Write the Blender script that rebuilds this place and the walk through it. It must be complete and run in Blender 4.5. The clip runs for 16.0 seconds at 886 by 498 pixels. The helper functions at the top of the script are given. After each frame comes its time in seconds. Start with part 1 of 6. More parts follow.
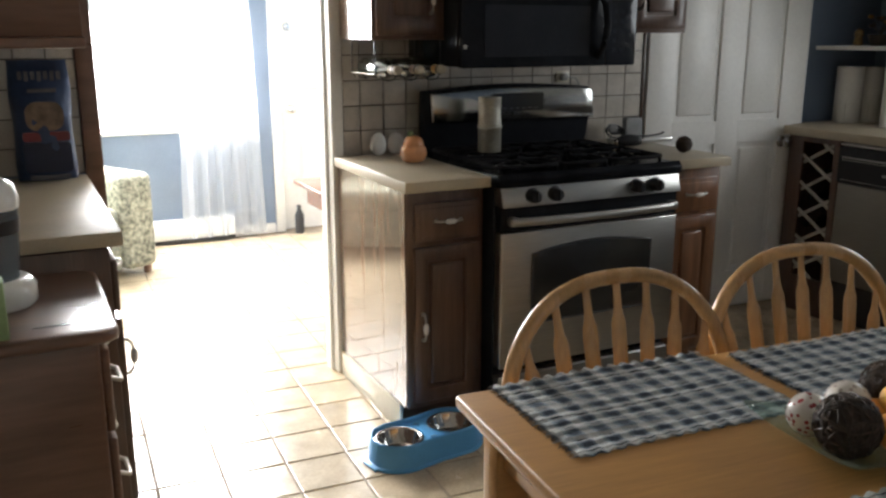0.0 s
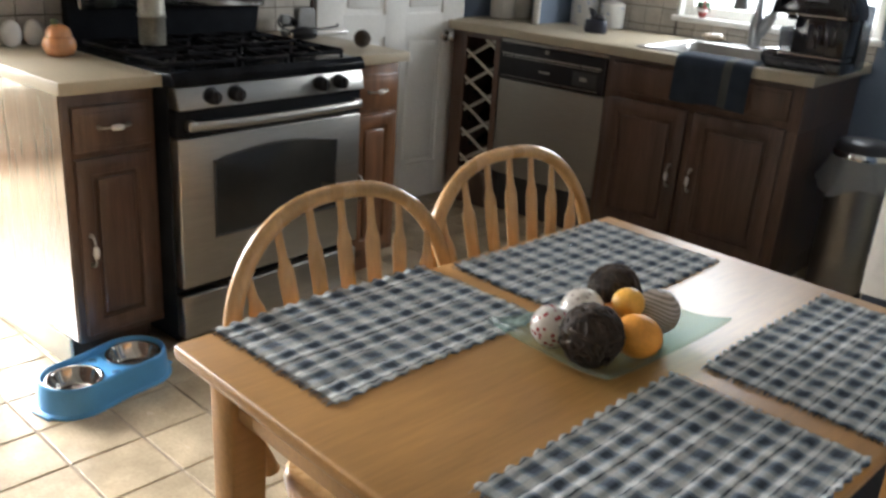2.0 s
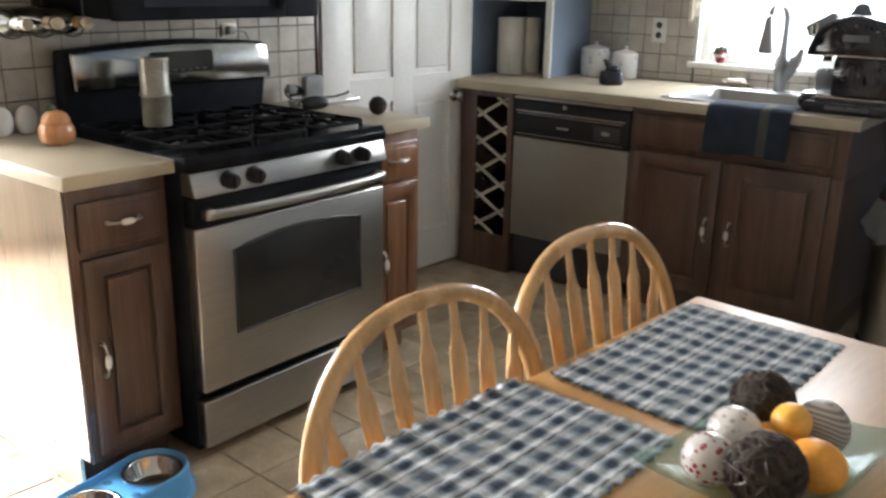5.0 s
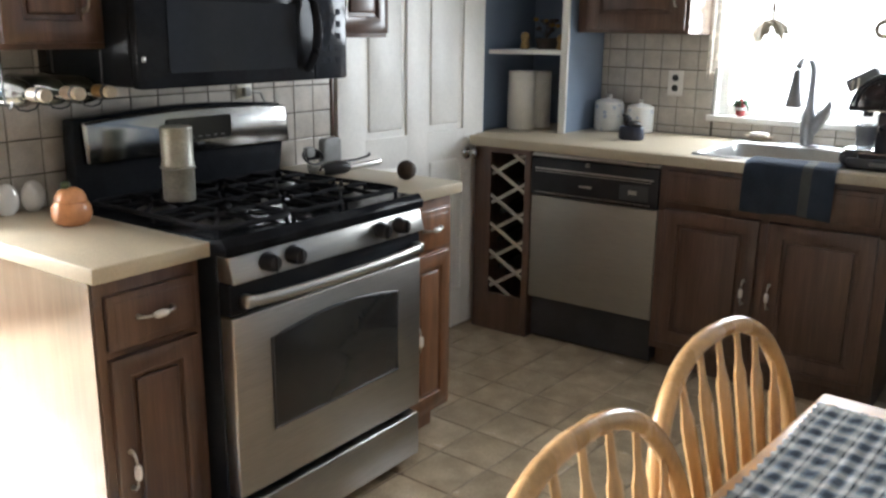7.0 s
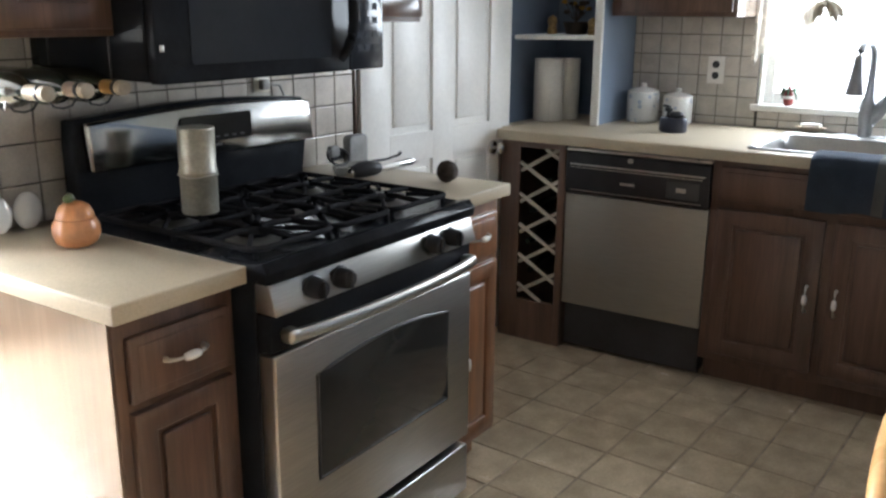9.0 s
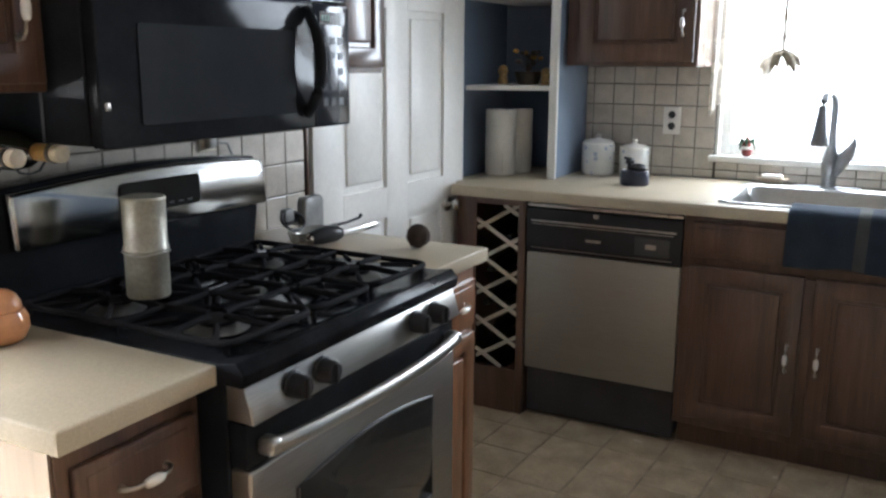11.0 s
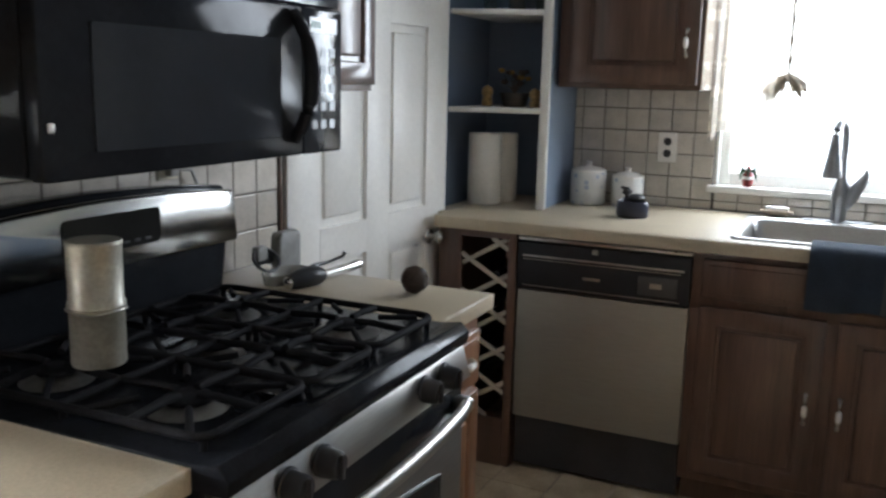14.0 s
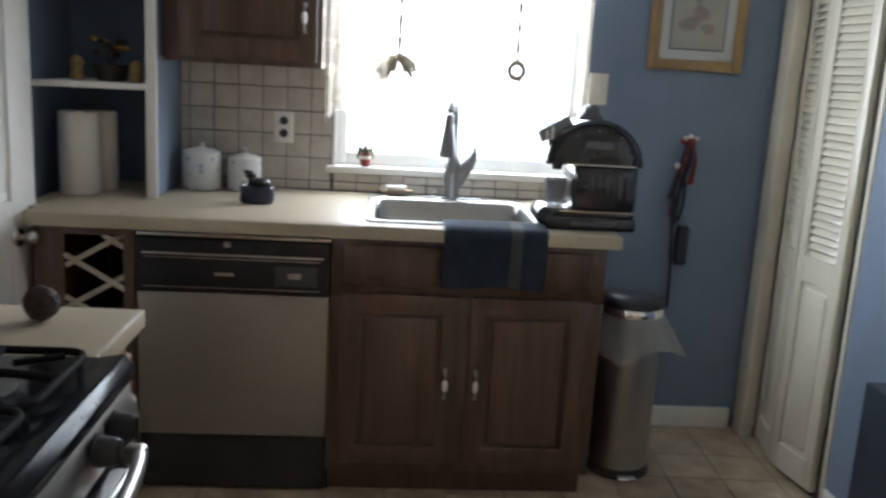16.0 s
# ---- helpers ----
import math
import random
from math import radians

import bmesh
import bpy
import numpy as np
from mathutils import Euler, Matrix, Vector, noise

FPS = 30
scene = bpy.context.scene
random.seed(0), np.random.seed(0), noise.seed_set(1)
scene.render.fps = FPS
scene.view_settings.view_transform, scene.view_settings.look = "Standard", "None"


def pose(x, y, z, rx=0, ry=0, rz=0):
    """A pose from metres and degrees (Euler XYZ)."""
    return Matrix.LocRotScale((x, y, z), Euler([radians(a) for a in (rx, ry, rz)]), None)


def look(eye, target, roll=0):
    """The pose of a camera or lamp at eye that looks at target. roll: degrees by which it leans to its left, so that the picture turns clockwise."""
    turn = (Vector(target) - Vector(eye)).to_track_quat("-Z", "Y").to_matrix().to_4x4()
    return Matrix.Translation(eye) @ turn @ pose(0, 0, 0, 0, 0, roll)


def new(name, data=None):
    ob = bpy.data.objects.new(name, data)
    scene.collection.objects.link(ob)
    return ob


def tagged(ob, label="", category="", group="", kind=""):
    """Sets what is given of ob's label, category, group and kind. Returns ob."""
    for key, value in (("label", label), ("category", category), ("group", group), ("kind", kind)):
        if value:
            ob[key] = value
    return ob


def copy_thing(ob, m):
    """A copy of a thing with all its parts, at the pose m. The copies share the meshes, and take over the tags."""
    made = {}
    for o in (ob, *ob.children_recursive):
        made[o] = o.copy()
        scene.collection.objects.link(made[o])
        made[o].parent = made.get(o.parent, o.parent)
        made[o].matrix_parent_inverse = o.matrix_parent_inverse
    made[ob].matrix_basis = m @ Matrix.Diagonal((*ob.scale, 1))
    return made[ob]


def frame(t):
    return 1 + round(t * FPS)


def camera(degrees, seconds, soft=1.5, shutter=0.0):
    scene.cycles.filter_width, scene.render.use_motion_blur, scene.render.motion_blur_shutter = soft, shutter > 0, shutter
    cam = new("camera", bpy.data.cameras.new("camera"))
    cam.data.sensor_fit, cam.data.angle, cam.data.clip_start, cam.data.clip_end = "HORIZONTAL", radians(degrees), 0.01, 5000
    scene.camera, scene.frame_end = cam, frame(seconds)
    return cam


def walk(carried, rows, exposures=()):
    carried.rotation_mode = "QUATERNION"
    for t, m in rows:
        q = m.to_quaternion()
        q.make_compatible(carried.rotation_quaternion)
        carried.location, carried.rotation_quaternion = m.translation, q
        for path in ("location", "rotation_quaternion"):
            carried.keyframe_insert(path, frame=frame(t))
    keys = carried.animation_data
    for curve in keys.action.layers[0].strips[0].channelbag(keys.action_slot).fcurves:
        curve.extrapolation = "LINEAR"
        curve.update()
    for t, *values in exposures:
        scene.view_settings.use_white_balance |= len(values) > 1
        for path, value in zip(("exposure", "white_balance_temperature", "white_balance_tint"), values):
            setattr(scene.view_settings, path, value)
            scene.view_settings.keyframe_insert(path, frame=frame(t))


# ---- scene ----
cam = camera(53.8, 16.0, soft=2.5, shutter=0.5)
PATH = [
    (0, (-0.036, 0.032, 1.402), (0.826, 1.77, 0.914), -0.0),
    (0.5, (-0.035, 0.097, 1.392), (0.923, 1.782, 0.901), 1.0),
    (1, (-0.031, 0.186, 1.395), (1.129, 1.728, 0.87), 2.0),
    (1.5, (-0.035, 0.25, 1.395), (1.292, 1.622, 0.799), 3.0),
    (2, (-0.029, 0.263, 1.395), (1.414, 1.458, 0.696), 4.0),
    (2.5, (-0.011, 0.306, 1.395), (1.421, 1.462, 0.612), 3.3),
    (3, (-0.002, 0.362, 1.399), (1.43, 1.486, 0.57), 1.6),
    (3.5, (0.017, 0.422, 1.397), (1.493, 1.503, 0.591), 1.0),
    (4, (0.032, 0.481, 1.394), (1.549, 1.568, 0.673), 1.0),
    (4.5, (0.043, 0.534, 1.394), (1.561, 1.669, 0.756), 0.6),
    (5, (0.055, 0.581, 1.395), (1.552, 1.769, 0.805), 1.1),
    (5.2, (0.061, 0.61, 1.395), (1.547, 1.818, 0.816), 1.4),
    (7.3, (0.085, 0.999, 1.438), (1.674, 2.119, 0.971), 0.5),
    (7.5, (0.102, 1.041, 1.417), (1.698, 2.165, 0.979), 0.2),
    (8, (0.148, 1.155, 1.43), (1.749, 2.284, 1.027), -1.0),
    (8.2, (0.164, 1.184, 1.429), (1.755, 2.315, 0.992), -0.6),
    (10.3, (0.318, 1.52, 1.415), (1.964, 2.506, 0.853), 0.8),
    (10.5, (0.33, 1.543, 1.422), (2.009, 2.504, 0.913), 0.8),
    (11, (0.359, 1.6, 1.427), (2.085, 2.519, 1.002), 0.4),
    (11.5, (0.396, 1.636, 1.427), (2.131, 2.552, 1.04), 0.9),
    (12, (0.447, 1.675, 1.436), (2.204, 2.572, 1.104), 1.1),
    (12.5, (0.5, 1.721, 1.426), (2.255, 2.623, 1.1), 0.3),
    (13, (0.551, 1.777, 1.425), (2.312, 2.662, 1.082), 0.4),
    (13.5, (0.578, 1.827, 1.422), (2.344, 2.694, 1.061), 1.2),
    (14, (0.589, 1.873, 1.417), (2.378, 2.684, 1.039), 1.4),
    (14.5, (0.638, 1.974, 1.432), (2.521, 2.535, 1.061), 1.5),
    (15, (0.689, 2.055, 1.441), (2.63, 2.37, 1.076), 2.5),
    (15.5, (0.725, 2.097, 1.432), (2.685, 2.174, 1.045), 2.8),
    (16, (0.764, 2.141, 1.429), (2.717, 1.991, 1.025), 3.3),
]
EXPOSURES = [
    (0, -1.2, 6400, 10), (0.5, -0.9, 6400, 10), (1.0, -0.45, 6400, 10), (1.5, -0.35, 6350, 10), (2.0, -0.4, 6300, 10), (3.0, -0.5, 6200, 10), (3.5, -0.5, 6200, 10),
    (4.0, -0.32, 6200, 10), (5.0, 0.0, 6250, 10), (7.5, 0.06, 6100, 10), (8.0, -0.02, 6050, 10), (10.5, 0.18, 5850, 10), (11.0, 0.05, 5850, 10), (12.5, -0.2, 5950, 10), (14.0, -0.25, 5950, 10), (15.0, -0.25, 5950, 10), (16.0, -0.35, 5950, 10),
]
walk(cam, [(t, look(eye, target, roll)) for t, eye, target, roll in PATH], EXPOSURES)

# ---- world and light ----
world = bpy.data.worlds.new("sky")
scene.world = world
world.use_nodes = True
_n = world.node_tree.nodes
_sky = _n.new("ShaderNodeTexSky")
_sky.sky_type = "NISHITA"
_sky.sun_disc = False
_sky.sun_elevation, _sky.sun_rotation = radians(42), radians(20)
world.node_tree.links.new(_sky.outputs[0], _n["Background"].inputs[0])
_n["Background"].inputs[1].default_value = 0.12

sun_data = bpy.data.lights.new("sun", "SUN")
sun_data.energy, sun_data.angle, sun_data.color = 2.0, radians(10), (1.0, 0.96, 0.9)
new("sun", sun_data).matrix_world = look((1, 9, 8), (0.6, 1.5, 0))


def window_light(name, place, aim, w, h, watts, color):
    data = bpy.data.lights.new(name, "AREA")
    data.shape, data.size, data.size_y, data.energy, data.color = "RECTANGLE", w, h, watts, color
    new(name, data).matrix_world = look(place, aim)


window_light("daylight_sink", (4.296, 1.838, 1.55), (2.966, 1.838, 1.15), 0.9, 0.95, 46, (0.93, 0.97, 1.0))
window_light("daylight_sunroom", (0.35, 5.975, 1.43), (0.45, 4.2, 0.5), 2.0, 1.35, 1150, (1.0, 0.99, 0.97))


# ---- materials ----
def material(name, base, rough=0.5, metal=0.0, vary=0.12, scale=6.0, fine=0.06, fine_scale=90.0, bump=0.0, bump_scale=150.0,
             coat=0.0, stretch=(1, 1, 1), dark=None, piece=0.0, spec=0.5, rough_vary=0.08):
    m = bpy.data.materials.new(name)
    m.use_nodes = True
    nt = m.node_tree
    N, L = nt.nodes, nt.links
    b = N["Principled BSDF"]
    tc = N.new("ShaderNodeTexCoord")
    mp = N.new("ShaderNodeMapping")
    mp.inputs["Scale"].default_value = stretch
    L.new(tc.outputs["Object"], mp.inputs[0])
    info = N.new("ShaderNodeObjectInfo")
    shift = N.new("ShaderNodeVectorMath")
    shift.operation = "ADD"
    mul = N.new("ShaderNodeVectorMath")
    mul.operation = "SCALE"
    mul.inputs[0].default_value = (7, 13, 5)
    L.new(info.outputs["Random"], mul.inputs["Scale"])
    L.new(mp.outputs[0], shift.inputs[0])
    L.new(mul.outputs[0], shift.inputs[1])
    n1 = N.new("ShaderNodeTexNoise")
    n1.inputs["Scale"].default_value, n1.inputs["Detail"].default_value = scale, 5
    n2 = N.new("ShaderNodeTexNoise")
    n2.inputs["Scale"].default_value, n2.inputs["Detail"].default_value = fine_scale, 4
    for n in (n1, n2):
        L.new(shift.outputs[0], n.inputs["Vector"])
    ramp = N.new("ShaderNodeValToRGB")
    lo = dark or tuple(c * (1 - vary * 1.6) for c in base)
    hi = tuple(min(1, c * (1 + vary)) for c in base)
    ramp.color_ramp.elements[0].position, ramp.color_ramp.elements[0].color = 0.32, (*lo, 1)
    ramp.color_ramp.elements[1].position, ramp.color_ramp.elements[1].color = 0.68, (*hi, 1)
    L.new(n1.outputs[0], ramp.inputs[0])
    mr = N.new("ShaderNodeMapRange")
    mr.inputs[1].default_value, mr.inputs[2].default_value = 0.25, 0.75
    mr.inputs[3].default_value, mr.inputs[4].default_value = 1 - fine * 2, 1 + fine * 2
    L.new(n2.outputs[0], mr.inputs[0])
    mr2 = N.new("ShaderNodeMapRange")
    mr2.inputs[3].default_value, mr2.inputs[4].default_value = 1 - piece, 1 + piece
    L.new(info.outputs["Random"], mr2.inputs[0])
    mm = N.new("ShaderNodeMath")
    mm.operation = "MULTIPLY"
    L.new(mr.outputs[0], mm.inputs[0])
    L.new(mr2.outputs[0], mm.inputs[1])
    vm = N.new("ShaderNodeVectorMath")
    vm.operation = "SCALE"
    L.new(ramp.outputs[0], vm.inputs[0])
    L.new(mm.outputs[0], vm.inputs["Scale"])
    L.new(vm.outputs[0], b.inputs["Base Color"])
    rr = N.new("ShaderNodeMapRange")
    rr.inputs[3].default_value, rr.inputs[4].default_value = max(0.02, rough - rough_vary), min(1, rough + rough_vary)
    L.new(n1.outputs[0], rr.inputs[0])
    L.new(rr.outputs[0], b.inputs["Roughness"])
    b.inputs["Metallic"].default_value = metal
    b.inputs["Coat Weight"].default_value = coat
    b.inputs["Coat Roughness"].default_value = 0.12
    b.inputs["Specular IOR Level"].default_value = spec
    if bump:
        bp = N.new("ShaderNodeBump")
        bp.inputs["Strength"].default_value, bp.inputs["Distance"].default_value = bump, 0.002
        n3 = N.new("ShaderNodeTexNoise")
        n3.inputs["Scale"].default_value, n3.inputs["Detail"].default_value = bump_scale, 3
        L.new(shift.outputs[0], n3.inputs["Vector"])
        L.new(n3.outputs[0], bp.inputs["Height"])
        L.new(bp.outputs[0], b.inputs["Normal"])
    return m


def glass(name, color=(0.9, 0.95, 0.93), rough=0.03, alpha_like=0.0):
    m = bpy.data.materials.new(name)
    m.use_nodes = True
    b = m.node_tree.nodes["Principled BSDF"]
    b.inputs["Base Color"].default_value = (*color, 1)
    b.inputs["Roughness"].default_value = rough
    b.inputs["Transmission Weight"].default_value = 1.0
    b.inputs["IOR"].default_value = 1.45
    return m


def thin_glass(name, through_color, body, share):
    """Thin clear pane or dish: mostly see-through, with a glossy skin."""
    m = bpy.data.materials.new(name)
    m.use_nodes = True
    N, L = m.node_tree.nodes, m.node_tree.links
    b = N["Principled BSDF"]
    b.inputs["Base Color"].default_value = (*body, 1)
    b.inputs["Roughness"].default_value = 0.06
    t, x = N.new("ShaderNodeBsdfTransparent"), N.new("ShaderNodeMixShader")
    t.inputs[0].default_value = (*through_color, 1)
    x.inputs[0].default_value = share
    L.new(t.outputs[0], x.inputs[1])
    L.new(b.outputs[0], x.inputs[2])
    L.new(x.outputs[0], N["Material Output"].inputs[0])
    return m


def sheer(name, color, clear):
    """Thin woven cloth that lets light through."""
    m = bpy.data.materials.new(name)
    m.use_nodes = True
    N, L = m.node_tree.nodes, m.node_tree.links
    N.remove(N["Principled BSDF"])
    d, t, p, a, c = (N.new("ShaderNode" + k) for k in ("BsdfDiffuse", "BsdfTranslucent", "BsdfTransparent", "MixShader", "MixShader"))
    tc, w = N.new("ShaderNodeTexCoord"), N.new("ShaderNodeTexNoise")
    w.inputs["Scale"].default_value = 300
    L.new(tc.outputs["Object"], w.inputs["Vector"])
    mr = N.new("ShaderNodeMapRange")
    mr.inputs[3].default_value, mr.inputs[4].default_value = clear - 0.12, clear + 0.12
    L.new(w.outputs[0], mr.inputs[0])
    d.inputs[0].default_value = t.inputs[0].default_value = (*color, 1)
    L.new(d.outputs[0], a.inputs[1])
    L.new(t.outputs[0], a.inputs[2])
    a.inputs[0].default_value = 0.5
    L.new(a.outputs[0], c.inputs[1])
    L.new(p.outputs[0], c.inputs[2])
    L.new(mr.outputs[0], c.inputs[0])
    L.new(c.outputs[0], N["Material Output"].inputs[0])
    return m


def glow(name, color, strength):
    m = bpy.data.materials.new(name)
    m.use_nodes = True
    b = m.node_tree.nodes["Principled BSDF"]
    b.inputs["Base Color"].default_value = (0, 0, 0, 1)
    b.inputs["Emission Color"].default_value = (*color, 1)
    b.inputs["Emission Strength"].default_value = strength
    return m


V = (1, 1, 0.06)
wood_cab = material("cabinet_wood", (0.106, 0.059, 0.040), 0.36, 0, 0.22, 22, 0.10, 160, 0.15, 90, 0.35, V)
wood_warm = material("cabinet_wood_warm", (0.21, 0.098, 0.048), 0.36, 0, 0.25, 22, 0.10, 160, 0.15, 90, 0.3, V)
wood_side = material("veneer_side", (0.180, 0.118, 0.080), 0.16, 0, 0.16, 14, 0.06, 120, 0.01, 80, 0.9, V, rough_vary=0.03)
wood_side.node_tree.nodes["Principled BSDF"].inputs["Coat Roughness"].default_value = 0.04
wood_dark = material("dresser_wood", (0.155, 0.078, 0.050), 0.30, 0, 0.16, 26, 0.08, 140, 0.08, 70, 0.35, (0.08, 1, 0.6))
wood_oak = material("honey_wood", (0.47, 0.245, 0.078), 0.40, 0, 0.10, 9, 0.06, 140, 0.05, 90, 0.22, (0.1, 1, 1), spec=0.4, rough_vary=0.10)
wood_oak.node_tree.nodes["Principled BSDF"].inputs["Coat Roughness"].default_value = 0.28
wood_chair = material("chair_wood", (0.56, 0.33, 0.14), 0.28, 0, 0.14, 12, 0.06, 140, 0.05, 90, 0.4, (1, 1, 0.12))
laminate = material("counter_laminate", (0.45, 0.388, 0.285), 0.42, 0, 0.07, 5, 0.06, 220, 0.05, 200, spec=0.35)
white_paint = material("white_paint", (0.84, 0.83, 0.79), 0.38, 0, 0.03, 3, 0.02, 60, 0.06, 40)
cream_paint = material("cream_paint", (0.74, 0.70, 0.58), 0.24, 0, 0.05, 4, 0.02, 60, 0.06, 50)
blue_paint = material("blue_wall_paint", (0.205, 0.260, 0.345), 0.55, 0, 0.06, 3, 0.03, 120, 0.12, 220)
ceiling_paint = material("ceiling_paint", (0.78, 0.77, 0.74), 0.8, 0, 0.03, 2, 0.02, 80, 0.2, 120)
beige_wall = material("beige_wall_paint", (0.74, 0.71, 0.64), 0.6, 0, 0.05, 2, 0.03, 80, 0.1, 150)
steel = material("brushed_steel", (0.43, 0.42, 0.395), 0.36, 1.0, 0.06, 5, 0.05, 300, 0.03, 300, 0, (0.05, 1, 1))
steel_dw = material("dishwasher_steel", (0.325, 0.305, 0.265), 0.42, 0.6, 0.05, 4, 0.03, 200, 0.02, 300, 0, (1, 0.08, 1))
chrome = material("chrome", (0.72, 0.71, 0.69), 0.14, 1.0, 0.04, 6, 0.02, 100)
pewter = material("pewter", (0.50, 0.48, 0.44), 0.3, 1.0, 0.1, 20, 0.05, 200)
black_gloss = material("black_enamel", (0.018, 0.0195, 0.023), 0.10, 0, 0.2, 6, 0.05, 90, 0, 1, 0.0, spec=0.05, rough_vary=0.02)
black_plastic = material("black_plastic", (0.032, 0.032, 0.036), 0.38, 0, 0.2, 8, 0.08, 120, 0.05, 200)
black_glass = material("oven_glass", (0.024, 0.024, 0.023), 0.07, 0, 0.1, 4, 0.02, 60)
cast_iron = material("cast_iron", (0.014, 0.014, 0.016), 0.7, 0, 0.25, 20, 0.12, 200, 0.3, 250, spec=0.06)
cooktop_m = material("cooktop_enamel", (0.013, 0.014, 0.017), 0.15, 0, 0.25, 12, 0.1, 120, 0.05, 90, spec=0.035)
knob_black = material("knob_black", (0.024, 0.024, 0.027), 0.34, 0, 0.15, 9, 0.05, 120, spec=0.22)
keypad_black = material("keypad_black", (0.022, 0.025, 0.032), 0.12, 0, 0.15, 6, 0.05, 90, spec=0.25)
nickel = material("brushed_nickel", (0.33, 0.335, 0.345), 0.34, 1.0, 0.08, 18, 0.05, 200)
shaft_steel = material("satin_steel", (0.72, 0.71, 0.69), 0.32, 1.0, 0.04, 12, 0.03, 200)
panel_steel = material("panel_steel", (0.37, 0.37, 0.36), 0.17, 1.0, 0.06, 5, 0.05, 300, 0.03, 300, 0, (0.05, 1, 1))
alu = material("burner_aluminium", (0.17, 0.168, 0.16), 0.42, 0.8, 0.15, 25, 0.08, 150)
tile_floor_m = material("floor_tile_ceramic", (0.50, 0.405, 0.28), 0.24, 0, 0.13, 9, 0.06, 110, 0.08, 60, 0.15, piece=0.07)
grout_m = material("floor_grout", (0.33, 0.265, 0.195), 0.9, 0, 0.25, 12, 0.1, 200, 0.3, 300)
tile_wall_m = material("wall_tile_ceramic", (0.56, 0.52, 0.46), 0.16, 0, 0.08, 16, 0.04, 140, 0.05, 50, 0.3, piece=0.05)
wall_grout_m = material("wall_grout", (0.13, 0.115, 0.10), 0.9, 0, 0.2, 14, 0.1, 200, 0.2, 300)
ceramic_white = material("white_ceramic", (0.80, 0.78, 0.74), 0.15, 0, 0.03, 8, 0.02, 80, 0, 1, 0.4)
ceramic_orange = material("orange_ceramic", (0.60, 0.27, 0.12), 0.16, 0, 0.15, 18, 0.04, 90, 0, 1, 0.5)
paper = material("paper_towel", (0.80, 0.77, 0.70), 0.9, 0, 0.03, 10, 0.04, 150, 0.5, 120)
pet_blue = material("pet_blue_plastic", (0.095, 0.34, 0.66), 0.36, 0, 0.05, 6, 0.02, 90, 0.02, 120)
pet_dark = material("pet_dark_blue", (0.03, 0.13, 0.28), 0.4, 0, 0.05, 6, 0.02, 90)
towel_blue = material("blue_towel", (0.058, 0.078, 0.110), 0.95, 0, 0.15, 12, 0.12, 300, 0.7, 260)
towel_stripe = material("towel_stripe", (0.16, 0.165, 0.165), 0.95, 0, 0.12, 12, 0.12, 300, 0.7, 260)
rattan = material("dark_rattan", (0.055, 0.034, 0.022), 0.6, 0, 0.3, 40, 0.15, 200, 0.3, 200, piece=0.3)
fruit_orange = material("orange_fruit", (0.85, 0.36, 0.05), 0.42, 0, 0.12, 14, 0.05, 160, 0.3, 220)
fruit_yellow = material("golden_fruit", (0.88, 0.46, 0.07), 0.4, 0, 0.12, 14, 0.05, 160, 0.3, 220)
red_paint = material("red_enamel", (0.26, 0.035, 0.032), 0.4, 0, 0.15, 20, 0.05, 100)
green_glass = thin_glass("pale_green_glass", (0.84, 0.93, 0.89), (0.34, 0.42, 0.38), 0.20)
clear_glass = thin_glass("window_glass", (0.97, 0.98, 0.98), (0.02, 0.02, 0.02), 0.06)
amber_glass = material("dark_bottle_glass", (0.014, 0.020, 0.014), 0.08, 0, 0.2, 8, 0.02, 80, 0, 1, 0.5)
backdrop_m = glow("bright_daylight", (1.0, 1.0, 1.0), 4.5)
sheer_m = sheer("sheer_curtain", (0.82, 0.84, 0.86), 0.42)
lace_m = sheer("lace_valance", (0.62, 0.57, 0.49), 0.22)


def woven_flowers(m, low, high):
    """Denser floral spots worked into a sheer cloth."""
    N, L = m.node_tree.nodes, m.node_tree.links
    tc, v, n = N.new("ShaderNodeTexCoord"), N.new("ShaderNodeTexVoronoi"), N.new("ShaderNodeTexNoise")
    v.inputs["Scale"].default_value, n.inputs["Scale"].default_value = 13, 45
    L.new(tc.outputs["Object"], v.inputs["Vector"])
    L.new(tc.outputs["Object"], n.inputs["Vector"])
    add = N.new("ShaderNodeMath")
    add.operation = "MULTIPLY_ADD"
    add.inputs[1].default_value = 0.5
    L.new(n.outputs[0], add.inputs[0])
    L.new(v.outputs["Distance"], add.inputs[2])
    r = N.new("ShaderNodeMapRange")
    r.inputs[1].default_value, r.inputs[2].default_value, r.inputs[3].default_value, r.inputs[4].default_value = 0.50, 0.62, low, high
    L.new(add.outputs[0], r.inputs[0])
    last = N["Material Output"].inputs[0].links[0].from_node
    L.new(r.outputs[0], last.inputs[0])


woven_flowers(lace_m, 0.03, 0.40)
plastic_bag_m = sheer("clear_bag", (0.62, 0.63, 0.62), 0.40)
bowl_steel = material("bowl_steel", (0.50, 0.49, 0.47), 0.12, 1.0, 0.05, 8, 0.03, 120)
basin_steel = material("basin_steel", (0.40, 0.40, 0.39), 0.30, 1.0, 0.06, 8, 0.04, 120)
lattice_m = material("lattice_paint", (0.46, 0.43, 0.36), 0.5, 0, 0.12, 14, 0.05, 90)


# ---- mesh helpers ----
HERE, SINK_SIDE, FRONT_ROOM = Vector((0, 0, 0)), Vector((-0.034, -0.042, 0)), Vector((0.04, 0, 0))
ORIGIN = HERE  # the point from which the coordinates of a section are counted


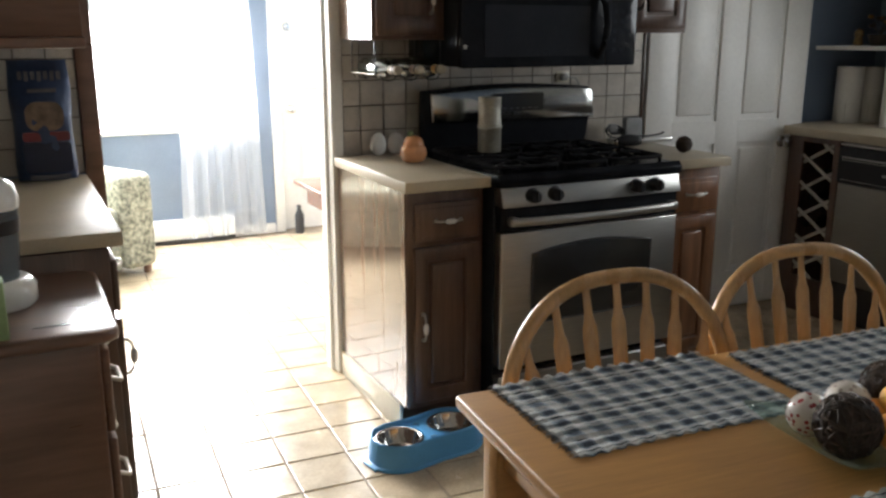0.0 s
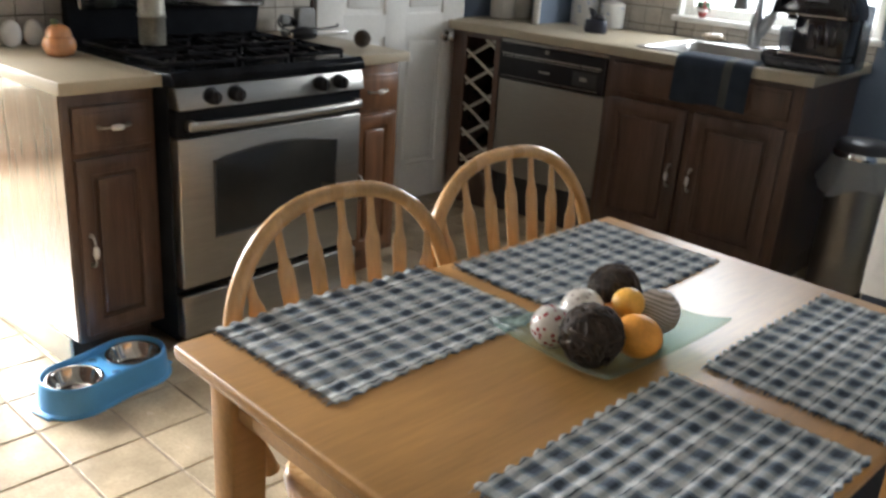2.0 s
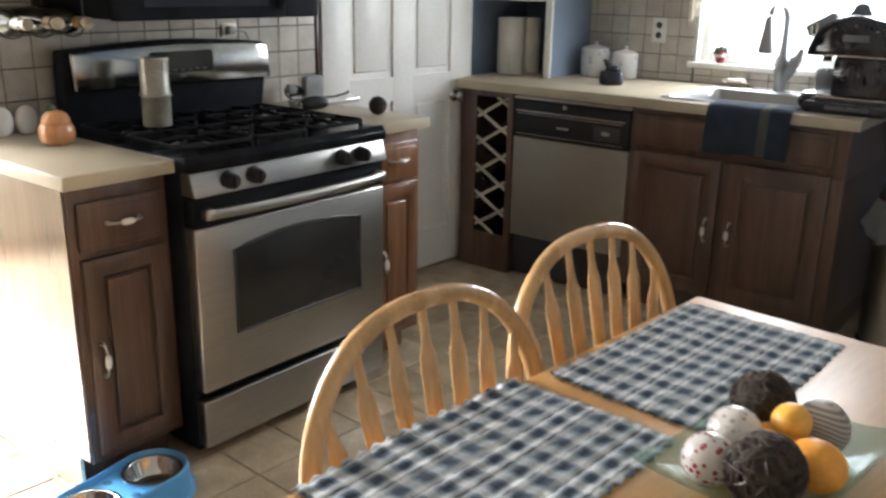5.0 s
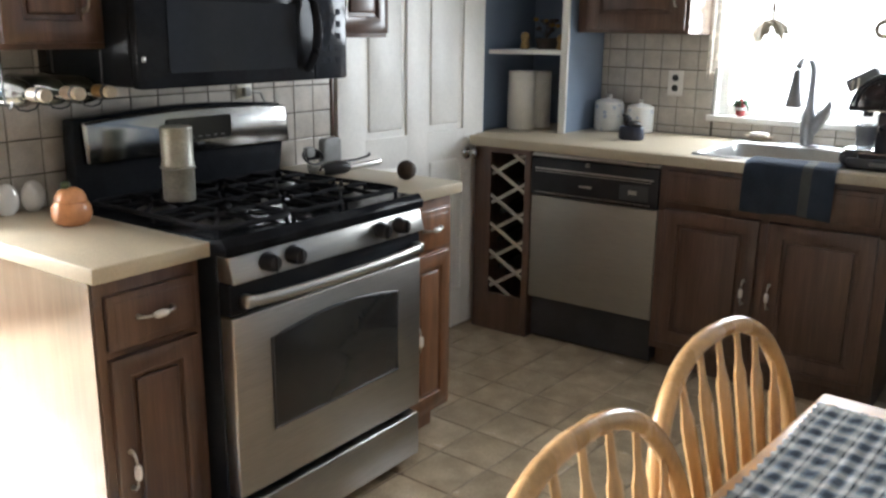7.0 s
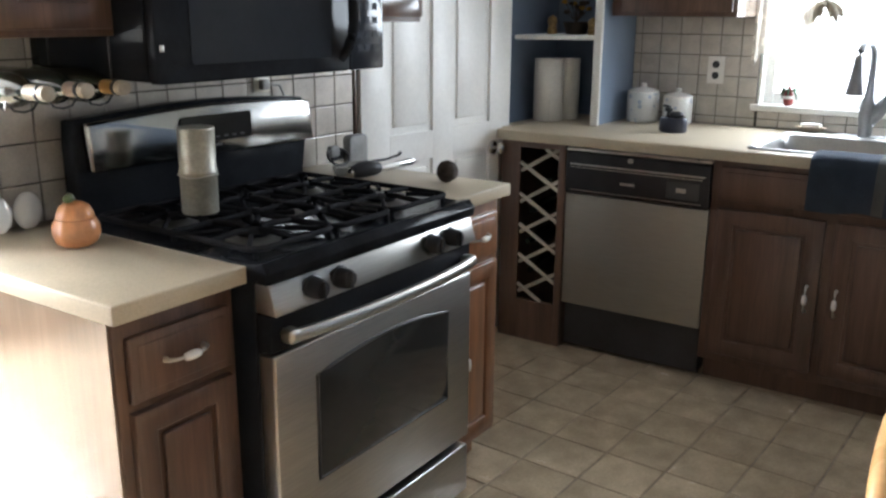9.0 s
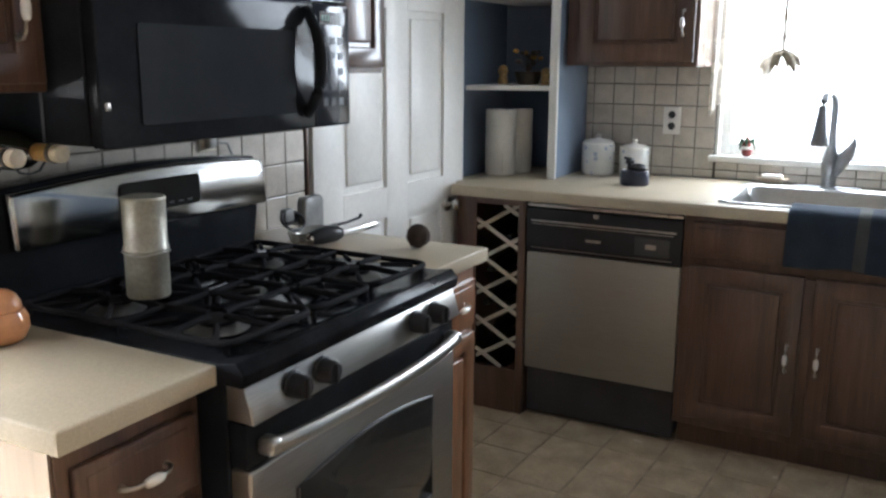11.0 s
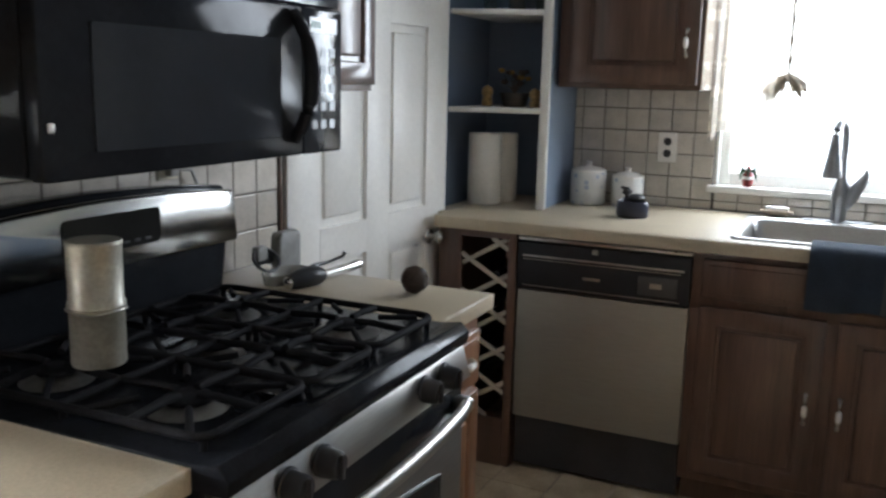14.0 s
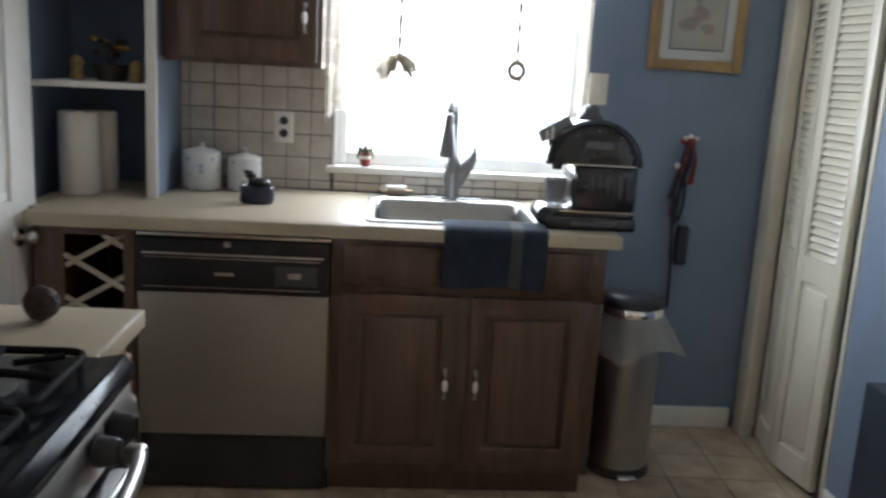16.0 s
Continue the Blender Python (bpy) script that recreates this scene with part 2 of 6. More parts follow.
def absolute(ob):
    p = Vector((0, 0, 0))
    while ob:
        p += ob.location
        ob = ob.parent
    return p


def link_mesh(name, bm, mat, smooth=True):
    me = bpy.data.meshes.new(name)
    bm.to_mesh(me)
    bm.free()
    me.materials.append(mat)
    if smooth:
        me.set_sharp_from_angle(angle=radians(52))
    return me


def thing(name, base, label, category, group="", kind=""):
    ob = new(name)
    ob.location = Vector(base) + ORIGIN
    ob.empty_display_size = 0.05
    return tagged(ob, label, category, group, kind)


def part(name, bm, mat, parent, label=""):
    """One mesh object under a thing or part; the bmesh is in world coordinates."""
    bmesh.ops.translate(bm, verts=bm.verts, vec=ORIGIN - absolute(parent))
    ob = new(name, link_mesh(name, bm, mat))
    ob.parent = parent
    return tagged(ob, label)


def solid(name, bm, mat, label="", category="", group="", kind=""):
    """A top-level mesh with its origin at the middle of its base."""
    vs = [v.co for v in bm.verts]
    c = Vector(((min(v.x for v in vs) + max(v.x for v in vs)) / 2, (min(v.y for v in vs) + max(v.y for v in vs)) / 2, min(v.z for v in vs)))
    bmesh.ops.translate(bm, verts=bm.verts, vec=-c)
    ob = new(name, link_mesh(name, bm, mat))
    ob.location = c + ORIGIN
    return tagged(ob, label, category, group, kind)


def join(*bms):
    out = bms[0]
    for b in bms[1:]:
        me = bpy.data.meshes.new("join")
        b.to_mesh(me)
        b.free()
        out.from_mesh(me)
        bpy.data.meshes.remove(me)
    return out


def box(x0, x1, y0, y1, z0, z1, bev=0.0, seg=2):
    bm = bmesh.new()
    bmesh.ops.create_cube(bm, size=1.0)
    for v in bm.verts:
        v.co = Vector(((x0 + x1) / 2 + v.co.x * (x1 - x0), (y0 + y1) / 2 + v.co.y * (y1 - y0), (z0 + z1) / 2 + v.co.z * (z1 - z0)))
    if bev:
        bmesh.ops.bevel(bm, geom=list(bm.edges), offset=bev, segments=seg, affect="EDGES", profile=0.5)
    return bm


def lathe(profile, at=(0, 0, 0), seg=32, axis="z"):
    """Turns (radius, height) pairs about an axis through at."""
    bm = bmesh.new()
    rings = []
    for r, h in profile:
        if r < 1e-5:
            rings.append([bm.verts.new((0, 0, h))])
        else:
            rings.append([bm.verts.new((r * math.cos(2 * math.pi * i / seg), r * math.sin(2 * math.pi * i / seg), h)) for i in range(seg)])
    for a, b in zip(rings, rings[1:]):
        for i in range(seg):
            j = (i + 1) % seg
            q = [a[i % len(a)], a[j % len(a)], b[j % len(b)], b[i % len(b)]]
            q = list(dict.fromkeys(q))
            if len(q) > 2:
                bm.faces.new(q)
    for ring in (rings[0], rings[-1]):
        if len(ring) > 2:
            bm.faces.new(ring)
    bmesh.ops.recalc_face_normals(bm, faces=bm.faces)
    for f in bm.faces:
        f.smooth = len(f.verts) < 5
    if axis == "y":
        bm.transform(Matrix.Rotation(radians(90), 4, "X"))
    if axis == "x":
        bm.transform(Matrix.Rotation(radians(90), 4, "Y"))
    bmesh.ops.translate(bm, verts=bm.verts, vec=Vector(at))
    return bm


def tube(points, radius, seg=10, closed=False, flat=1.0, up=(0.013, 0.021, 1)):
    """A round bar along points; radius may be a list."""
    bm = bmesh.new()
    pts = [Vector(p) for p in points]
    n = len(pts)
    rad = radius if isinstance(radius, (list, tuple)) else [radius] * n
    rings = []
    up = Vector(up).normalized()
    for i, p in enumerate(pts):
        d = (pts[(i + 1) % n] - pts[i - 1]) if closed else (pts[min(i + 1, n - 1)] - pts[max(i - 1, 0)])
        d.normalize()
        ref = up if abs(d.dot(up)) < 0.95 else Vector((1, 0.02, 0))
        s = d.cross(ref).normalized()
        u = s.cross(d).normalized()
        rings.append([bm.verts.new(p + (s * math.cos(2 * math.pi * k / seg) * flat + u * math.sin(2 * math.pi * k / seg)) * rad[i]) for k in range(seg)])
    for i in range(n if closed else n - 1):
        a, b = rings[i], rings[(i + 1) % n]
        for k in range(seg):
            bm.faces.new((a[k], a[(k + 1) % seg], b[(k + 1) % seg], b[k]))
    if not closed:
        bm.faces.new(rings[0][::-1])
        bm.faces.new(rings[-1])
    bmesh.ops.recalc_face_normals(bm, faces=bm.faces)
    for f in bm.faces:
        f.smooth = len(f.verts) < 5
    return bm


def prism(outline, depth, plane="xz", at=0.0, bev=0.0):
    """A flat outline given thickness. plane xz: outline in x,z, from y=at to at+depth; xy: from z=at; yz: from x=at."""
    bm = bmesh.new()
    def co(a, b, d):
        return {"xz": (a, d, b), "xy": (a, b, d), "yz": (d, a, b)}[plane]
    lo = [bm.verts.new(co(a, b, at)) for a, b in outline]
    hi = [bm.verts.new(co(a, b, at + depth)) for a, b in outline]
    bm.faces.new(lo)
    bm.faces.new(hi[::-1])
    n = len(lo)
    for i in range(n):
        bm.faces.new((lo[i], hi[i], hi[(i + 1) % n], lo[(i + 1) % n]))
    bmesh.ops.recalc_face_normals(bm, faces=bm.faces)
    if bev:
        # round the rims of both faces, and the upright edges only where the outline has a sharp corner
        caps = set(lo), set(hi)
        es = [e for e in bm.edges if any(e.verts[0] in c and e.verts[1] in c for c in caps)]
        for i in range(n):
            a, b, c = (Vector(outline[(i + k) % n]) for k in (-1, 0, 1))
            if (b - a).angle(c - b, 0.0) > 0.6 and min((b - a).length, (c - b).length) > bev * 2.2:
                es += [e for e in lo[i].link_edges if e.other_vert(lo[i]) is hi[i]]
        bmesh.ops.bevel(bm, geom=es, offset=bev, segments=2, affect="EDGES", profile=0.5)
    return bm


def rounded(x0, x1, z0, z1, r, seg=6):
    out = []
    for cx, cz, a0 in ((x1 - r, z0 + r, -90), (x1 - r, z1 - r, 0), (x0 + r, z1 - r, 90), (x0 + r, z0 + r, 180)):
        for i in range(seg + 1):
            a = radians(a0 + 90 * i / seg)
            out.append((cx + r * math.cos(a), cz + r * math.sin(a)))
    return out


def ball(c, r, seg=24, squash=(1, 1, 1)):
    bm = bmesh.new()
    bmesh.ops.create_uvsphere(bm, u_segments=seg, v_segments=seg // 2, radius=r)
    for v in bm.verts:
        v.co = Vector((v.co.x * squash[0], v.co.y * squash[1], v.co.z * squash[2])) + Vector(c)
    for f in bm.faces:
        f.smooth = True
    return bm


def raised_panel(name, parent, mat, u0, u1, z0, z1, face, plane, sign, stile=0.055, thick=0.019):
    """A cabinet door under parent: a frame round a raised bevelled field. face: where the front lies; sign: which way it looks (-1 or 1)."""
    def b(a0, a1, c0, c1, d0, d1, bev):
        p0, p1 = sorted((face - sign * d1, face - sign * d0))
        return box(a0, a1, p0, p1, c0, c1, bev) if plane == "y" else box(p0, p1, a0, a1, c0, c1, bev)
    bm = bmesh.new()
    def loop(k, d):
        p = face - sign * d
        c = ((u0 + k, z0 + k), (u1 - k, z0 + k), (u1 - k, z1 - k), (u0 + k, z1 - k))
        return [bm.verts.new((u, p, z) if plane == "y" else (p, u, z)) for u, z in c]
    rings = [loop(0, thick), loop(0, 0.003), loop(0.003, 0.0), loop(stile - 0.004, 0.0), loop(stile, 0.004), loop(stile, 0.010)]
    for a, c in zip(rings, rings[1:]):
        for i in range(4):
            bm.faces.new((a[i], a[(i + 1) % 4], c[(i + 1) % 4], c[i]))
    bm.faces.new(rings[-1])
    bm.faces.new(rings[0][::-1])
    bmesh.ops.recalc_face_normals(bm, faces=bm.faces)
    d = part(name, bm, mat, parent)
    g = 0.012
    if u1 - u0 > 2 * stile + 0.05 and z1 - z0 > 2 * stile + 0.05:
        part("field", b(u0 + stile + g, u1 - stile - g, z0 + stile + g, z1 - stile - g, 0.001, 0.0098, 0.007), mat, d)
    return d


def pull(parent, c, plane, sign, upright):
    """White ceramic pull with pewter ends on a door or drawer front."""
    x, y, z = c
    L = 0.047
    def at(u, d, w=0):
        if plane == "y":
            return (x + (0 if upright else u), y + sign * d, z + (u if upright else 0))
        return (x + sign * d, y + (0 if upright else u), z + (u if upright else 0))
    pts = [at(-L, 0.0), at(-L, 0.012), at(-L * 0.75, 0.022), at(-L * 0.4, 0.026), at(0, 0.027), at(L * 0.4, 0.026), at(L * 0.75, 0.022), at(L, 0.012), at(L, 0.0)]
    h = part("handle", tube(pts, [0.007, 0.005, 0.004, 0.0035, 0.0035, 0.0035, 0.004, 0.005, 0.007], 8), pewter, parent, "curved pewter pull")
    mid = [at(L * k, 0.0265) for k in (-0.42, -0.36, -0.15, 0.15, 0.36, 0.42)]
    part("grip", tube(mid, [0.004, 0.0075, 0.0095, 0.0095, 0.0075, 0.004], 10), ceramic_white, h, "white ceramic grip")


# ---- structure ----
X0, X1, Y0, YN, H = -0.47, 4.225, -1.6, 3.31, 2.42
FLOOR_Y1, FAR_X0, FAR_X1 = 6.0, -1.7, 2.75


def structure(name, bm, mat, label=""):
    return solid(name, bm, mat, label, "", "", "structure")


floor_ob = structure("floor", box(FAR_X0 - 0.1, X1 + 0.15, Y0 - 0.1, FLOOR_Y1 + 0.1, -0.10, -0.004), grout_m, "beige square ceramic floor tiles with dark grout")
structure("ceiling", box(FAR_X0, X1, Y0, FLOOR_Y1, H, H + 0.08), ceiling_paint, "plain white painted ceiling")
structure("wall_north", join(box(X0, 0.19, YN, YN + 0.13, 0, H), box(0.19, 1.13, YN, YN + 0.13, 2.08, H), box(1.13, 2.61, YN, YN + 0.13, 0, H),
          box(2.61, 3.565, YN, YN + 0.13, 2.04, H), box(3.565, X1, YN, YN + 0.13, 0, H)), blue_paint, "blue painted kitchen wall")
ORIGIN = SINK_SIDE
WY0, WY1, WZ0, WZ1 = 1.41, 2.36, 1.037, 2.10
structure("wall_east", join(box(X1, X1 + 0.14, 0.6, WY0, 0, H), box(X1, X1 + 0.14, WY1, YN + 0.13, 0, H),
          box(X1, X1 + 0.14, WY0, WY1, 0, WZ0 - 0.03), box(X1, X1 + 0.14, WY0, WY1, WZ1, H)), blue_paint, "blue painted wall round the sink window")
ORIGIN = HERE
structure("wall_west", box(X0 - 0.12, X0, Y0, YN, 0, H), beige_wall, "plain beige wall behind the counter")
structure("wall_south", box(X0 - 0.12, 2.17, Y0 - 0.12, Y0, 0, H), beige_wall, "plain wall of the dining end")
ORIGIN = SINK_SIDE
structure("wall_closet", join(box(2.17, 3.50, 0.48, 0.60, 0, H), box(2.17, 2.29, Y0, 0.48, 0, H)), blue_paint, "blue painted wall beside the closet")
structure("wall_closet_inside", join(box(3.38, 3.50, -0.22, 0.48, 0, H), box(3.50, X1 + 0.14, -0.22, -0.1, 0, H), box(X1, X1 + 0.14, -0.1, 0.599, 0, H)), white_paint, "plain inside of the closet")
structure("wall_closet_head", box(3.50, X1, 0.48, 0.60, 2.06, H), blue_paint, "blue painted wall above the closet")
ORIGIN = HERE
structure("wall_pantry", join(box(2.49, 2.61, YN + 0.13, YN + 0.8, 0, H), box(3.565, 3.68, YN + 0.13, YN + 0.8, 0, H), box(2.49, 3.68, YN + 0.8, YN + 0.9, 0, H)), blue_paint, "plain closet wall behind the panelled door")
FW0, FW1, FZ0, FZ1 = -0.75, 1.42, 0.765, 2.12
ORIGIN = FRONT_ROOM
structure("wall_sunroom", join(box(FAR_X0, FW0, FLOOR_Y1, FLOOR_Y1 + 0.14, 0, H), box(FW1, 1.61, FLOOR_Y1, FLOOR_Y1 + 0.14, 0, H), box(2.46, FAR_X1, FLOOR_Y1, FLOOR_Y1 + 0.14, 0, H),
          box(FW0, FW1, FLOOR_Y1, FLOOR_Y1 + 0.14, 0, FZ0), box(FW0, FW1, FLOOR_Y1, FLOOR_Y1 + 0.14, FZ1, H), box(1.61, 2.46, FLOOR_Y1, FLOOR_Y1 + 0.14, 2.06, H)), blue_paint, "light blue wall of the front room")
ORIGIN = HERE
structure("wall_sunroom_side", join(box(FAR_X0 - 0.12, FAR_X0, YN, FLOOR_Y1, 0, H), box(FAR_X1, FAR_X1 + 0.12, YN + 0.9, FLOOR_Y1, 0, H), box(2.66, FAR_X1 + 0.12, YN + 0.9, YN + 1.0, 0, H),
          box(FAR_X0, X0 - 0.12, YN, YN + 0.13, 0, H)), white_paint, "plain side wall of the front room")

# backdrops of daylight outside the openings
structure("backdrop_sink", box(X1 + 1.2, X1 + 1.22, -1.0, 5.0, -0.5, 4.5), backdrop_m, "bright overexposed daylight outside")
structure("backdrop_front", box(-4.5, 5.0, FLOOR_Y1 + 1.6, FLOOR_Y1 + 1.62, -0.5, 4.5), backdrop_m, "bright overexposed daylight outside")

# doorway linings
structure("trim_doorway", join(box(1.098, 1.146, YN - 0.012, YN + 0.142, 0, 2.06, 0.004), box(1.085, 1.099, YN + 0.04, YN + 0.09, 0, 2.06, 0.003)), white_paint, "white painted doorway jamb")
structure("trim_tiles", box(2.6105, 2.623, YN - 0.016, YN - 0.001, 0.92, 1.39, 0.002), wood_cab, "thin dark wooden strip at the end of the tiles")
structure("trim_doorway_dark", box(0.19, 0.25, YN - 0.03, YN + 0.142, 0, 2.06, 0.004), wood_dark, "dark stained wooden doorway post")
structure("trim_doorway_head", box(0.25, 1.098, YN - 0.01, YN + 0.14, 2.062, 2.10, 0.003), white_paint, "white painted doorway head")
ORIGIN = SINK_SIDE
structure("baseboard_east", box(X1 - 0.030, X1 - 0.001, 0.665, 1.43, 0, 0.085, 0.004), white_paint, "white painted baseboard below the blue wall")
structure("baseboard_closet", box(3.09, 3.49, 0.601, 0.614, 0, 0.085, 0.004), white_paint, "white painted baseboard")


# ---- sink window ----
def sink_window():
    w = thing("window_1", (X1 + 0.07, (WY0 + WY1) / 2, WZ0), "white framed kitchen window full of daylight", "", kind="structure")
    x = X1 + 0.05
    part("window_sill", box(X1 - 0.03, X1 + 0.13, WY0 - 0.03, WY1 + 0.035, WZ0 - 0.028, WZ0, 0.005), white_paint, w)
    part("window_frame", join(box(x, x + 0.05, WY0, WY0 + 0.04, WZ0 + 0.001, WZ1, 0.004), box(x, x + 0.05, WY1 - 0.04, WY1, WZ0 + 0.001, WZ1, 0.004),
         box(x + 0.002, x + 0.048, WY0 + 0.04, WY1 - 0.04, WZ0 + 0.001, WZ0 + 0.05, 0.004), box(x + 0.002, x + 0.048, WY0 + 0.04, WY1 - 0.04, WZ1 - 0.05, WZ1, 0.004)), white_paint, w)
    part("jamb", join(box(X1 - 0.004, X1 + 0.14, WY1 - 0.001, WY1 + 0.014, WZ0, WZ1, 0.002), box(X1 - 0.004, X1 + 0.14, WY0 - 0.014, WY0 + 0.001, WZ0, WZ1, 0.002)), white_paint, w)
    for z0, z1 in ((WZ0 + 0.05, WZ1 - 0.05),):
        p = part("pane", box(x + 0.022, x + 0.027, WY0 + 0.04, WY1 - 0.04, z0, z1), clear_glass, w)
        p.visible_shadow = False


sink_window()
ORIGIN = FRONT_ROOM


def sunroom_window():
    w = thing("window_2", ((FW0 + FW1) / 2, FLOOR_Y1 + 0.07, FZ0), "wide white front window full of daylight", "", kind="structure")
    y = FLOOR_Y1 + 0.05
    part("window_sill", box(FW0 - 0.04, FW1 + 0.03, FLOOR_Y1 - 0.02, FLOOR_Y1 + 0.13, FZ0 - 0.028, FZ0, 0.005), white_paint, w)
    xs = [FW0, -0.03, 0.69, FW1]
    part("window_frame", join(*[box(a, a + 0.04, y, y + 0.05, FZ0 + 0.001, FZ1, 0.004) for a in (FW0, -0.03, 0.69, FW1 - 0.04)],
         box(FW0 + 0.04, FW1 - 0.04, y + 0.002, y + 0.048, FZ1 - 0.05, FZ1, 0.004), box(FW0 + 0.04, FW1 - 0.04, y + 0.002, y + 0.048, FZ0 + 0.001, FZ0 + 0.05, 0.004)), white_paint, w)
    for a, b in zip(xs, xs[1:]):
        p = part("pane", box(a + 0.04, b, y + 0.022, y + 0.027, FZ0 + 0.05, FZ1 - 0.05), clear_glass, w)
        p.visible_shadow = False


sunroom_window()


def drape(name, x0, x1, z0, z1, y, waves, amp, mat, label, plane="y", gather=0.0, seed=1, hem=0.0, slant=0.0):
    bm = bmesh.new()
    nu, nv = waves * 10, 26
    rows = []
    rnd = random.Random(seed)
    ph = [rnd.random() * 6 for _ in range(4)]
    for j in range(nv + 1):
        v = j / nv
        row = []
        for i in range(nu + 1):
            u = i / nu
            uu = u + 0.012 * math.sin(u * 9 + ph[3])
            a = amp * (0.45 + 0.55 * (1 - v)) * (math.sin(uu * waves * 2 * math.pi + ph[0]) + 0.4 * math.sin(uu * waves * 4.3 * math.pi + ph[1] + v))
            c = (x0 + x1) / 2
            x = c + (x0 + (x1 - x0) * u - c) * (1 - gather * v)
            z = z0 + slant * (1 - u) + (z1 - z0 - slant * (1 - u)) * v + (hem * math.sin(u * waves * 5 + ph[2]) if j == 0 else 0)
            row.append(bm.verts.new((x, y + a, z) if plane == "y" else (y + a, x, z)))
        rows.append(row)
    for j in range(nv):
        for i in range(nu):
            bm.faces.new((rows[j][i], rows[j][i + 1], rows[j + 1][i + 1], rows[j + 1][i]))
    return solid(name, bm, mat, label, "curtain")


drape("sheer_curtain", 0.905, 1.48, 0.03, 2.2, 5.93, 5, 0.022, sheer_m, "long white sheer curtain beside the front window", gather=0.25, seed=3)
drape("sheer_curtain", -0.7, 0.80, 0.78, 2.2, 5.945, 9, 0.018, sheer_m, "white sheer curtain across the front window", seed=5)
ORIGIN = SINK_SIDE
drape("lace_valance", 2.165, 2.405, 1.212, 2.15, 4.18, 4, 0.013, lace_m, "narrow cream lace curtain beside the sink window", plane="x", seed=7, hem=0.012, slant=0.16)
drape("lace_valance", 1.40, 1.44, 1.30, 2.15, 4.19, 2, 0.008, lace_m, "narrow cream lace curtain beside the sink window", plane="x", seed=8, hem=0.02)

ORIGIN = HERE


# ---- front room ----
knob_nickel = material("satin_nickel", (0.66, 0.65, 0.62), 0.24, 1.0, 0.08, 18, 0.05, 200)


def panel_door(name, x0, x1, yf, z1, label, knob_x, knob_z, deadbolt=None, both=False, st=0.115, ms=0.10, swing=0.0):
    """A white six-panel door with its face at yf, looking to -y."""
    d = thing(name, ((x0 + x1) / 2, yf + 0.018, 0), label, "", kind="structure")
    z0, w = 0.012, x1 - x0
    pw = (w - 2 * st - ms) / 2
    rows = ((0.20, 0.86), (0.97, 1.60), (1.71, 1.93))
    bms = [box(x0, x0 + st, yf, yf + 0.035, z0, z1, 0.002), box(x1 - st, x1, yf, yf + 0.035, z0, z1, 0.002), box(x0 + st + pw, x1 - st - pw, yf, yf + 0.035, z0, z1, 0.001)]
    zz = [z0] + [q for r in rows for q in r] + [z1]
    for a, b in zip(zz[::2], zz[1::2]):
        bms += [box(x0 + st, x0 + st + pw, yf, yf + 0.035, a, b), box(x1 - st - pw, x1 - st, yf, yf + 0.035, a, b)]
    part("slab", join(*bms), white_paint, d)
    for a, b in rows:
        for u in (x0 + st, x1 - st - pw):
            part("panel", join(box(u - 0.002, u + pw + 0.002, yf + 0.012, yf + 0.03, a - 0.002, b + 0.002), box(u + 0.028, u + pw - 0.028, yf + 0.004, yf + 0.014, a + 0.028, b - 0.028, 0.008)), white_paint, d)
    prof = [(0.0001, 0.066), (0.014, 0.065), (0.024, 0.058), (0.027, 0.048), (0.024, 0.038), (0.013, 0.030), (0.011, 0.012), (0.026, 0.010), (0.031, 0.004), (0.031, 0.0)]
    part("door_knob", lathe(prof, (knob_x, yf, knob_z), 24, "y"), knob_nickel, d, "satin nickel round knob")
    if both:
        k = lathe(prof, (0, 0, 0), 24, "y")
        k.transform(Matrix.Rotation(radians(180), 4, "Z"))
        bmesh.ops.translate(k, verts=k.verts, vec=Vector((knob_x, yf + 0.035, knob_z)))
        part("door_knob", k, knob_nickel, d, "satin nickel round knob")
    if deadbolt:
        part("deadbolt", lathe([(0.0001, 0.026), (0.016, 0.025), (0.018, 0.014), (0.029, 0.012), (0.032, 0.0)], (knob_x, yf, deadbolt), 24, "y"), knob_nickel, d, "round metal deadbolt")
    if swing:
        hinge = Matrix.Translation((x0, yf, 0))
        d.matrix_basis = hinge @ Matrix.Rotation(radians(swing), 4, "Z") @ hinge.inverted() @ Matrix.Translation(((x0 + x1) / 2, yf + 0.018, 0))
    return d


ORIGIN = HERE
panel_door("door_1", 2.634, 3.592, 3.286, 2.03, "white six-panel interior door standing just ajar", 3.464, 0.853, both=True, st=0.155, ms=0.135, swing=-3.4)
ORIGIN = FRONT_ROOM
panel_door("door_2", 1.63, 2.44, FLOOR_Y1 + 0.01, 2.03, "white panelled front door with knob and deadbolt", 1.70, 0.86, deadbolt=1.42)
structure("trim_front_door", join(box(1.56, 1.625, FLOOR_Y1 - 0.016, FLOOR_Y1 - 0.001, 0, 2.1, 0.004), box(2.445, 2.51, FLOOR_Y1 - 0.016, FLOOR_Y1 - 0.001, 0, 2.1, 0.004),
          box(1.61, 1.63, FLOOR_Y1, FLOOR_Y1 + 0.13, 0, 2.05)), white_paint, "white painted door casing")


def heater():
    h = thing("baseboard_heater", (0.35, 5.96, 0), "white metal baseboard heater along the blue wall", "heater")
    part("cover", prism([(5.925, 0.03), (5.925, 0.10), (5.945, 0.15), (5.998, 0.16), (5.998, 0.02), (5.94, 0.02)], 1.85, "yz", -0.60, 0.003), white_paint, h)
    part("grille", box(-0.60, 1.25, 5.921, 5.926, 0.012, 0.032), black_plastic, h, "dark slot along the bottom")


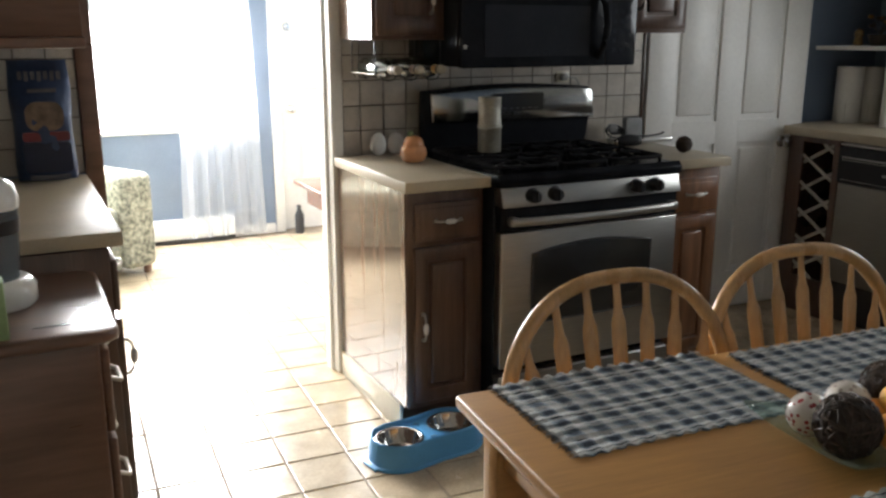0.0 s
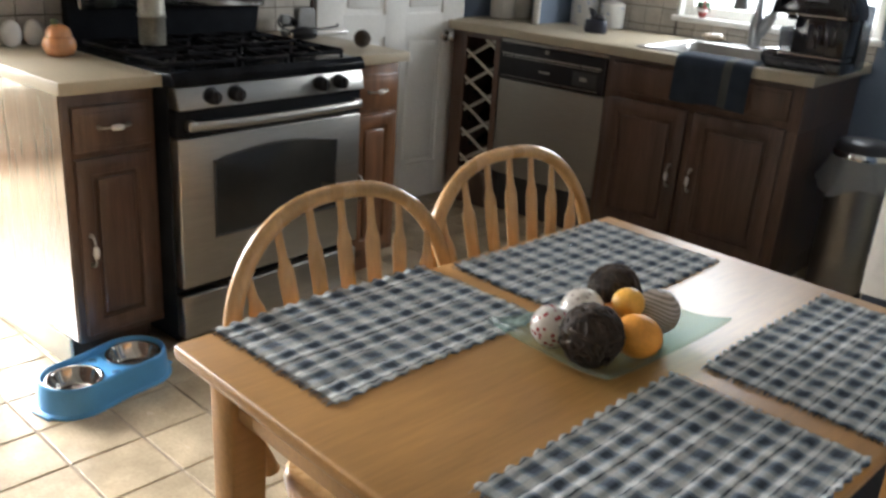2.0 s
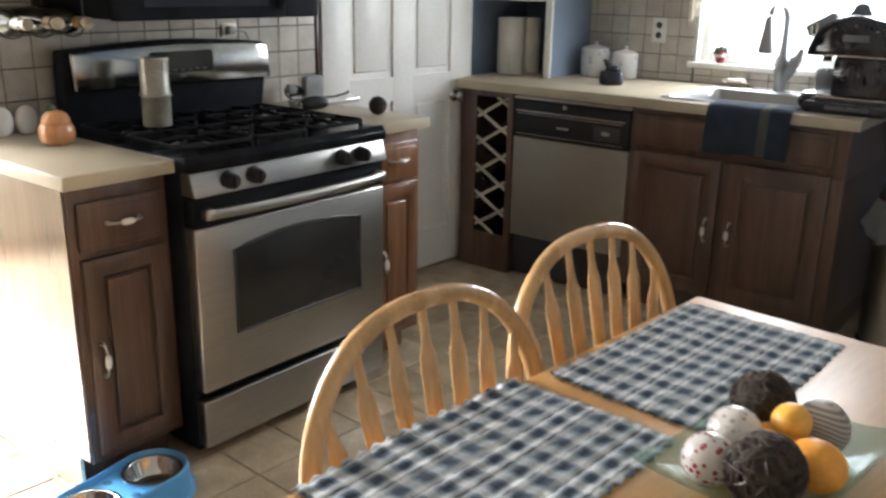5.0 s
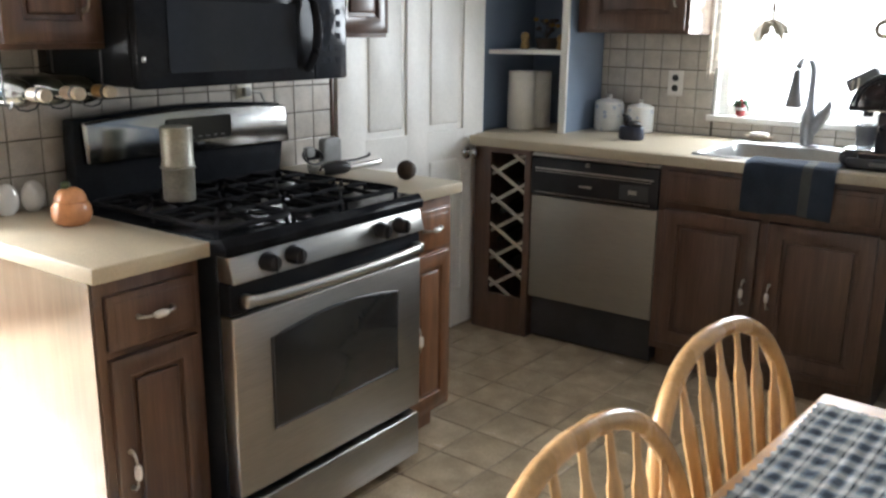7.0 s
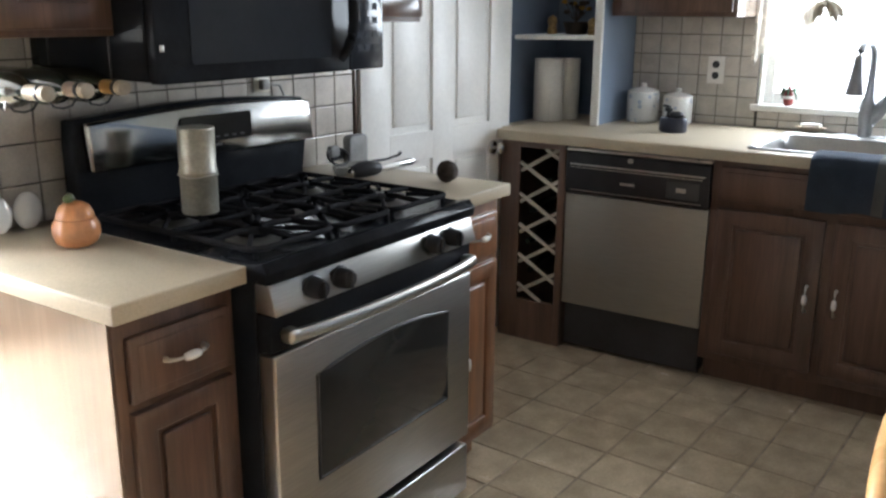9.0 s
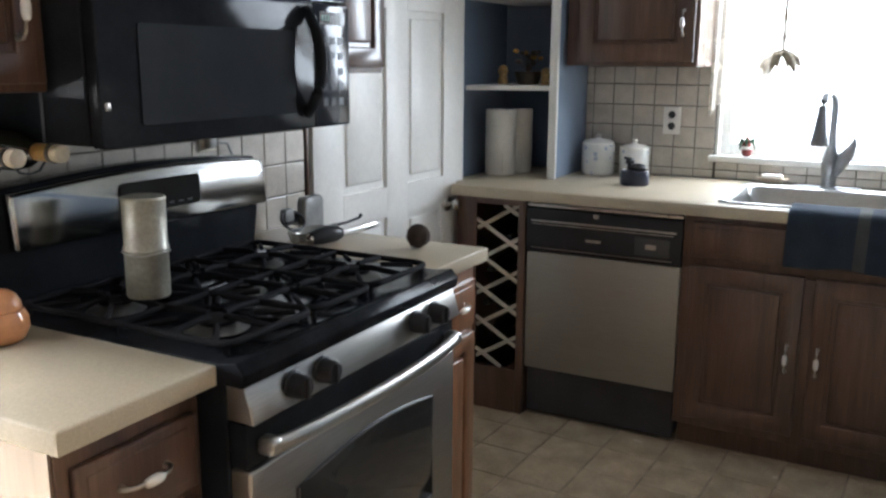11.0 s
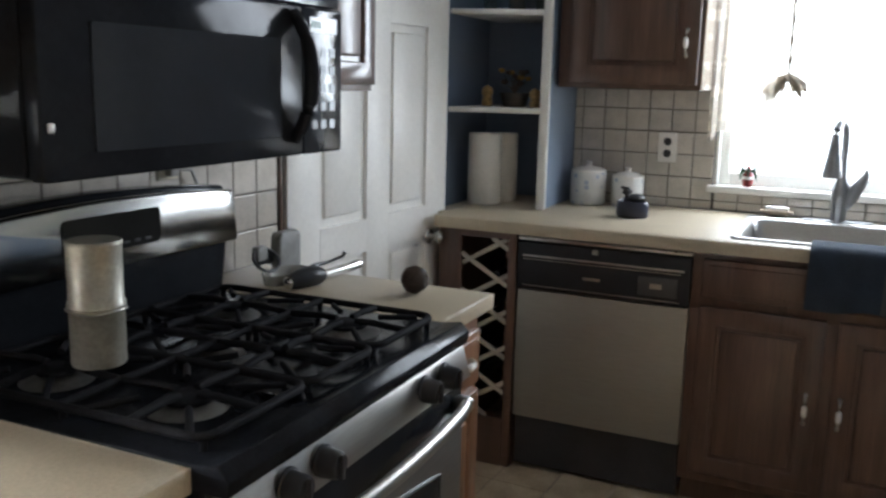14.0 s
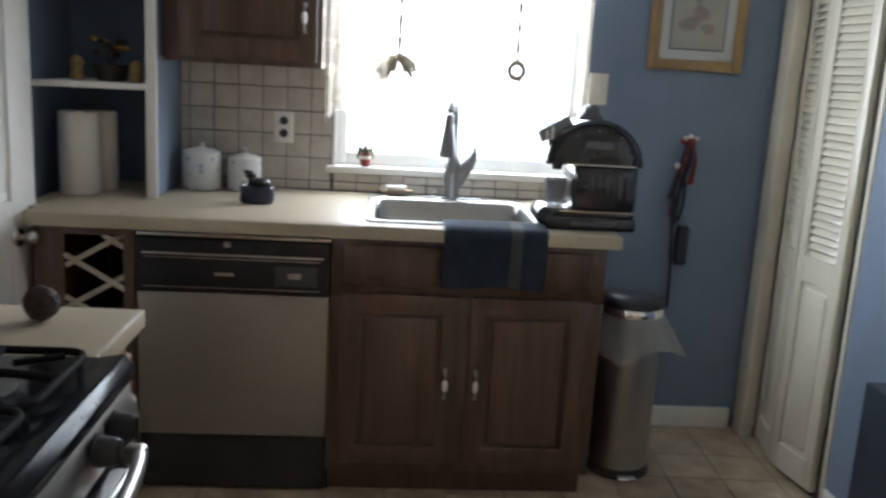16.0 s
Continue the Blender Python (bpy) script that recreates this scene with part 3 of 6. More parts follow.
heater()
structure("baseboard_front", box(1.26, 1.555, FLOOR_Y1 - 0.014, FLOOR_Y1 - 0.001, 0, 0.07, 0.003), white_paint, "white painted baseboard")


def upholstery():
    m = material("patterned_upholstery", (0.40, 0.39, 0.30), 0.9, 0, 0.2, 45, 0.1, 200, 0.5, 200, dark=(0.10, 0.11, 0.085))
    return m


def armchair():
    m = upholstery()
    a = thing("armchair", (0.1, 5.35, 0), "patterned green and cream upholstered armchair", "armchair")
    part("arm", box(0.34, 0.56, 5.02, 5.72, 0.04, 0.60, 0.05, 4), m, a)
    part("arm", box(-0.42, -0.20, 5.02, 5.72, 0.04, 0.60, 0.05, 4), m, a)
    part("base", box(-0.2, 0.34, 5.06, 5.72, 0.04, 0.28, 0.02), m, a)
    part("seat_cushion", box(-0.19, 0.33, 5.02, 5.6, 0.28, 0.42, 0.05, 4), m, a)
    part("backrest", box(-0.42, 0.56, 5.55, 5.80, 0.06, 0.80, 0.06, 4), m, a)
    for x in (-0.38, 0.5):
        for y in (5.06, 5.74):
            part("leg", lathe([(0.02, 0), (0.026, 0.045)], (x, y, 0), 12), wood_dark, a)
    a.matrix_basis = pose(0.13, 5.38, 0, 0, 0, 28)


armchair()


def side_table():
    t = thing("side_table", (1.75, 4.85, 0), "small dark side table by the front door", "table")
    part("tabletop", box(1.43, 2.05, 4.6, 5.1, 0.50, 0.525, 0.006), wood_dark, t)
    part("apron", box(1.50, 2.01, 4.64, 5.06, 0.38, 0.4995, 0.003), wood_dark, t)
    for x in (1.68, 1.97):
        for y in (4.66, 5.04):
            part("leg", box(x - 0.02, x + 0.02, y - 0.02, y + 0.02, 0, 0.3797, 0.003), wood_dark, t)


side_table()
solid("doorstop_bottle", lathe([(0.0001, 0), (0.03, 0), (0.032, 0.01), (0.032, 0.13), (0.014, 0.17), (0.014, 0.2), (0.0001, 0.2)], (1.70, 5.90, 0)), black_plastic, "small dark umbrella-like bottle on the floor by the door", "bottle")


# ---- cabinets ----
ORIGIN = HERE


def base_cabinet(name, x0, x1, yf, drawer, label, wood, side=None, hinge_right=False, pull_side="r"):
    """A base cabinet on the stove wall, front at yf looking to -y, 0.875 high."""
    c = thing(name, ((x0 + x1) / 2, (yf + YN) / 2, 0), label, "cabinet")
    part("body", join(box(x0, x1, yf, YN - 0.002, 0.10, 0.874, 0.002), box(x0 + 0.012, x1 - 0.012, yf + 0.07, YN - 0.002, 0.0, 0.10)), wood, c)
    if side:
        part("side_panel", box(x0 - 0.006, x0 - 0.0005, yf + 0.004, YN - 0.002, 0.105, 0.874), side, c, "glossy light wood veneer side")
        part("toe_board", box(x0 - 0.012, x0 - 0.0005, yf + 0.05, YN - 0.002, 0.0, 0.10, 0.002), cream_paint, c, "cream plinth board")
    dr = part("drawer_front", join(box(x0 + 0.022, x1 - 0.022, yf - 0.018, yf - 0.0005, 0.705, 0.838, 0.005), box(x0 + 0.04, x1 - 0.04, yf - 0.020, yf - 0.016, 0.723, 0.82, 0.002)), wood, c)
    pull(dr, ((x0 + x1) / 2, yf - 0.018, 0.775), "y", -1, False)
    d = raised_panel("door", c, wood, x0 + 0.022, x1 - 0.022, 0.125, 0.685, yf - 0.018, "y", -1, 0.05, 0.0175)
    px = x1 - 0.05 if pull_side == "r" else x0 + 0.05
    pull(d, (px, yf - 0.018, 0.405), "y", -1, True)
    return c


base_cabinet("base_cabinet", 1.122, 1.412, 2.64, True, "dark stained wooden base cabinet beside the stove", wood_cab, wood_side, pull_side="l")
base_cabinet("base_cabinet", 2.222, 2.494, 2.64, True, "reddish wooden base cabinet beside the stove", wood_warm, pull_side="l")


def slab_top(name, x0, x1, y0, y1, z, label):
    t = thing(name, ((x0 + x1) / 2, (y0 + y1) / 2, z - 0.037), label, "countertop")
    part("slab", box(x0 + 0.004, x1 - 0.004, y0 + 0.004, y1, z - 0.036, z, 0.002), laminate, t)
    part("front_edge", box(x0, x1, y0, y0 + 0.0035, z - 0.0365, z - 0.0006, 0.0014), laminate, t)
    part("side_edge", box(x0, x0 + 0.0035, y0 + 0.004, y1, z - 0.0365, z - 0.0006, 0.0014), laminate, t)
    part("side_edge", box(x1 - 0.0035, x1, y0 + 0.004, y1, z - 0.0365, z - 0.0006, 0.0014), laminate, t)


slab_top("countertop", 1.103, 1.423, 2.603, YN - 0.012, 0.915, "cream laminate countertop over the small cabinet")
slab_top("countertop", 2.214, 2.518, 2.608, YN - 0.012, 0.915, "cream laminate countertop between stove and door")


def upper_cabinet_n(x0, x1, yf, z0, z1, label, pull_x, side_mat=None, wood=wood_cab):
    c = thing("wall_cabinet", ((x0 + x1) / 2, (yf + YN) / 2, z0), label, "cabinet")
    part("body", box(x0, x1, yf, YN - 0.002, z0, z1, 0.002), wood, c)
    d = raised_panel("door", c, wood, x0 + 0.012, x1 - 0.012, z0 + 0.015, z1 - 0.015, yf - 0.0185, "y", -1, 0.055, 0.018)
    if pull_x:
        pull(d, (pull_x, yf - 0.0185, z0 + 0.14), "y", -1, True)
    if side_mat:
        part("side_panel", box(x0 - 0.004, x0 - 0.0005, yf + 0.002, YN - 0.002, z0 + 0.002, z1), side_mat, c, "pale glossy veneer side")
    return c


upper_cabinet_n(1.145, 1.428, 2.975, 1.365, 2.15, "dark stained wooden wall cabinet with raised panel door", 1.365, wood_side)
upper_cabinet_n(2.275, 2.565, 2.980, 1.388, 2.15, "brown wooden wall cabinet with raised panel door", 2.305, None)
upper_cabinet_n(1.43, 1.80, 2.975, 1.70, 2.15, "dark stained wooden wall cabinet above the microwave", None)
upper_cabinet_n(1.802, 2.19, 2.975, 1.70, 2.15, "dark stained wooden wall cabinet above the microwave", None)


# ---- stove ----
def stove():
    x0, x1, yf, yb = 1.430, 2.206, 2.573, 3.25
    s = thing("gas_stove", ((x0 + x1) / 2, (yf + yb) / 2, 0), "stainless steel gas stove with black cooktop", "stove")
    part("body", join(box(x0, x1, yf + 0.02, yb, 0.03, 0.885, 0.004), box(x0 + 0.03, x1 - 0.03, yf + 0.06, yb, 0.0, 0.03)), black_gloss, s, "black enamelled sides")
    part("cooktop", join(prism([(yf - 0.025, 0.880), (yf - 0.030, 0.905), (yf - 0.012, 0.925), (yf + 0.03, 0.918), (yb - 0.08, 0.912), (yb - 0.06, 0.925), (yb, 0.925), (yb, 0.88)], x1 - x0 + 0.012, "yz", x0 - 0.006, 0.003)), cooktop_m, s)
    cp = part("control_panel", prism([(yf + 0.02, 0.813), (yf - 0.040, 0.813), (yf - 0.020, 0.879), (yf + 0.02, 0.879)], x1 - x0 - 0.006, "yz", x0 + 0.003, 0.003), steel, s, "brushed steel control panel")
    for x in (1.552, 1.642, 1.996, 2.083):
        k = lathe([(0.0001, 0.036), (0.019, 0.035), (0.022, 0.030), (0.024, 0.006), (0.028, 0.004), (0.028, 0.0)], (x, yf - 0.029, 0.847), 24, "y")
        k = join(k, box(x - 0.004, x + 0.004, yf - 0.070, yf - 0.061, 0.828, 0.866, 0.002))
        part("knob", k, knob_black, cp, "black control knob")
    d = part("oven_door", join(box(x0 + 0.004, x1 - 0.004, yf - 0.025, yf + 0.02, 0.225, 0.722, 0.006)), steel, s, "brushed steel oven door")
    part("top_strip", box(x0 + 0.004, x1 - 0.004, yf - 0.020, yf + 0.02, 0.726, 0.810, 0.003), black_gloss, d, "black enamel strip")
    out = [(1.562, 0.384), (2.083, 0.384)]
    n = 14
    arc = [(2.083 - (2.083 - 1.562) * i / n, 0.640 + 0.026 * math.sin(math.pi * i / n)) for i in range(n + 1)]
    part("oven_window", prism(out + arc, 0.006, "xz", yf - 0.029, 0.0015), black_glass, d, "dark arched glass window")
    part("window_rim", join(tube([(a, yf - 0.0275, b) for a, b in out + arc], 0.004, 8, True)), black_plastic, d)
    pts = []
    for i in range(17):
        u = i / 16
        pts.append((1.467 + (2.170 - 1.467) * u, yf - 0.045 - 0.030 * math.sin(math.pi * u) ** 0.6, 0.764))
    hd = part("handle", tube(pts, 0.0155, 12, flat=0.8), steel, d, "bowed brushed steel bar handle")
    part("mount", box(1.455, 1.490, yf - 0.060, yf - 0.02, 0.747, 0.781, 0.012, 4), steel, hd)
    part("mount", box(2.147, 2.182, yf - 0.060, yf - 0.02, 0.747, 0.781, 0.012, 4), steel, hd)
    part("drawer", box(x0 + 0.004, x1 - 0.004, yf - 0.022, yf + 0.02, 0.045, 0.195, 0.006), steel, s, "brushed steel storage drawer")
    # backguard
    n = 12
    top = [(2.235 - (2.235 - 1.45) * i / n, 1.164 + 0.020 * math.sin(math.pi * i / n)) for i in range(n + 1)]
    part("backguard", prism([(1.445, 0.92), (2.225, 0.92), (2.248, 1.06)] + top + [(1.445, 1.10)], 0.055, "xz", 3.19, 0.006), black_gloss, s, "black backguard")
    top2 = [(2.232 - (2.232 - 1.464) * i / n, 1.157 + 0.018 * math.sin(math.pi * i / n)) for i in range(n + 1)]
    bg = part("backguard_panel", prism([(1.470, 1.040), (2.246, 1.036)] + top2, 0.03, "xz", 3.158, 0.006), panel_steel, s, "curved brushed steel backguard panel")
    part("clock_display", prism(rounded(1.733, 1.983, 1.075, 1.148, 0.012), 0.004, "xz", 3.1535), black_glass, bg, "dark glass clock display")
    part("button_row", join(*[box(1.758 + i * 0.03, 1.773 + i * 0.03, 3.1515, 3.1535, 1.084, 1.089) for i in range(7)]), black_plastic, bg)
    part("badge", box(1.845, 1.873, 3.155, 3.158, 1.061, 1.068), black_plastic, bg)
    # burners
    for x, y, r in ((1.583, 2.745, 0.052), (2.051, 2.745, 0.056), (1.583, 3.02, 0.046), (2.051, 3.02, 0.042), (1.818, 2.885, 0.044)):
        b = part("burner", lathe([(0.0001, 0.016), (r * 0.55, 0.016), (r * 0.9, 0.010), (r, 0.008), (r * 1.25, 0.002), (r * 1.3, 0.0)], (x, y, 0.914), 28), alu, s, "aluminium gas burner")
        part("burner_cap", lathe([(0.0001, 0.010), (r * 0.6, 0.010), (r * 0.72, 0.006), (r * 0.72, 0.0)], (x, y, 0.9295), 28), cast_iron, b)
    # grates
    for gx0, gx1 in ((1.458, 1.708), (1.713, 1.923), (1.928, 2.176)):
        g = []
        z, r = 0.938, 0.0072
        cx = (gx0 + gx1) / 2
        ring = rounded(gx0, gx1, 2.61, 3.15, 0.03, 4)
        g.append(tube([(a, b, z) for a, b in ring], r, 8, True))
        g.append(tube([(gx0, 2.88, z), (gx1, 2.88, z)], r, 8))
        for cy in (2.745, 3.02):
            for dx, dy in ((1, 0), (-1, 0), (0, 1), (0, -1)):
                e = ((gx1 - gx0) / 2, 0.135)
                g.append(tube([(cx + dx * e[0], cy + dy * e[1], z), (cx + dx * 0.055, cy + dy * 0.055, z + 0.006), (cx + dx * 0.022, cy + dy * 0.022, z + 0.004)], r, 8))
            for dx, dy in ((1, 1), (-1, 1), (1, -1), (-1, -1)):
                g.append(tube([(cx + dx * ((gx1 - gx0) / 2 - 0.012), cy + dy * 0.10, z - 0.004), (cx + dx * 0.052, cy + dy * 0.046, z + 0.003)], r * 0.85, 8))
        for fx in (gx0 + 0.01, gx1 - 0.01):
            for fy in (2.62, 2.88, 3.14):
                g.append(tube([(fx, fy, z), (fx, fy, 0.913)], 0.006, 8))
        part("grate", join(*g), cast_iron, s, "black cast iron grate")


stove()


keypad_glass = material("microwave_glass", (0.028, 0.031, 0.037), 0.06, 0, 0.1, 4, 0.02, 60, spec=0.08, rough_vary=0.02)


def microwave():
    x0, x1, yf, z0, z1, zv = 1.432, 2.208, 2.882, 1.266, 1.698, 1.556
    m = thing("microwave", ((x0 + x1) / 2, 3.08, z0), "black over-the-range microwave oven", "microwave")
    part("body", box(x0, x1, yf, YN - 0.002, z0 + 0.004, z1, 0.004), black_gloss, m)
    d = part("door", prism(rounded(x0 + 0.002, 2.062, z0, zv - 0.002, 0.010), 0.03, "xz", yf - 0.031, 0.004), black_gloss, m, "glossy black door")
    part("window", prism(rounded(1.528, 1.985, 1.304, 1.488, 0.006), 0.003, "xz", yf - 0.0335), keypad_glass, d, "dark glass window")
    cp = part("control_panel", prism(rounded(2.064, x1 - 0.001, z0, zv - 0.002, 0.010), 0.030, "xz", yf - 0.031, 0.004), keypad_black, m, "glossy black keypad panel")
    ds = part("display", box(2.085, 2.185, yf - 0.0325, yf - 0.0305, 1.505, 1.535), black_glass, cp, "dark display")
    lit = glow("green_digits", (0.25, 0.9, 0.65), 0.10)
    for k in range(3):
        part("digit", box(2.092 + k * 0.012, 2.098 + k * 0.012, yf - 0.0332, yf - 0.0326, 1.514, 1.527), lit, ds, "dim green lit digit")
    key_m = material("keypad_print", (0.028, 0.033, 0.043), 0.14, spec=0.25)
    for i in range(3):
        for j in range(5):
            part("key", box(2.092 + i * 0.033, 2.112 + i * 0.033, yf - 0.0318, yf - 0.0305, 1.315 + j * 0.036, 1.333 + j * 0.036), key_m, cp)
    hp = []
    for i in range(15):
        u = i / 14
        hp.append((2.028 + 0.014 * math.sin(math.pi * u), yf - 0.030 - 0.036 * math.sin(math.pi * u) ** 0.7, 1.296 + 0.244 * u))
    part("handle", tube(hp, [0.011 + 0.004 * math.sin(math.pi * i / 14) for i in range(15)], 14), black_gloss, d, "bowed glossy black handle")
    part("latch_button", box(1.444, 1.456, yf - 0.034, yf - 0.031, 1.334, 1.348, 0.002), pewter, d)
    v = part("vent", box(x0 + 0.002, x1 - 0.002, yf - 0.024, yf, zv, z1, 0.004), keypad_black, m, "black top vent")
    for i in range(8):
        part("slat", box(x0 + 0.04, x1 - 0.04, yf - 0.030, yf - 0.024, zv + 0.014 + i * 0.015, zv + 0.021 + i * 0.015, 0.001), keypad_black, v)
    part("lamp_cover", box(1.6, 2.0, 2.95, 3.1, z0 - 0.001, z0 + 0.004, 0.001), pewter, m)


microwave()


# ---- sink side ----
ORIGIN = SINK_SIDE


def dishwasher():
    y0, y1, xf = 2.330, 2.932, 3.52
    d = thing("dishwasher", (3.85, (y0 + y1) / 2, 0), "built-in dishwasher with steel door and black controls", "dishwasher")
    part("body", box(xf + 0.03, 4.18, y0 + 0.004, y1 - 0.004, 0.02, 0.885), black_plastic, d)
    part("door_panel", box(xf, xf + 0.03, y0, y1, 0.212, 0.693, 0.004), steel_dw, d, "grey steel door panel")
    cp = part("control_panel", box(xf - 0.010, xf + 0.03, y0 - 0.002, y1 + 0.002, 0.697, 0.868, 0.006), knob_black, d, "black control panel")
    part("handle_recess", box(xf - 0.014, xf - 0.010, y0 + 0.02, y1 - 0.02, 0.815, 0.822, 0.001), pewter, cp)
    part("top_trim", box(xf - 0.004, xf + 0.03, y0, y1, 0.872, 0.882, 0.001), pewter, d, "thin grey trim")
    part("keys", join(box(xf - 0.0125, xf - 0.010, 2.37, 2.50, 0.725, 0.79, 0.001)), material("panel_keys", (0.05, 0.05, 0.05), 0.35), cp)
    part("dial", box(xf - 0.0145, xf - 0.0125, 2.42, 2.46, 0.75, 0.768, 0.001), pewter, cp)
    part("name_plate", box(xf - 0.0125, xf - 0.010, 2.63, 2.69, 0.752, 0.762), pewter, cp)
    part("latch", box(xf - 0.020, xf - 0.010, 2.64, 2.66, 0.845, 0.862, 0.002), pewter, cp)
    part("frame_line", join(box(xf - 0.0122, xf - 0.010, 2.36, 2.91, 0.805, 0.808), box(xf - 0.0122, xf - 0.010, 2.36, 2.91, 0.71, 0.713)), pewter, cp)
    part("kick_plate", box(xf + 0.035, xf + 0.05, y0, y1, 0.012, 0.209, 0.002), knob_black, d, "black kick plate")


dishwasher()


def wine_rack():
    y0, y1, xf = 2.940, 3.245, 3.52
    c = thing("wine_rack_cabinet", (3.85, (y0 + y1) / 2, 0), "dark wooden cabinet with white lattice wine rack", "wine rack")
    part("stile", box(xf, xf + 0.02, y0, 2.972, 0.0, 0.8945, 0.002), wood_cab, c)
    part("stile", box(xf, xf + 0.02, 3.155, y1, 0.0, 0.8945, 0.002), wood_cab, c)
    part("rail", box(xf + 0.0005, xf + 0.02, 2.9722, 3.1548, 0.865, 0.8945), wood_cab, c)
    part("rail", box(xf + 0.0005, xf + 0.02, 2.9722, 3.1548, 0.0, 0.185), wood_cab, c)
    part("side", box(xf + 0.0203, 4.2, y1 - 0.02, y1, 0, 0.8945), wood_cab, c)
    part("side", box(xf + 0.0203, 4.2, y0, y0 + 0.006, 0, 0.8945), wood_cab, c)
    part("back", box(4.18, 4.2, y0 + 0.0063, y1 - 0.0203, 0, 0.8945), wood_cab, c)
    def strip(a, b, off):
        (ya, za), (yb, zb) = a, b
        v = Vector((0, yb - ya, zb - za))
        n = Vector((0, -v.z, v.y)).normalized() * 0.008
        p = [(ya + n.y, za + n.z), (yb + n.y, zb + n.z), (yb - n.y, zb - n.z), (ya - n.y, za - n.z)]
        return prism(p, 0.008, "yz", xf + 0.004 + off, 0.001)
    slope, ya, yb, za, zb = 0.068 / 0.115, 2.972, 3.155, 0.186, 0.864
    for sgn, off in ((1, 0.0), (-1, 0.0085)):
        for k in range(-3, 10):
            def zat(y):
                return 0.235 + k * 0.136 + sgn * slope * (y - 3.122)
            y0c, y1c = ya, yb
            for lim in (za, zb):
                yl = 3.122 + (lim - 0.235 - k * 0.136) / (sgn * slope)
                if (zat(ya) - lim) * (zat(yb) - lim) < 0:
                    if (lim == za) == (zat(ya) < zat(yb)):
                        y0c = max(y0c, yl)
                    else:
                        y1c = min(y1c, yl)
            if y1c - y0c > 0.02 and za - 0.001 <= min(zat(y0c), zat(y1c)) and max(zat(y0c), zat(y1c)) <= zb + 0.001:
                part("lattice_strip", strip((y0c, zat(y0c)), (y1c, zat(y1c)), off), lattice_m, c, "cream painted lattice strip")
    for y, z in ((3.10, 0.32), (3.115, 0.45), (3.02, 0.73), (3.10, 0.59)):
        bt = solid("wine_bottle", lathe([(0.0001, 0.0), (0.013, 0.0), (0.014, 0.01), (0.013, 0.07), (0.033, 0.12), (0.036, 0.14), (0.036, 0.29), (0.0001, 0.29)], (0, 0, 0), 18), amber_glass, "dark glass wine bottle lying in the lattice rack", "bottle", "bottles in the rack")
        bt.matrix_basis = pose(xf + 0.02 + ORIGIN.x, y + ORIGIN.y, z, 0, 90, 0)


wine_rack()


def sink_cabinet():
    y0, y1, xf = 1.44, 2.326, 3.52
    c = thing("sink_cabinet", (3.85, (y0 + y1) / 2, 0), "dark stained wooden sink cabinet with two doors", "cabinet")
    part("body", box(xf, 4.2, y0, y1, 0.10, 0.70, 0.001), wood_cab, c)
    part("face_rail", box(xf, xf + 0.02, y0, y1, 0.7003, 0.8945, 0.001), wood_cab, c)
    part("end_panel", box(xf + 0.0203, 4.2, y0, y0 + 0.018, 0.7003, 0.8945), wood_cab, c)
    part("plinth", box(xf + 0.07, 4.2, y0 + 0.01, y1 - 0.005, 0.0, 0.0997), wood_cab, c)
    for a, b, py in ((1.485, 1.872, 1.846), (1.908, 2.292, 1.946)):
        d = raised_panel("door", c, wood_cab, a, b, 0.135, 0.712, xf - 0.019, "x", -1, 0.06, 0.0185)
        pull(d, (xf - 0.019, py, 0.42), "x", -1, True)
        part("false_drawer", join(box(xf - 0.018, xf - 0.0005, a, b, 0.742, 0.872, 0.005), box(xf - 0.020, xf - 0.016, a + 0.022, b - 0.022, 0.762, 0.852, 0.002)), wood_cab, c)


sink_cabinet()

SY0, SY1, SX0, SX1, CZ = 1.63, 2.225, 3.545, 4.13, 0.937


def slab_with_hole(x0, x1, y0, y1, hx0, hx1, hy0, hy1, z0, z1):
    bm = bmesh.new()
    def loop(a, b, c, d, z):
        return [bm.verts.new(p) for p in ((a, c, z), (b, c, z), (b, d, z), (a, d, z))]
    e = 0.004
    rings = [loop(hx0, hx1, hy0, hy1, z0), loop(x0, x1, y0, y1, z0), loop(x0, x1, y0, y1, z1 - e), loop(x0 + e, x1, y0 + e, y1, z1), loop(hx0, hx1, hy0, hy1, z1)]
    for a, b in zip(rings, rings[1:] + rings[:1]):
        for i in range(4):
            bm.faces.new((a[i], a[(i + 1) % 4], b[(i + 1) % 4], b[i]))
    bmesh.ops.recalc_face_normals(bm, faces=bm.faces)
    return bm


ct = thing("countertop", (3.85, 2.3, CZ - 0.042), "cream laminate countertop with the sink let in", "countertop")
part("slab", slab_with_hole(3.478, X1 - 0.010, 1.405, 3.248, SX0 + 0.012, SX1 - 0.012, SY0 + 0.012, SY1 - 0.012, CZ - 0.042, CZ), laminate, ct)
part("end_piece", box(3.572, X1 - 0.010, 3.2483, YN - 0.003, CZ - 0.042, CZ), laminate, ct)


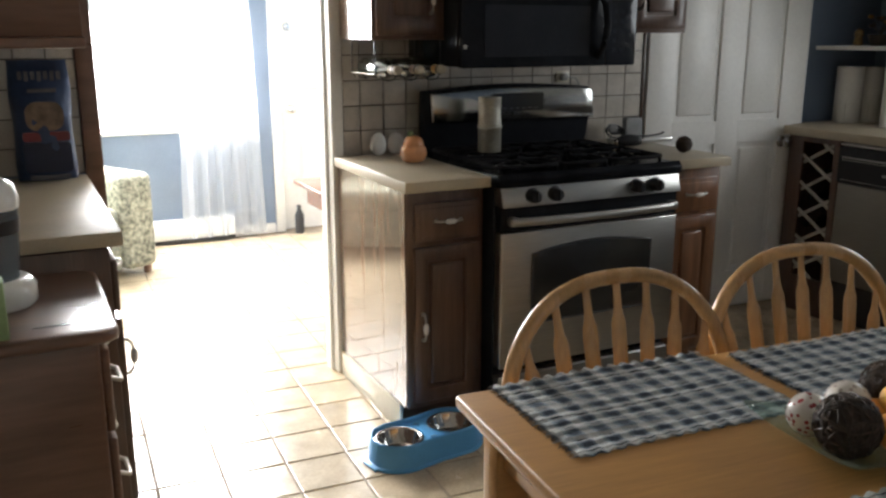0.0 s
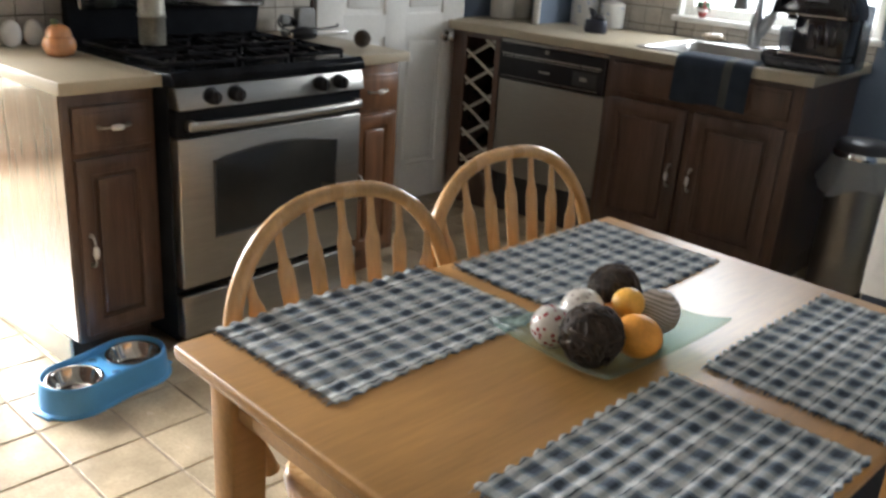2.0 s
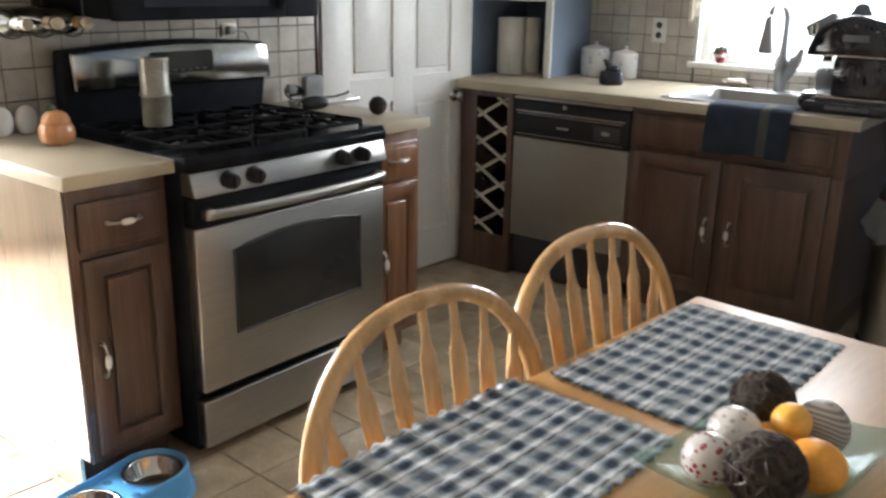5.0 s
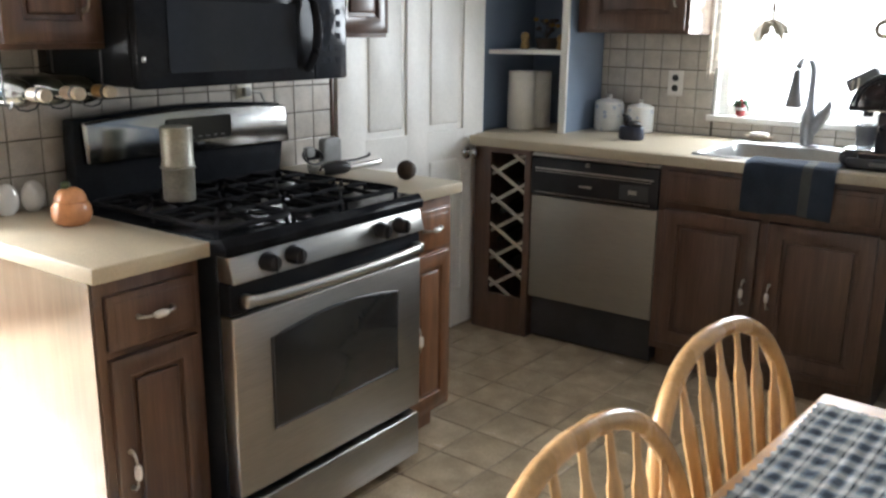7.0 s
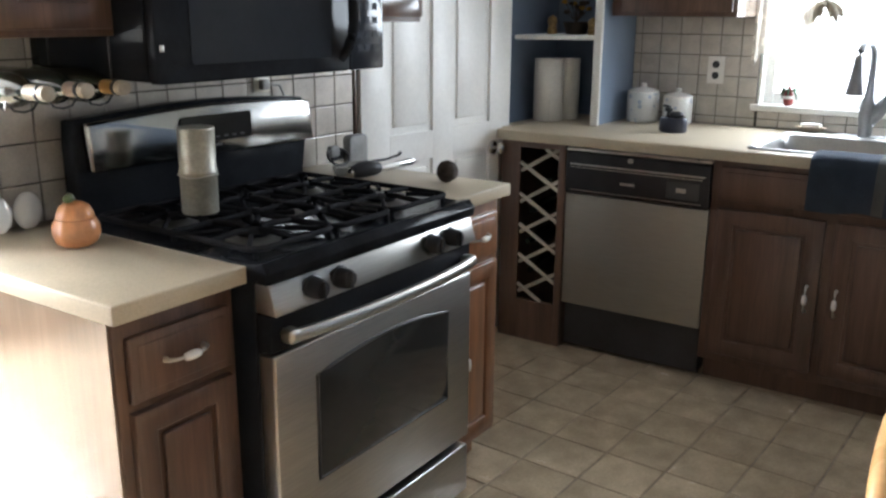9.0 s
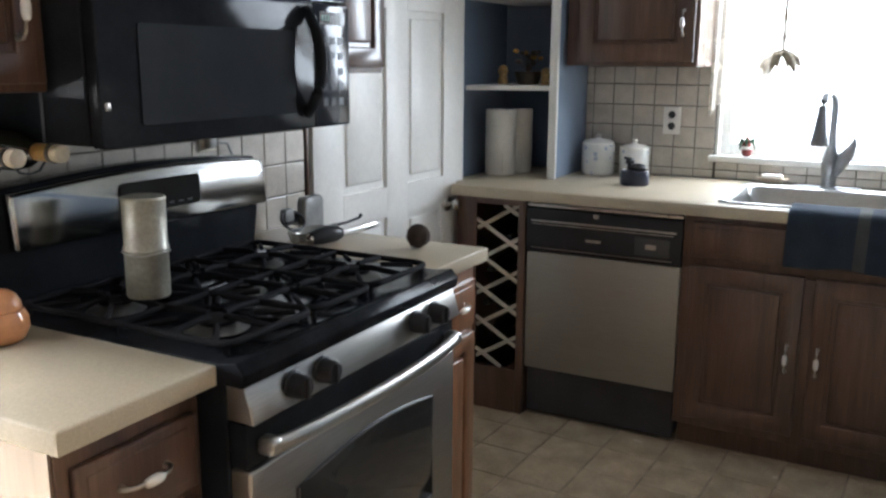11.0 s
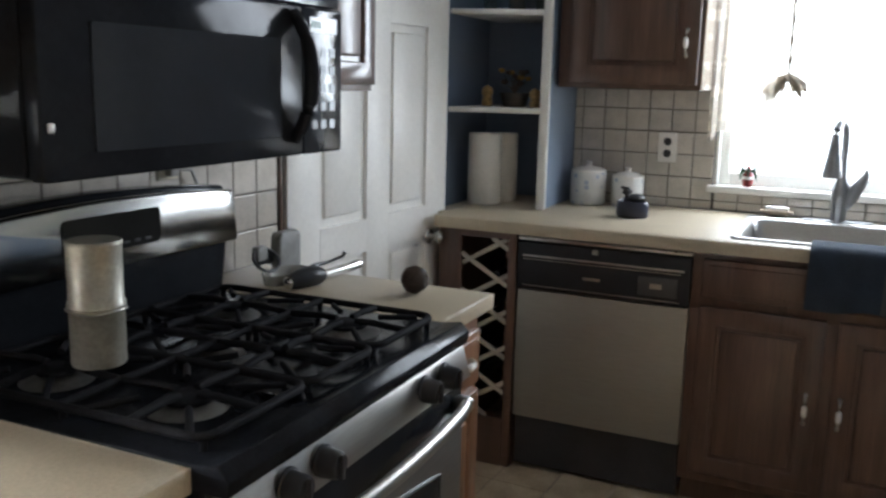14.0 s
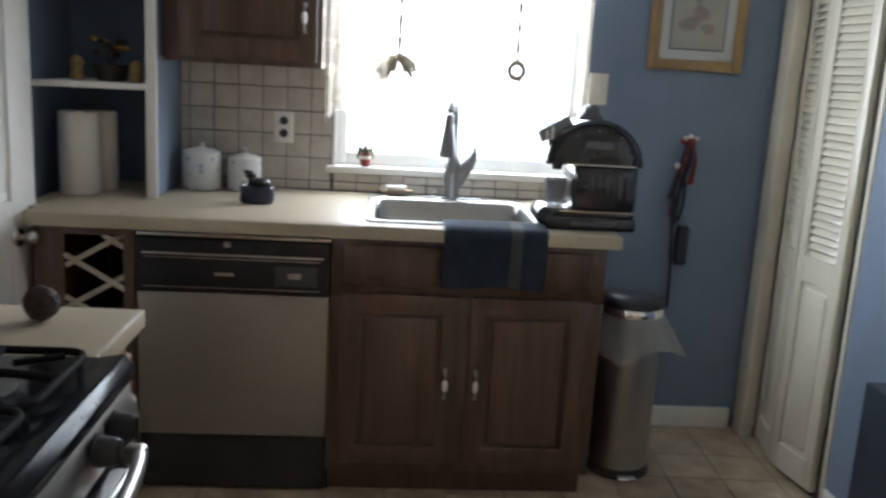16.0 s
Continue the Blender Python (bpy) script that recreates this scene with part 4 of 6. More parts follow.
def sink():
    s = thing("sink", ((SX0 + SX1) / 2, (SY0 + SY1) / 2, CZ), "stainless steel drop-in kitchen sink", "sink")
    bm = bmesh.new()
    loops = []
    for inset, z, r in ((0.0, CZ + 0.001, 0.03), (0.004, CZ + 0.007, 0.03), (0.022, CZ + 0.007, 0.04), (0.030, CZ - 0.004, 0.045), (0.040, CZ - 0.15, 0.06), (0.075, CZ - 0.165, 0.06)):
        back = 0.055 if inset > 0.02 else 0.0
        loops.append([bm.verts.new((x, y, z)) for x, y in rounded(SX0 + inset, SX1 - inset - back, SY0 + inset, SY1 - inset, r, 5)])
    for a, b in zip(loops, loops[1:]):
        n = len(a)
        for i in range(n):
            bm.faces.new((a[i], a[(i + 1) % n], b[(i + 1) % n], b[i]))
    bm.faces.new(loops[-1])
    bmesh.ops.recalc_face_normals(bm, faces=bm.faces)
    part("basin", bm, basin_steel, s)
    part("drain", lathe([(0.04, 0.0), (0.04, 0.004), (0.03, 0.003), (0.0001, 0.001)], (3.82, 1.93, CZ - 0.166)), pewter, s)
    f = thing("faucet", (4.10, 1.91, CZ + 0.007), "brushed nickel gooseneck pull-down kitchen faucet", "faucet")
    x, y, z = 4.10, 1.91, CZ + 0.007
    part("base_plate", prism(rounded(x - 0.028, x + 0.028, y - 0.12, y + 0.12, 0.027), 0.006, "xy", z, 0.002), nickel, f)
    part("column", lathe([(0.026, 0), (0.026, 0.01), (0.028, 0.04), (0.032, 0.085), (0.029, 0.12), (0.021, 0.155), (0.017, 0.19), (0.0145, 0.21)], (x, y, z + 0.006), 20), nickel, f)
    neck = [(x, y, z + 0.19)]
    for i in range(13):
        a = math.pi * i / 12
        neck.append((x - (1 - math.cos(a)) * 0.069, y + (1 - math.cos(a)) * 0.017, z + 0.30 + 0.075 * math.sin(a)))
    part("neck", tube(neck, 0.0145, 12), nickel, f)
    xs, ys = x - 0.138, y + 0.034
    part("spray_head", lathe([(0.014, 0.012), (0.018, -0.02), (0.024, -0.065), (0.034, -0.125), (0.032, -0.132), (0.0001, -0.132)], (xs, ys, z + 0.305), 18), nickel, f)
    part("lever", tube([(x, y - 0.012, z + 0.055), (x - 0.003, y - 0.036, z + 0.095), (x - 0.006, y - 0.060, z + 0.14), (x - 0.008, y - 0.078, z + 0.18), (x - 0.008, y - 0.080, z + 0.20)], [0.020, 0.026, 0.024, 0.014, 0.004], 12), nickel, f)


sink()


def east_cabinet():
    y0, y1, xf, z0, z1 = 2.405, 2.937, 3.905, 1.405, 2.2
    c = thing("wall_cabinet", (4.06, (y0 + y1) / 2, z0), "dark stained wooden wall cabinet beside the window", "cabinet")
    part("body", box(xf, X1 - 0.002, y0, y1, z0, z1, 0.002), wood_cab, c)
    d = raised_panel("door", c, wood_cab, y0 + 0.012, y1 - 0.05, z0 + 0.018, z1 - 0.015, xf - 0.0185, "x", -1, 0.07, 0.018)
    pull(d, (xf - 0.0185, y0 + 0.055, z0 + 0.165), "x", -1, True)
    part("side_panel", box(xf + 0.002, X1 - 0.002, y0 - 0.004, y0 - 0.0005, z0 + 0.002, z1), wood_side, c, "pale glossy veneer side")


east_cabinet()


def shelf_unit():
    s = thing("corner_shelves", (4.02, 3.13, CZ), "built-in corner shelves, white edges and blue inside", "shelf")
    part("side", box(3.841, X1 - 0.002, 2.952, 2.972, CZ, H - 0.002), blue_paint, s, "blue painted side")
    part("post", box(3.822, 3.8405, 2.942, 2.978, CZ, H - 0.002, 0.003), white_paint, s, "white painted edge")
    for z in (1.322, 1.687, 2.052):
        part("shelf", prism([(3.828, 2.979), (X1 - 0.002, 2.979), (X1 - 0.002, YN - 0.002), (3.715, YN - 0.002)], 0.02, "xy", z - 0.02, 0.003), white_paint, s, "white painted shelf")


shelf_unit()


# ---- dining table ----
ORIGIN = HERE
TABLE = pose(1.176, 0.873, 0, 0, 0, -5.0)


def dining_table():
    t = thing("dining_table", (0, 0, 0), "honey coloured wooden dining table with square legs", "table")
    part("tabletop", prism(rounded(-0.575, 0.575, -0.43, 0.43, 0.012, 3), 0.024, "xy", 0.731, 0.006), wood_oak, t)
    for y in (-0.375, 0.355):
        part("apron", box(-0.46, 0.46, y, y + 0.02, 0.645, 0.7305, 0.002), wood_oak, t)
    for x in (-0.52, 0.50):
        part("apron", box(x, x + 0.02, -0.33, 0.33, 0.645, 0.7305, 0.002), wood_oak, t)
    for x in (-0.50, 0.50):
        for y in (-0.36, 0.36):
            bm = box(x - 0.033, x + 0.033, y - 0.033, y + 0.033, 0, 0.7305, 0.004)
            for v in bm.verts:
                if v.co.z < 0.3:
                    v.co.x, v.co.y = x + (v.co.x - x) * 0.8, y + (v.co.y - y) * 0.8
            part("leg", bm, wood_oak, t)
    t.matrix_basis = TABLE


dining_table()


def plaid_material():
    m = bpy.data.materials.new("plaid_cotton")
    m.use_nodes = True
    N, L = m.node_tree.nodes, m.node_tree.links
    b = N["Principled BSDF"]
    tc, sp = N.new("ShaderNodeTexCoord"), N.new("ShaderNodeSeparateXYZ")
    wob = N.new("ShaderNodeTexNoise")
    wob.inputs["Scale"].default_value = 18
    L.new(tc.outputs["Object"], wob.inputs["Vector"])
    add = N.new("ShaderNodeVectorMath")
    add.operation = "MULTIPLY_ADD"
    add.inputs[1].default_value = (0.004, 0.004, 0.0)
    L.new(wob.outputs["Color"], add.inputs[0])
    L.new(tc.outputs["Object"], add.inputs[2])
    L.new(add.outputs[0], sp.inputs[0])
    navy, slate, white, black, teal = (0.058, 0.073, 0.098), (0.20, 0.25, 0.31), (0.66, 0.68, 0.68), (0.016, 0.018, 0.024), (0.34, 0.41, 0.45)
    out = []
    for axis, period, stops in ((0, 0.050, ((0, navy), (0.34, slate), (0.46, white), (0.82, teal), (0.92, slate))),
                                (1, 0.041, ((0, navy), (0.32, slate), (0.44, white), (0.60, black), (0.67, white), (0.90, slate)))):
        d = N.new("ShaderNodeMath")
        d.operation = "DIVIDE"
        L.new(sp.outputs[axis], d.inputs[0])
        d.inputs[1].default_value = period
        f = N.new("ShaderNodeMath")
        f.operation = "FRACT"
        L.new(d.outputs[0], f.inputs[0])
        r = N.new("ShaderNodeValToRGB")
        r.color_ramp.interpolation = "CONSTANT"
        e = r.color_ramp.elements
        e[0].position, e[0].color = stops[0][0], (*stops[0][1], 1)
        e[1].position, e[1].color = stops[1][0], (*stops[1][1], 1)
        for p, c in stops[2:]:
            k = e.new(p)
            k.color = (*c, 1)
        L.new(f.outputs[0], r.inputs[0])
        out.append(r)
    mix = N.new("ShaderNodeMix")
    mix.data_type = "RGBA"
    mix.inputs[0].default_value = 0.5
    L.new(out[0].outputs[0], mix.inputs["A"])
    L.new(out[1].outputs[0], mix.inputs["B"])
    weave = N.new("ShaderNodeTexNoise")
    weave.inputs["Scale"].default_value = 420
    L.new(tc.outputs["Object"], weave.inputs["Vector"])
    mr = N.new("ShaderNodeMapRange")
    mr.inputs[3].default_value, mr.inputs[4].default_value = 0.65, 1.35
    L.new(weave.outputs[0], mr.inputs[0])
    sc = N.new("ShaderNodeVectorMath")
    sc.operation = "SCALE"
    L.new(mix.outputs["Result"], sc.inputs[0])
    L.new(mr.outputs[0], sc.inputs["Scale"])
    L.new(sc.outputs[0], b.inputs["Base Color"])
    b.inputs["Roughness"].default_value = 0.95
    b.inputs["Specular IOR Level"].default_value = 0.2
    bp = N.new("ShaderNodeBump")
    bp.inputs["Strength"].default_value, bp.inputs["Distance"].default_value = 0.8, 0.002
    L.new(weave.outputs[0], bp.inputs["Height"])
    L.new(bp.outputs[0], b.inputs["Normal"])
    return m


plaid = plaid_material()
TOP = 0.755


def placemat(cx, cy, w, h, turn, seed, label):
    rnd = random.Random(seed)
    t = thing("placemat", (0, 0, 0), label, "placemat", "placemats on the table")
    bm = bmesh.new()
    nu, nv = 120, 72
    ph = [rnd.random() * 6 for _ in range(6)]
    lo, hi = [], []
    for j in range(nv + 1):
        a, b = [], []
        for i in range(nu + 1):
            u, v = i / nu - 0.5, j / nv - 0.5
            edge = 0.0024 * math.sin(u * w * 2 * math.pi / 0.028 + ph[0]) * (abs(v) * 2) ** 8
            x = u * w + 0.0015 * math.sin(v * 40 + ph[1]) * (abs(u) * 2) ** 6 + 0.004 * math.sin(v * 5 + ph[4])
            y = v * h + edge + 0.003 * math.sin(u * 6 + ph[5])
            rib = 0.0012 * math.sin(v * h * 2 * math.pi / 0.025 + ph[2]) + 0.0007 * math.sin(u * w * 2 * math.pi / 0.028)
            lift = 0.0020 * max(0, math.sin(u * 7 + ph[3]) * math.sin(v * 6 + ph[1])) + 0.0015 * (abs(v) * 2) ** 10 * (1 + math.sin(u * w * 2 * math.pi / 0.028 + 1))
            a.append(bm.verts.new((x, y, 0.0008)))
            b.append(bm.verts.new((x, y, 0.0032 + rib + lift)))
        lo.append(a)
        hi.append(b)
    for j in range(nv):
        for i in range(nu):
            bm.faces.new((hi[j][i], hi[j][i + 1], hi[j + 1][i + 1], hi[j + 1][i]))
    ring = [(j, i) for j, i in [(0, k) for k in range(nu)] + [(k, nu) for k in range(nv)] + [(nv, k) for k in range(nu, 0, -1)] + [(k, 0) for k in range(nv, 0, -1)]]
    for (j, i), (j2, i2) in zip(ring, ring[1:] + ring[:1]):
        bm.faces.new((lo[j][i], lo[j2][i2], hi[j2][i2], hi[j][i]))
    part("cloth", bm, plaid, t)
    fr = []
    for s in (-1, 1):
        k = 0
        y = -h / 2 + 0.002
        while y < h / 2:
            L = 0.010 + rnd.random() * 0.009
            dy = (rnd.random() - 0.5) * 0.008
            x = s * w / 2 - s * 0.003
            fr.append(tube([(x, y, 0.003), (x + s * L * 0.5, y + dy * 0.4, 0.0035), (x + s * L, y + dy, 0.0012)], [0.0012, 0.0011, 0.0006], 4))
            y += 0.0034 + rnd.random() * 0.002
    tagged(part("fringe", join(*fr), plaid, t, "frayed thread fringe"), kind="stuff")
    t.matrix_basis = pose(cx, cy, TOP, 0, 0, turn)


placemat(0.940, 1.183, 0.456, 0.302, -3.0, 1, "blue, white and black plaid woven placemat on the table")
placemat(1.463, 1.100, 0.482, 0.318, -4.0, 2, "blue, white and black plaid woven placemat on the table")
placemat(0.912, 0.620, 0.452, 0.305, -4.0, 3, "blue, white and black plaid woven placemat on the table")
placemat(1.437, 0.568, 0.465, 0.300, -3.5, 4, "blue, white and black plaid woven placemat on the table")


def dish():
    bm = bmesh.new()
    n = 20
    def grid(dz, flip):
        g = []
        for j in range(n + 1):
            r = []
            for i in range(n + 1):
                u, v = i / n * 2 - 1, j / n * 2 - 1
                z = 0.004 + 0.022 * max(abs(u), abs(v)) ** 3 + 0.016 * (abs(u) * abs(v)) ** 3
                pinch = 1 - 0.05 * (1 - (abs(u * v)))
                r.append(bm.verts.new((u * 0.172 * (1 - 0.06 * (1 - v * v)), v * 0.122 * (1 - 0.08 * (1 - u * u)), z + dz)))
            g.append(r)
        for j in range(n):
            for i in range(n):
                q = (g[j][i], g[j][i + 1], g[j + 1][i + 1], g[j + 1][i])
                bm.faces.new(q[::-1] if flip else q)
        return g
    a, b = grid(0.0, True), grid(0.006, False)
    ring = [(0, k) for k in range(n)] + [(k, n) for k in range(n)] + [(n, k) for k in range(n, 0, -1)] + [(k, 0) for k in range(n, 0, -1)]
    for (j, i), (j2, i2) in zip(ring, ring[1:] + ring[:1]):
        bm.faces.new((a[j][i], a[j2][i2], b[j2][i2], b[j][i]))
    bmesh.ops.translate(bm, verts=bm.verts, vec=Vector((0, 0, -0.004)))
    ob = solid("glass_dish", bm, green_glass, "rectangular pale green glass dish with upturned corners on the table", "dish")
    ob.matrix_basis = pose(1.180, 0.888, TOP + 0.0005, 0, 0, -6)


dish()
Z0 = TOP + 0.0085


def rattan_ball(c, r, seed, name="rattan_ball", label="dark brown woven rattan ball"):
    rnd = random.Random(seed)
    t = thing(name, (c[0], c[1], c[2] - r), label, "decoration", "decorative balls")
    part("core", ball(c, r * 0.90, 20), rattan, t)
    for k in range(30):
        n = Vector((rnd.gauss(0, 1), rnd.gauss(0, 1), rnd.gauss(0, 1))).normalized()
        a = n.orthogonal().normalized()
        b = n.cross(a)
        off = (rnd.random() - 0.5) * 1.2 * r
        rr = math.sqrt(max(0.0, (r * 0.975) ** 2 - off * off))
        pts = [Vector(c) + n * off * (1 + 0.1 * math.sin(i)) + (a * math.cos(2 * math.pi * i / 22) + b * math.sin(2 * math.pi * i / 22)) * rr * (1 + 0.02 * math.sin(i * 2.3 + k)) for i in range(22)]
        part("vine", tube(pts, r * 0.035, 5, True), rattan, t)


rattan_ball((1.070, 0.862, Z0 + 0.048), 0.0505, 11)
rattan_ball((1.252, 0.930, Z0 + 0.050), 0.047, 12)


def spotted(name, base, spot, scale, cut):
    m = material(name, base, 0.25, 0, 0.04, 10, 0.03, 100, 0, 1, 0.3)
    N, L = m.node_tree.nodes, m.node_tree.links
    b = N["Principled BSDF"]
    src = b.inputs["Base Color"].links[0].from_socket
    tc, v = N.new("ShaderNodeTexCoord"), N.new("ShaderNodeTexVoronoi")
    v.inputs["Scale"].default_value = scale
    L.new(tc.outputs["Object"], v.inputs["Vector"])
    r = N.new("ShaderNodeMapRange")
    r.inputs[1].default_value, r.inputs[2].default_value, r.inputs[3].default_value, r.inputs[4].default_value = cut, cut + 0.06, 1.0, 0.0
    L.new(v.outputs["Distance"], r.inputs[0])
    mx = N.new("ShaderNodeMix")
    mx.data_type = "RGBA"
    L.new(r.outputs[0], mx.inputs[0])
    L.new(src, mx.inputs["A"])
    mx.inputs["B"].default_value = (*spot, 1)
    L.new(mx.outputs["Result"], b.inputs["Base Color"])
    return m


def striped(name, a, bcol, scale):
    m = material(name, a, 0.45, 0, 0.04, 10, 0.03, 100)
    N, L = m.node_tree.nodes, m.node_tree.links
    b = N["Principled BSDF"]
    tc, w = N.new("ShaderNodeTexCoord"), N.new("ShaderNodeTexWave")
    w.wave_type, w.rings_direction = "RINGS", "X"
    w.inputs["Scale"].default_value, w.inputs["Distortion"].default_value = scale, 0.6
    L.new(tc.outputs["Object"], w.inputs["Vector"])
    r = N.new("ShaderNodeValToRGB")
    r.color_ramp.elements[0].color, r.color_ramp.elements[1].color = (*a, 1), (*bcol, 1)
    r.color_ramp.elements[0].position, r.color_ramp.elements[1].position = 0.35, 0.6
    L.new(w.outputs[0], r.inputs[0])
    L.new(r.outputs[0], b.inputs["Base Color"])
    return m


solid("ornament_ball", ball((1.072, 0.936, Z0 + 0.036), 0.036), spotted("red_flower_glaze", (0.74, 0.70, 0.66), (0.36, 0.07, 0.08), 105, 0.36), "white glazed ball with red flowers in the dish", "decoration", "decorative balls")
solid("ornament_ball", ball((1.158, 0.934, Z0 + 0.039), 0.038), spotted("grey_dot_glaze", (0.72, 0.68, 0.63), (0.42, 0.36, 0.33), 85, 0.30), "white glazed ball with grey dots in the dish", "decoration", "decorative balls")
solid("ornament_ball", ball((1.256, 0.846, Z0 + 0.038), 0.039), striped("striped_glaze", (0.50, 0.44, 0.39), (0.24, 0.20, 0.18), 62), "taupe ball with fine swirling stripes in the dish", "decoration", "decorative balls")
solid("lemon", ball((1.196, 0.872, Z0 + 0.061), 0.027, 24, (1.1, 1, 1)), fruit_yellow, "small golden yellow fruit on top of the dish", "fruit")
solid("mango", ball((1.146, 0.822, Z0 + 0.036), 0.036, 24, (1.0, 1.12, 0.98)), fruit_orange, "large orange yellow fruit in the glass dish", "fruit")
solid("lemon", ball((1.180, 0.893, Z0 + 0.029), 0.028, 24, (1.1, 1, 1)), fruit_orange, "small orange fruit under the others", "fruit")


# ---- chairs ----
def hoop_chair():
    c = thing("dining_chair", (0, 0, 0), "honey coloured hoop-back wooden dining chair with arrow spindles", "chair", "chairs at the table")
    seat = prism([(0.232 * math.copysign(abs(math.cos(a)) ** 0.55, math.cos(a)) * (1.0 + 0.06 * -math.sin(a)), 0.205 * math.copysign(abs(math.sin(a)) ** 0.6, math.sin(a))) for a in [2 * math.pi * i / 40 for i in range(40)]], 0.035, "xy", 0.425, 0.010)
    part("seat", seat, wood_chair, c)
    top, zs = 0.930, 0.455
    def lean(z):
        return 0.165 + (z - zs) * 0.20
    pts = []
    for i in range(33):
        a = math.pi * i / 32
        x = 0.262 * math.copysign(abs(math.cos(a)) ** 0.82, math.cos(a))
        z = 0.66 + (top - 0.012 - 0.66) * math.sin(a) ** 0.95 if 0 < i < 32 else 0.66
        pts.append((x, lean(z), z))
    low = lambda s: [(s * 0.214, lean(zs), zs), (s * 0.243, lean(0.53), 0.53), (s * 0.257, lean(0.60), 0.60)]
    path = low(1) + pts + low(-1)[::-1]
    part("hoop", tube(path, 0.0165, 12, flat=0.95, up=(0, 1, -0.2)), wood_chair, c)
    for k in range(7):
        u = (k - 3) / 3
        xb, xt = u * 0.155, u * 0.215
        zt = 0.66 + (top - 0.02 - 0.66) * max(0.0, 1 - abs(xt / 0.262) ** 2.3) ** 0.5
        n = []
        w = []
        for s in (0, 0.3, 0.60, 0.775, 0.82, 0.85, 0.88, 0.94, 1.0):
            z = zs + (zt - zs) * s
            n.append((xb + (xt - xb) * s, lean(z), z))
        w = [0.0120, 0.0160, 0.0176, 0.0180, 0.0170, 0.0125, 0.0100, 0.0090, 0.0086]
        bm = tube(n, w, 8)
        for v in bm.verts:
            v.co.y = lean(v.co.z) + (v.co.y - lean(v.co.z)) * 0.55
        part("spindle", bm, wood_chair, c)
    feet = {}
    for sx in (-1, 1):
        for sy in (-1, 1):
            p0, p1 = Vector((sx * 0.13, sy * 0.13, 0.43)), Vector((sx * 0.20, sy * 0.205, 0.0))
            prof = [(0, 0.013), (0.12, 0.016), (0.16, 0.020), (0.22, 0.016), (0.45, 0.020), (0.6, 0.018), (0.64, 0.013), (0.68, 0.018), (0.85, 0.014), (1, 0.011)]
            part("leg", tube([p0.lerp(p1, s) for s, _ in prof], [r for _, r in prof], 12), wood_chair, c)
            feet[sx, sy] = p0.lerp(p1, 0.6)
    for sx in (-1, 1):
        part("stretcher", tube([feet[sx, -1], (feet[sx, -1] + feet[sx, 1]) / 2, feet[sx, 1]], [0.008, 0.012, 0.008], 10), wood_chair, c)
    a, b = (feet[-1, -1] + feet[-1, 1]) / 2, (feet[1, -1] + feet[1, 1]) / 2
    part("stretcher", tube([a, (a + b) / 2, b], [0.008, 0.012, 0.008], 10), wood_chair, c)
    return c


chair = hoop_chair()
copy_thing(chair, pose(1.512, 1.136, 0, 0, 0, -7))
chair.matrix_basis = pose(1.014, 1.142, 0, 0, 0, -4)


# ---- pet feeder ----
def pet_feeder():
    f = thing("pet_feeder", (0, 0, 0), "light blue plastic pet feeder with two steel bowls", "pet bowl")
    def stadium(L, R, n=14, waist=0.0):
        out = []
        for i in range(n + 1):
            a = -math.pi / 2 + math.pi * i / n
            out.append((L + R * math.cos(a), R * math.sin(a)))
        if waist:
            out.append((0, R - waist))
        for i in range(n + 1):
            a = math.pi / 2 + math.pi * i / n
            out.append((-L + R * math.cos(a), R * math.sin(a)))
        if waist:
            out.append((0, -R + waist))
        return out
    bm = bmesh.new()
    loops = []
    for L, R, z in ((0.108, 0.112, 0.0), (0.108, 0.112, 0.006), (0.106, 0.105, 0.010), (0.104, 0.100, 0.080), (0.104, 0.098, 0.086), (0.104, 0.094, 0.088), (0.104, 0.090, 0.084), (0.104, 0.088, 0.070)):
        loops.append([bm.verts.new((x, y, z)) for x, y in stadium(L, R, 14, 0.006)])
    for a, b in zip(loops, loops[1:]):
        n = len(a)
        for i in range(n):
            bm.faces.new((a[i], a[(i + 1) % n], b[(i + 1) % n], b[i]))
    bm.faces.new(loops[0][::-1])
    bmesh.ops.recalc_face_normals(bm, faces=bm.faces)
    part("tray", bm, pet_blue, f)
    dk = bmesh.new()
    rims = [stadium(0.104, 0.0882, 14, 0.006)] + [[(s * 0.106 + 0.079 * math.cos(2 * math.pi * i / 32), 0.079 * math.sin(2 * math.pi * i / 32)) for i in range(32)] for s in (-1, 1)]
    for rim in rims:
        vs = [dk.verts.new((x, y, 0.0702)) for x, y in rim]
        for i in range(len(vs)):
            dk.edges.new((vs[i], vs[(i + 1) % len(vs)]))
    bmesh.ops.triangle_fill(dk, edges=list(dk.edges), use_beauty=True, normal=(0, 0, 1))
    part("deck", dk, pet_blue, f)
    for s in (-1, 1):
        part("bowl", lathe([(0.0001, 0.026), (0.050, 0.026), (0.058, 0.031), (0.070, 0.072), (0.073, 0.077), (0.078, 0.078), (0.083, 0.076), (0.083, 0.0712), (0.074, 0.0712), (0.060, 0.024), (0.0001, 0.022)], (s * 0.106, 0, 0), 36), bowl_steel, f, "shiny stainless steel bowl")
        part("foot", box(s * 0.20 - 0.025, s * 0.20 + 0.025, -0.04, 0.04, 0.0, 0.008, 0.003), pet_blue, f)
    for y in (-0.055, 0.055):
        part("bone_mark", lathe([(0.0001, 0.0008), (0.012, 0.0008), (0.013, 0.0)], (0, y, 0.0708), 20), pet_dark, f, "dark blue round dimple")
    f.matrix_basis = pose(1.130, 2.520, 0, 0, 0, 9)


pet_feeder()


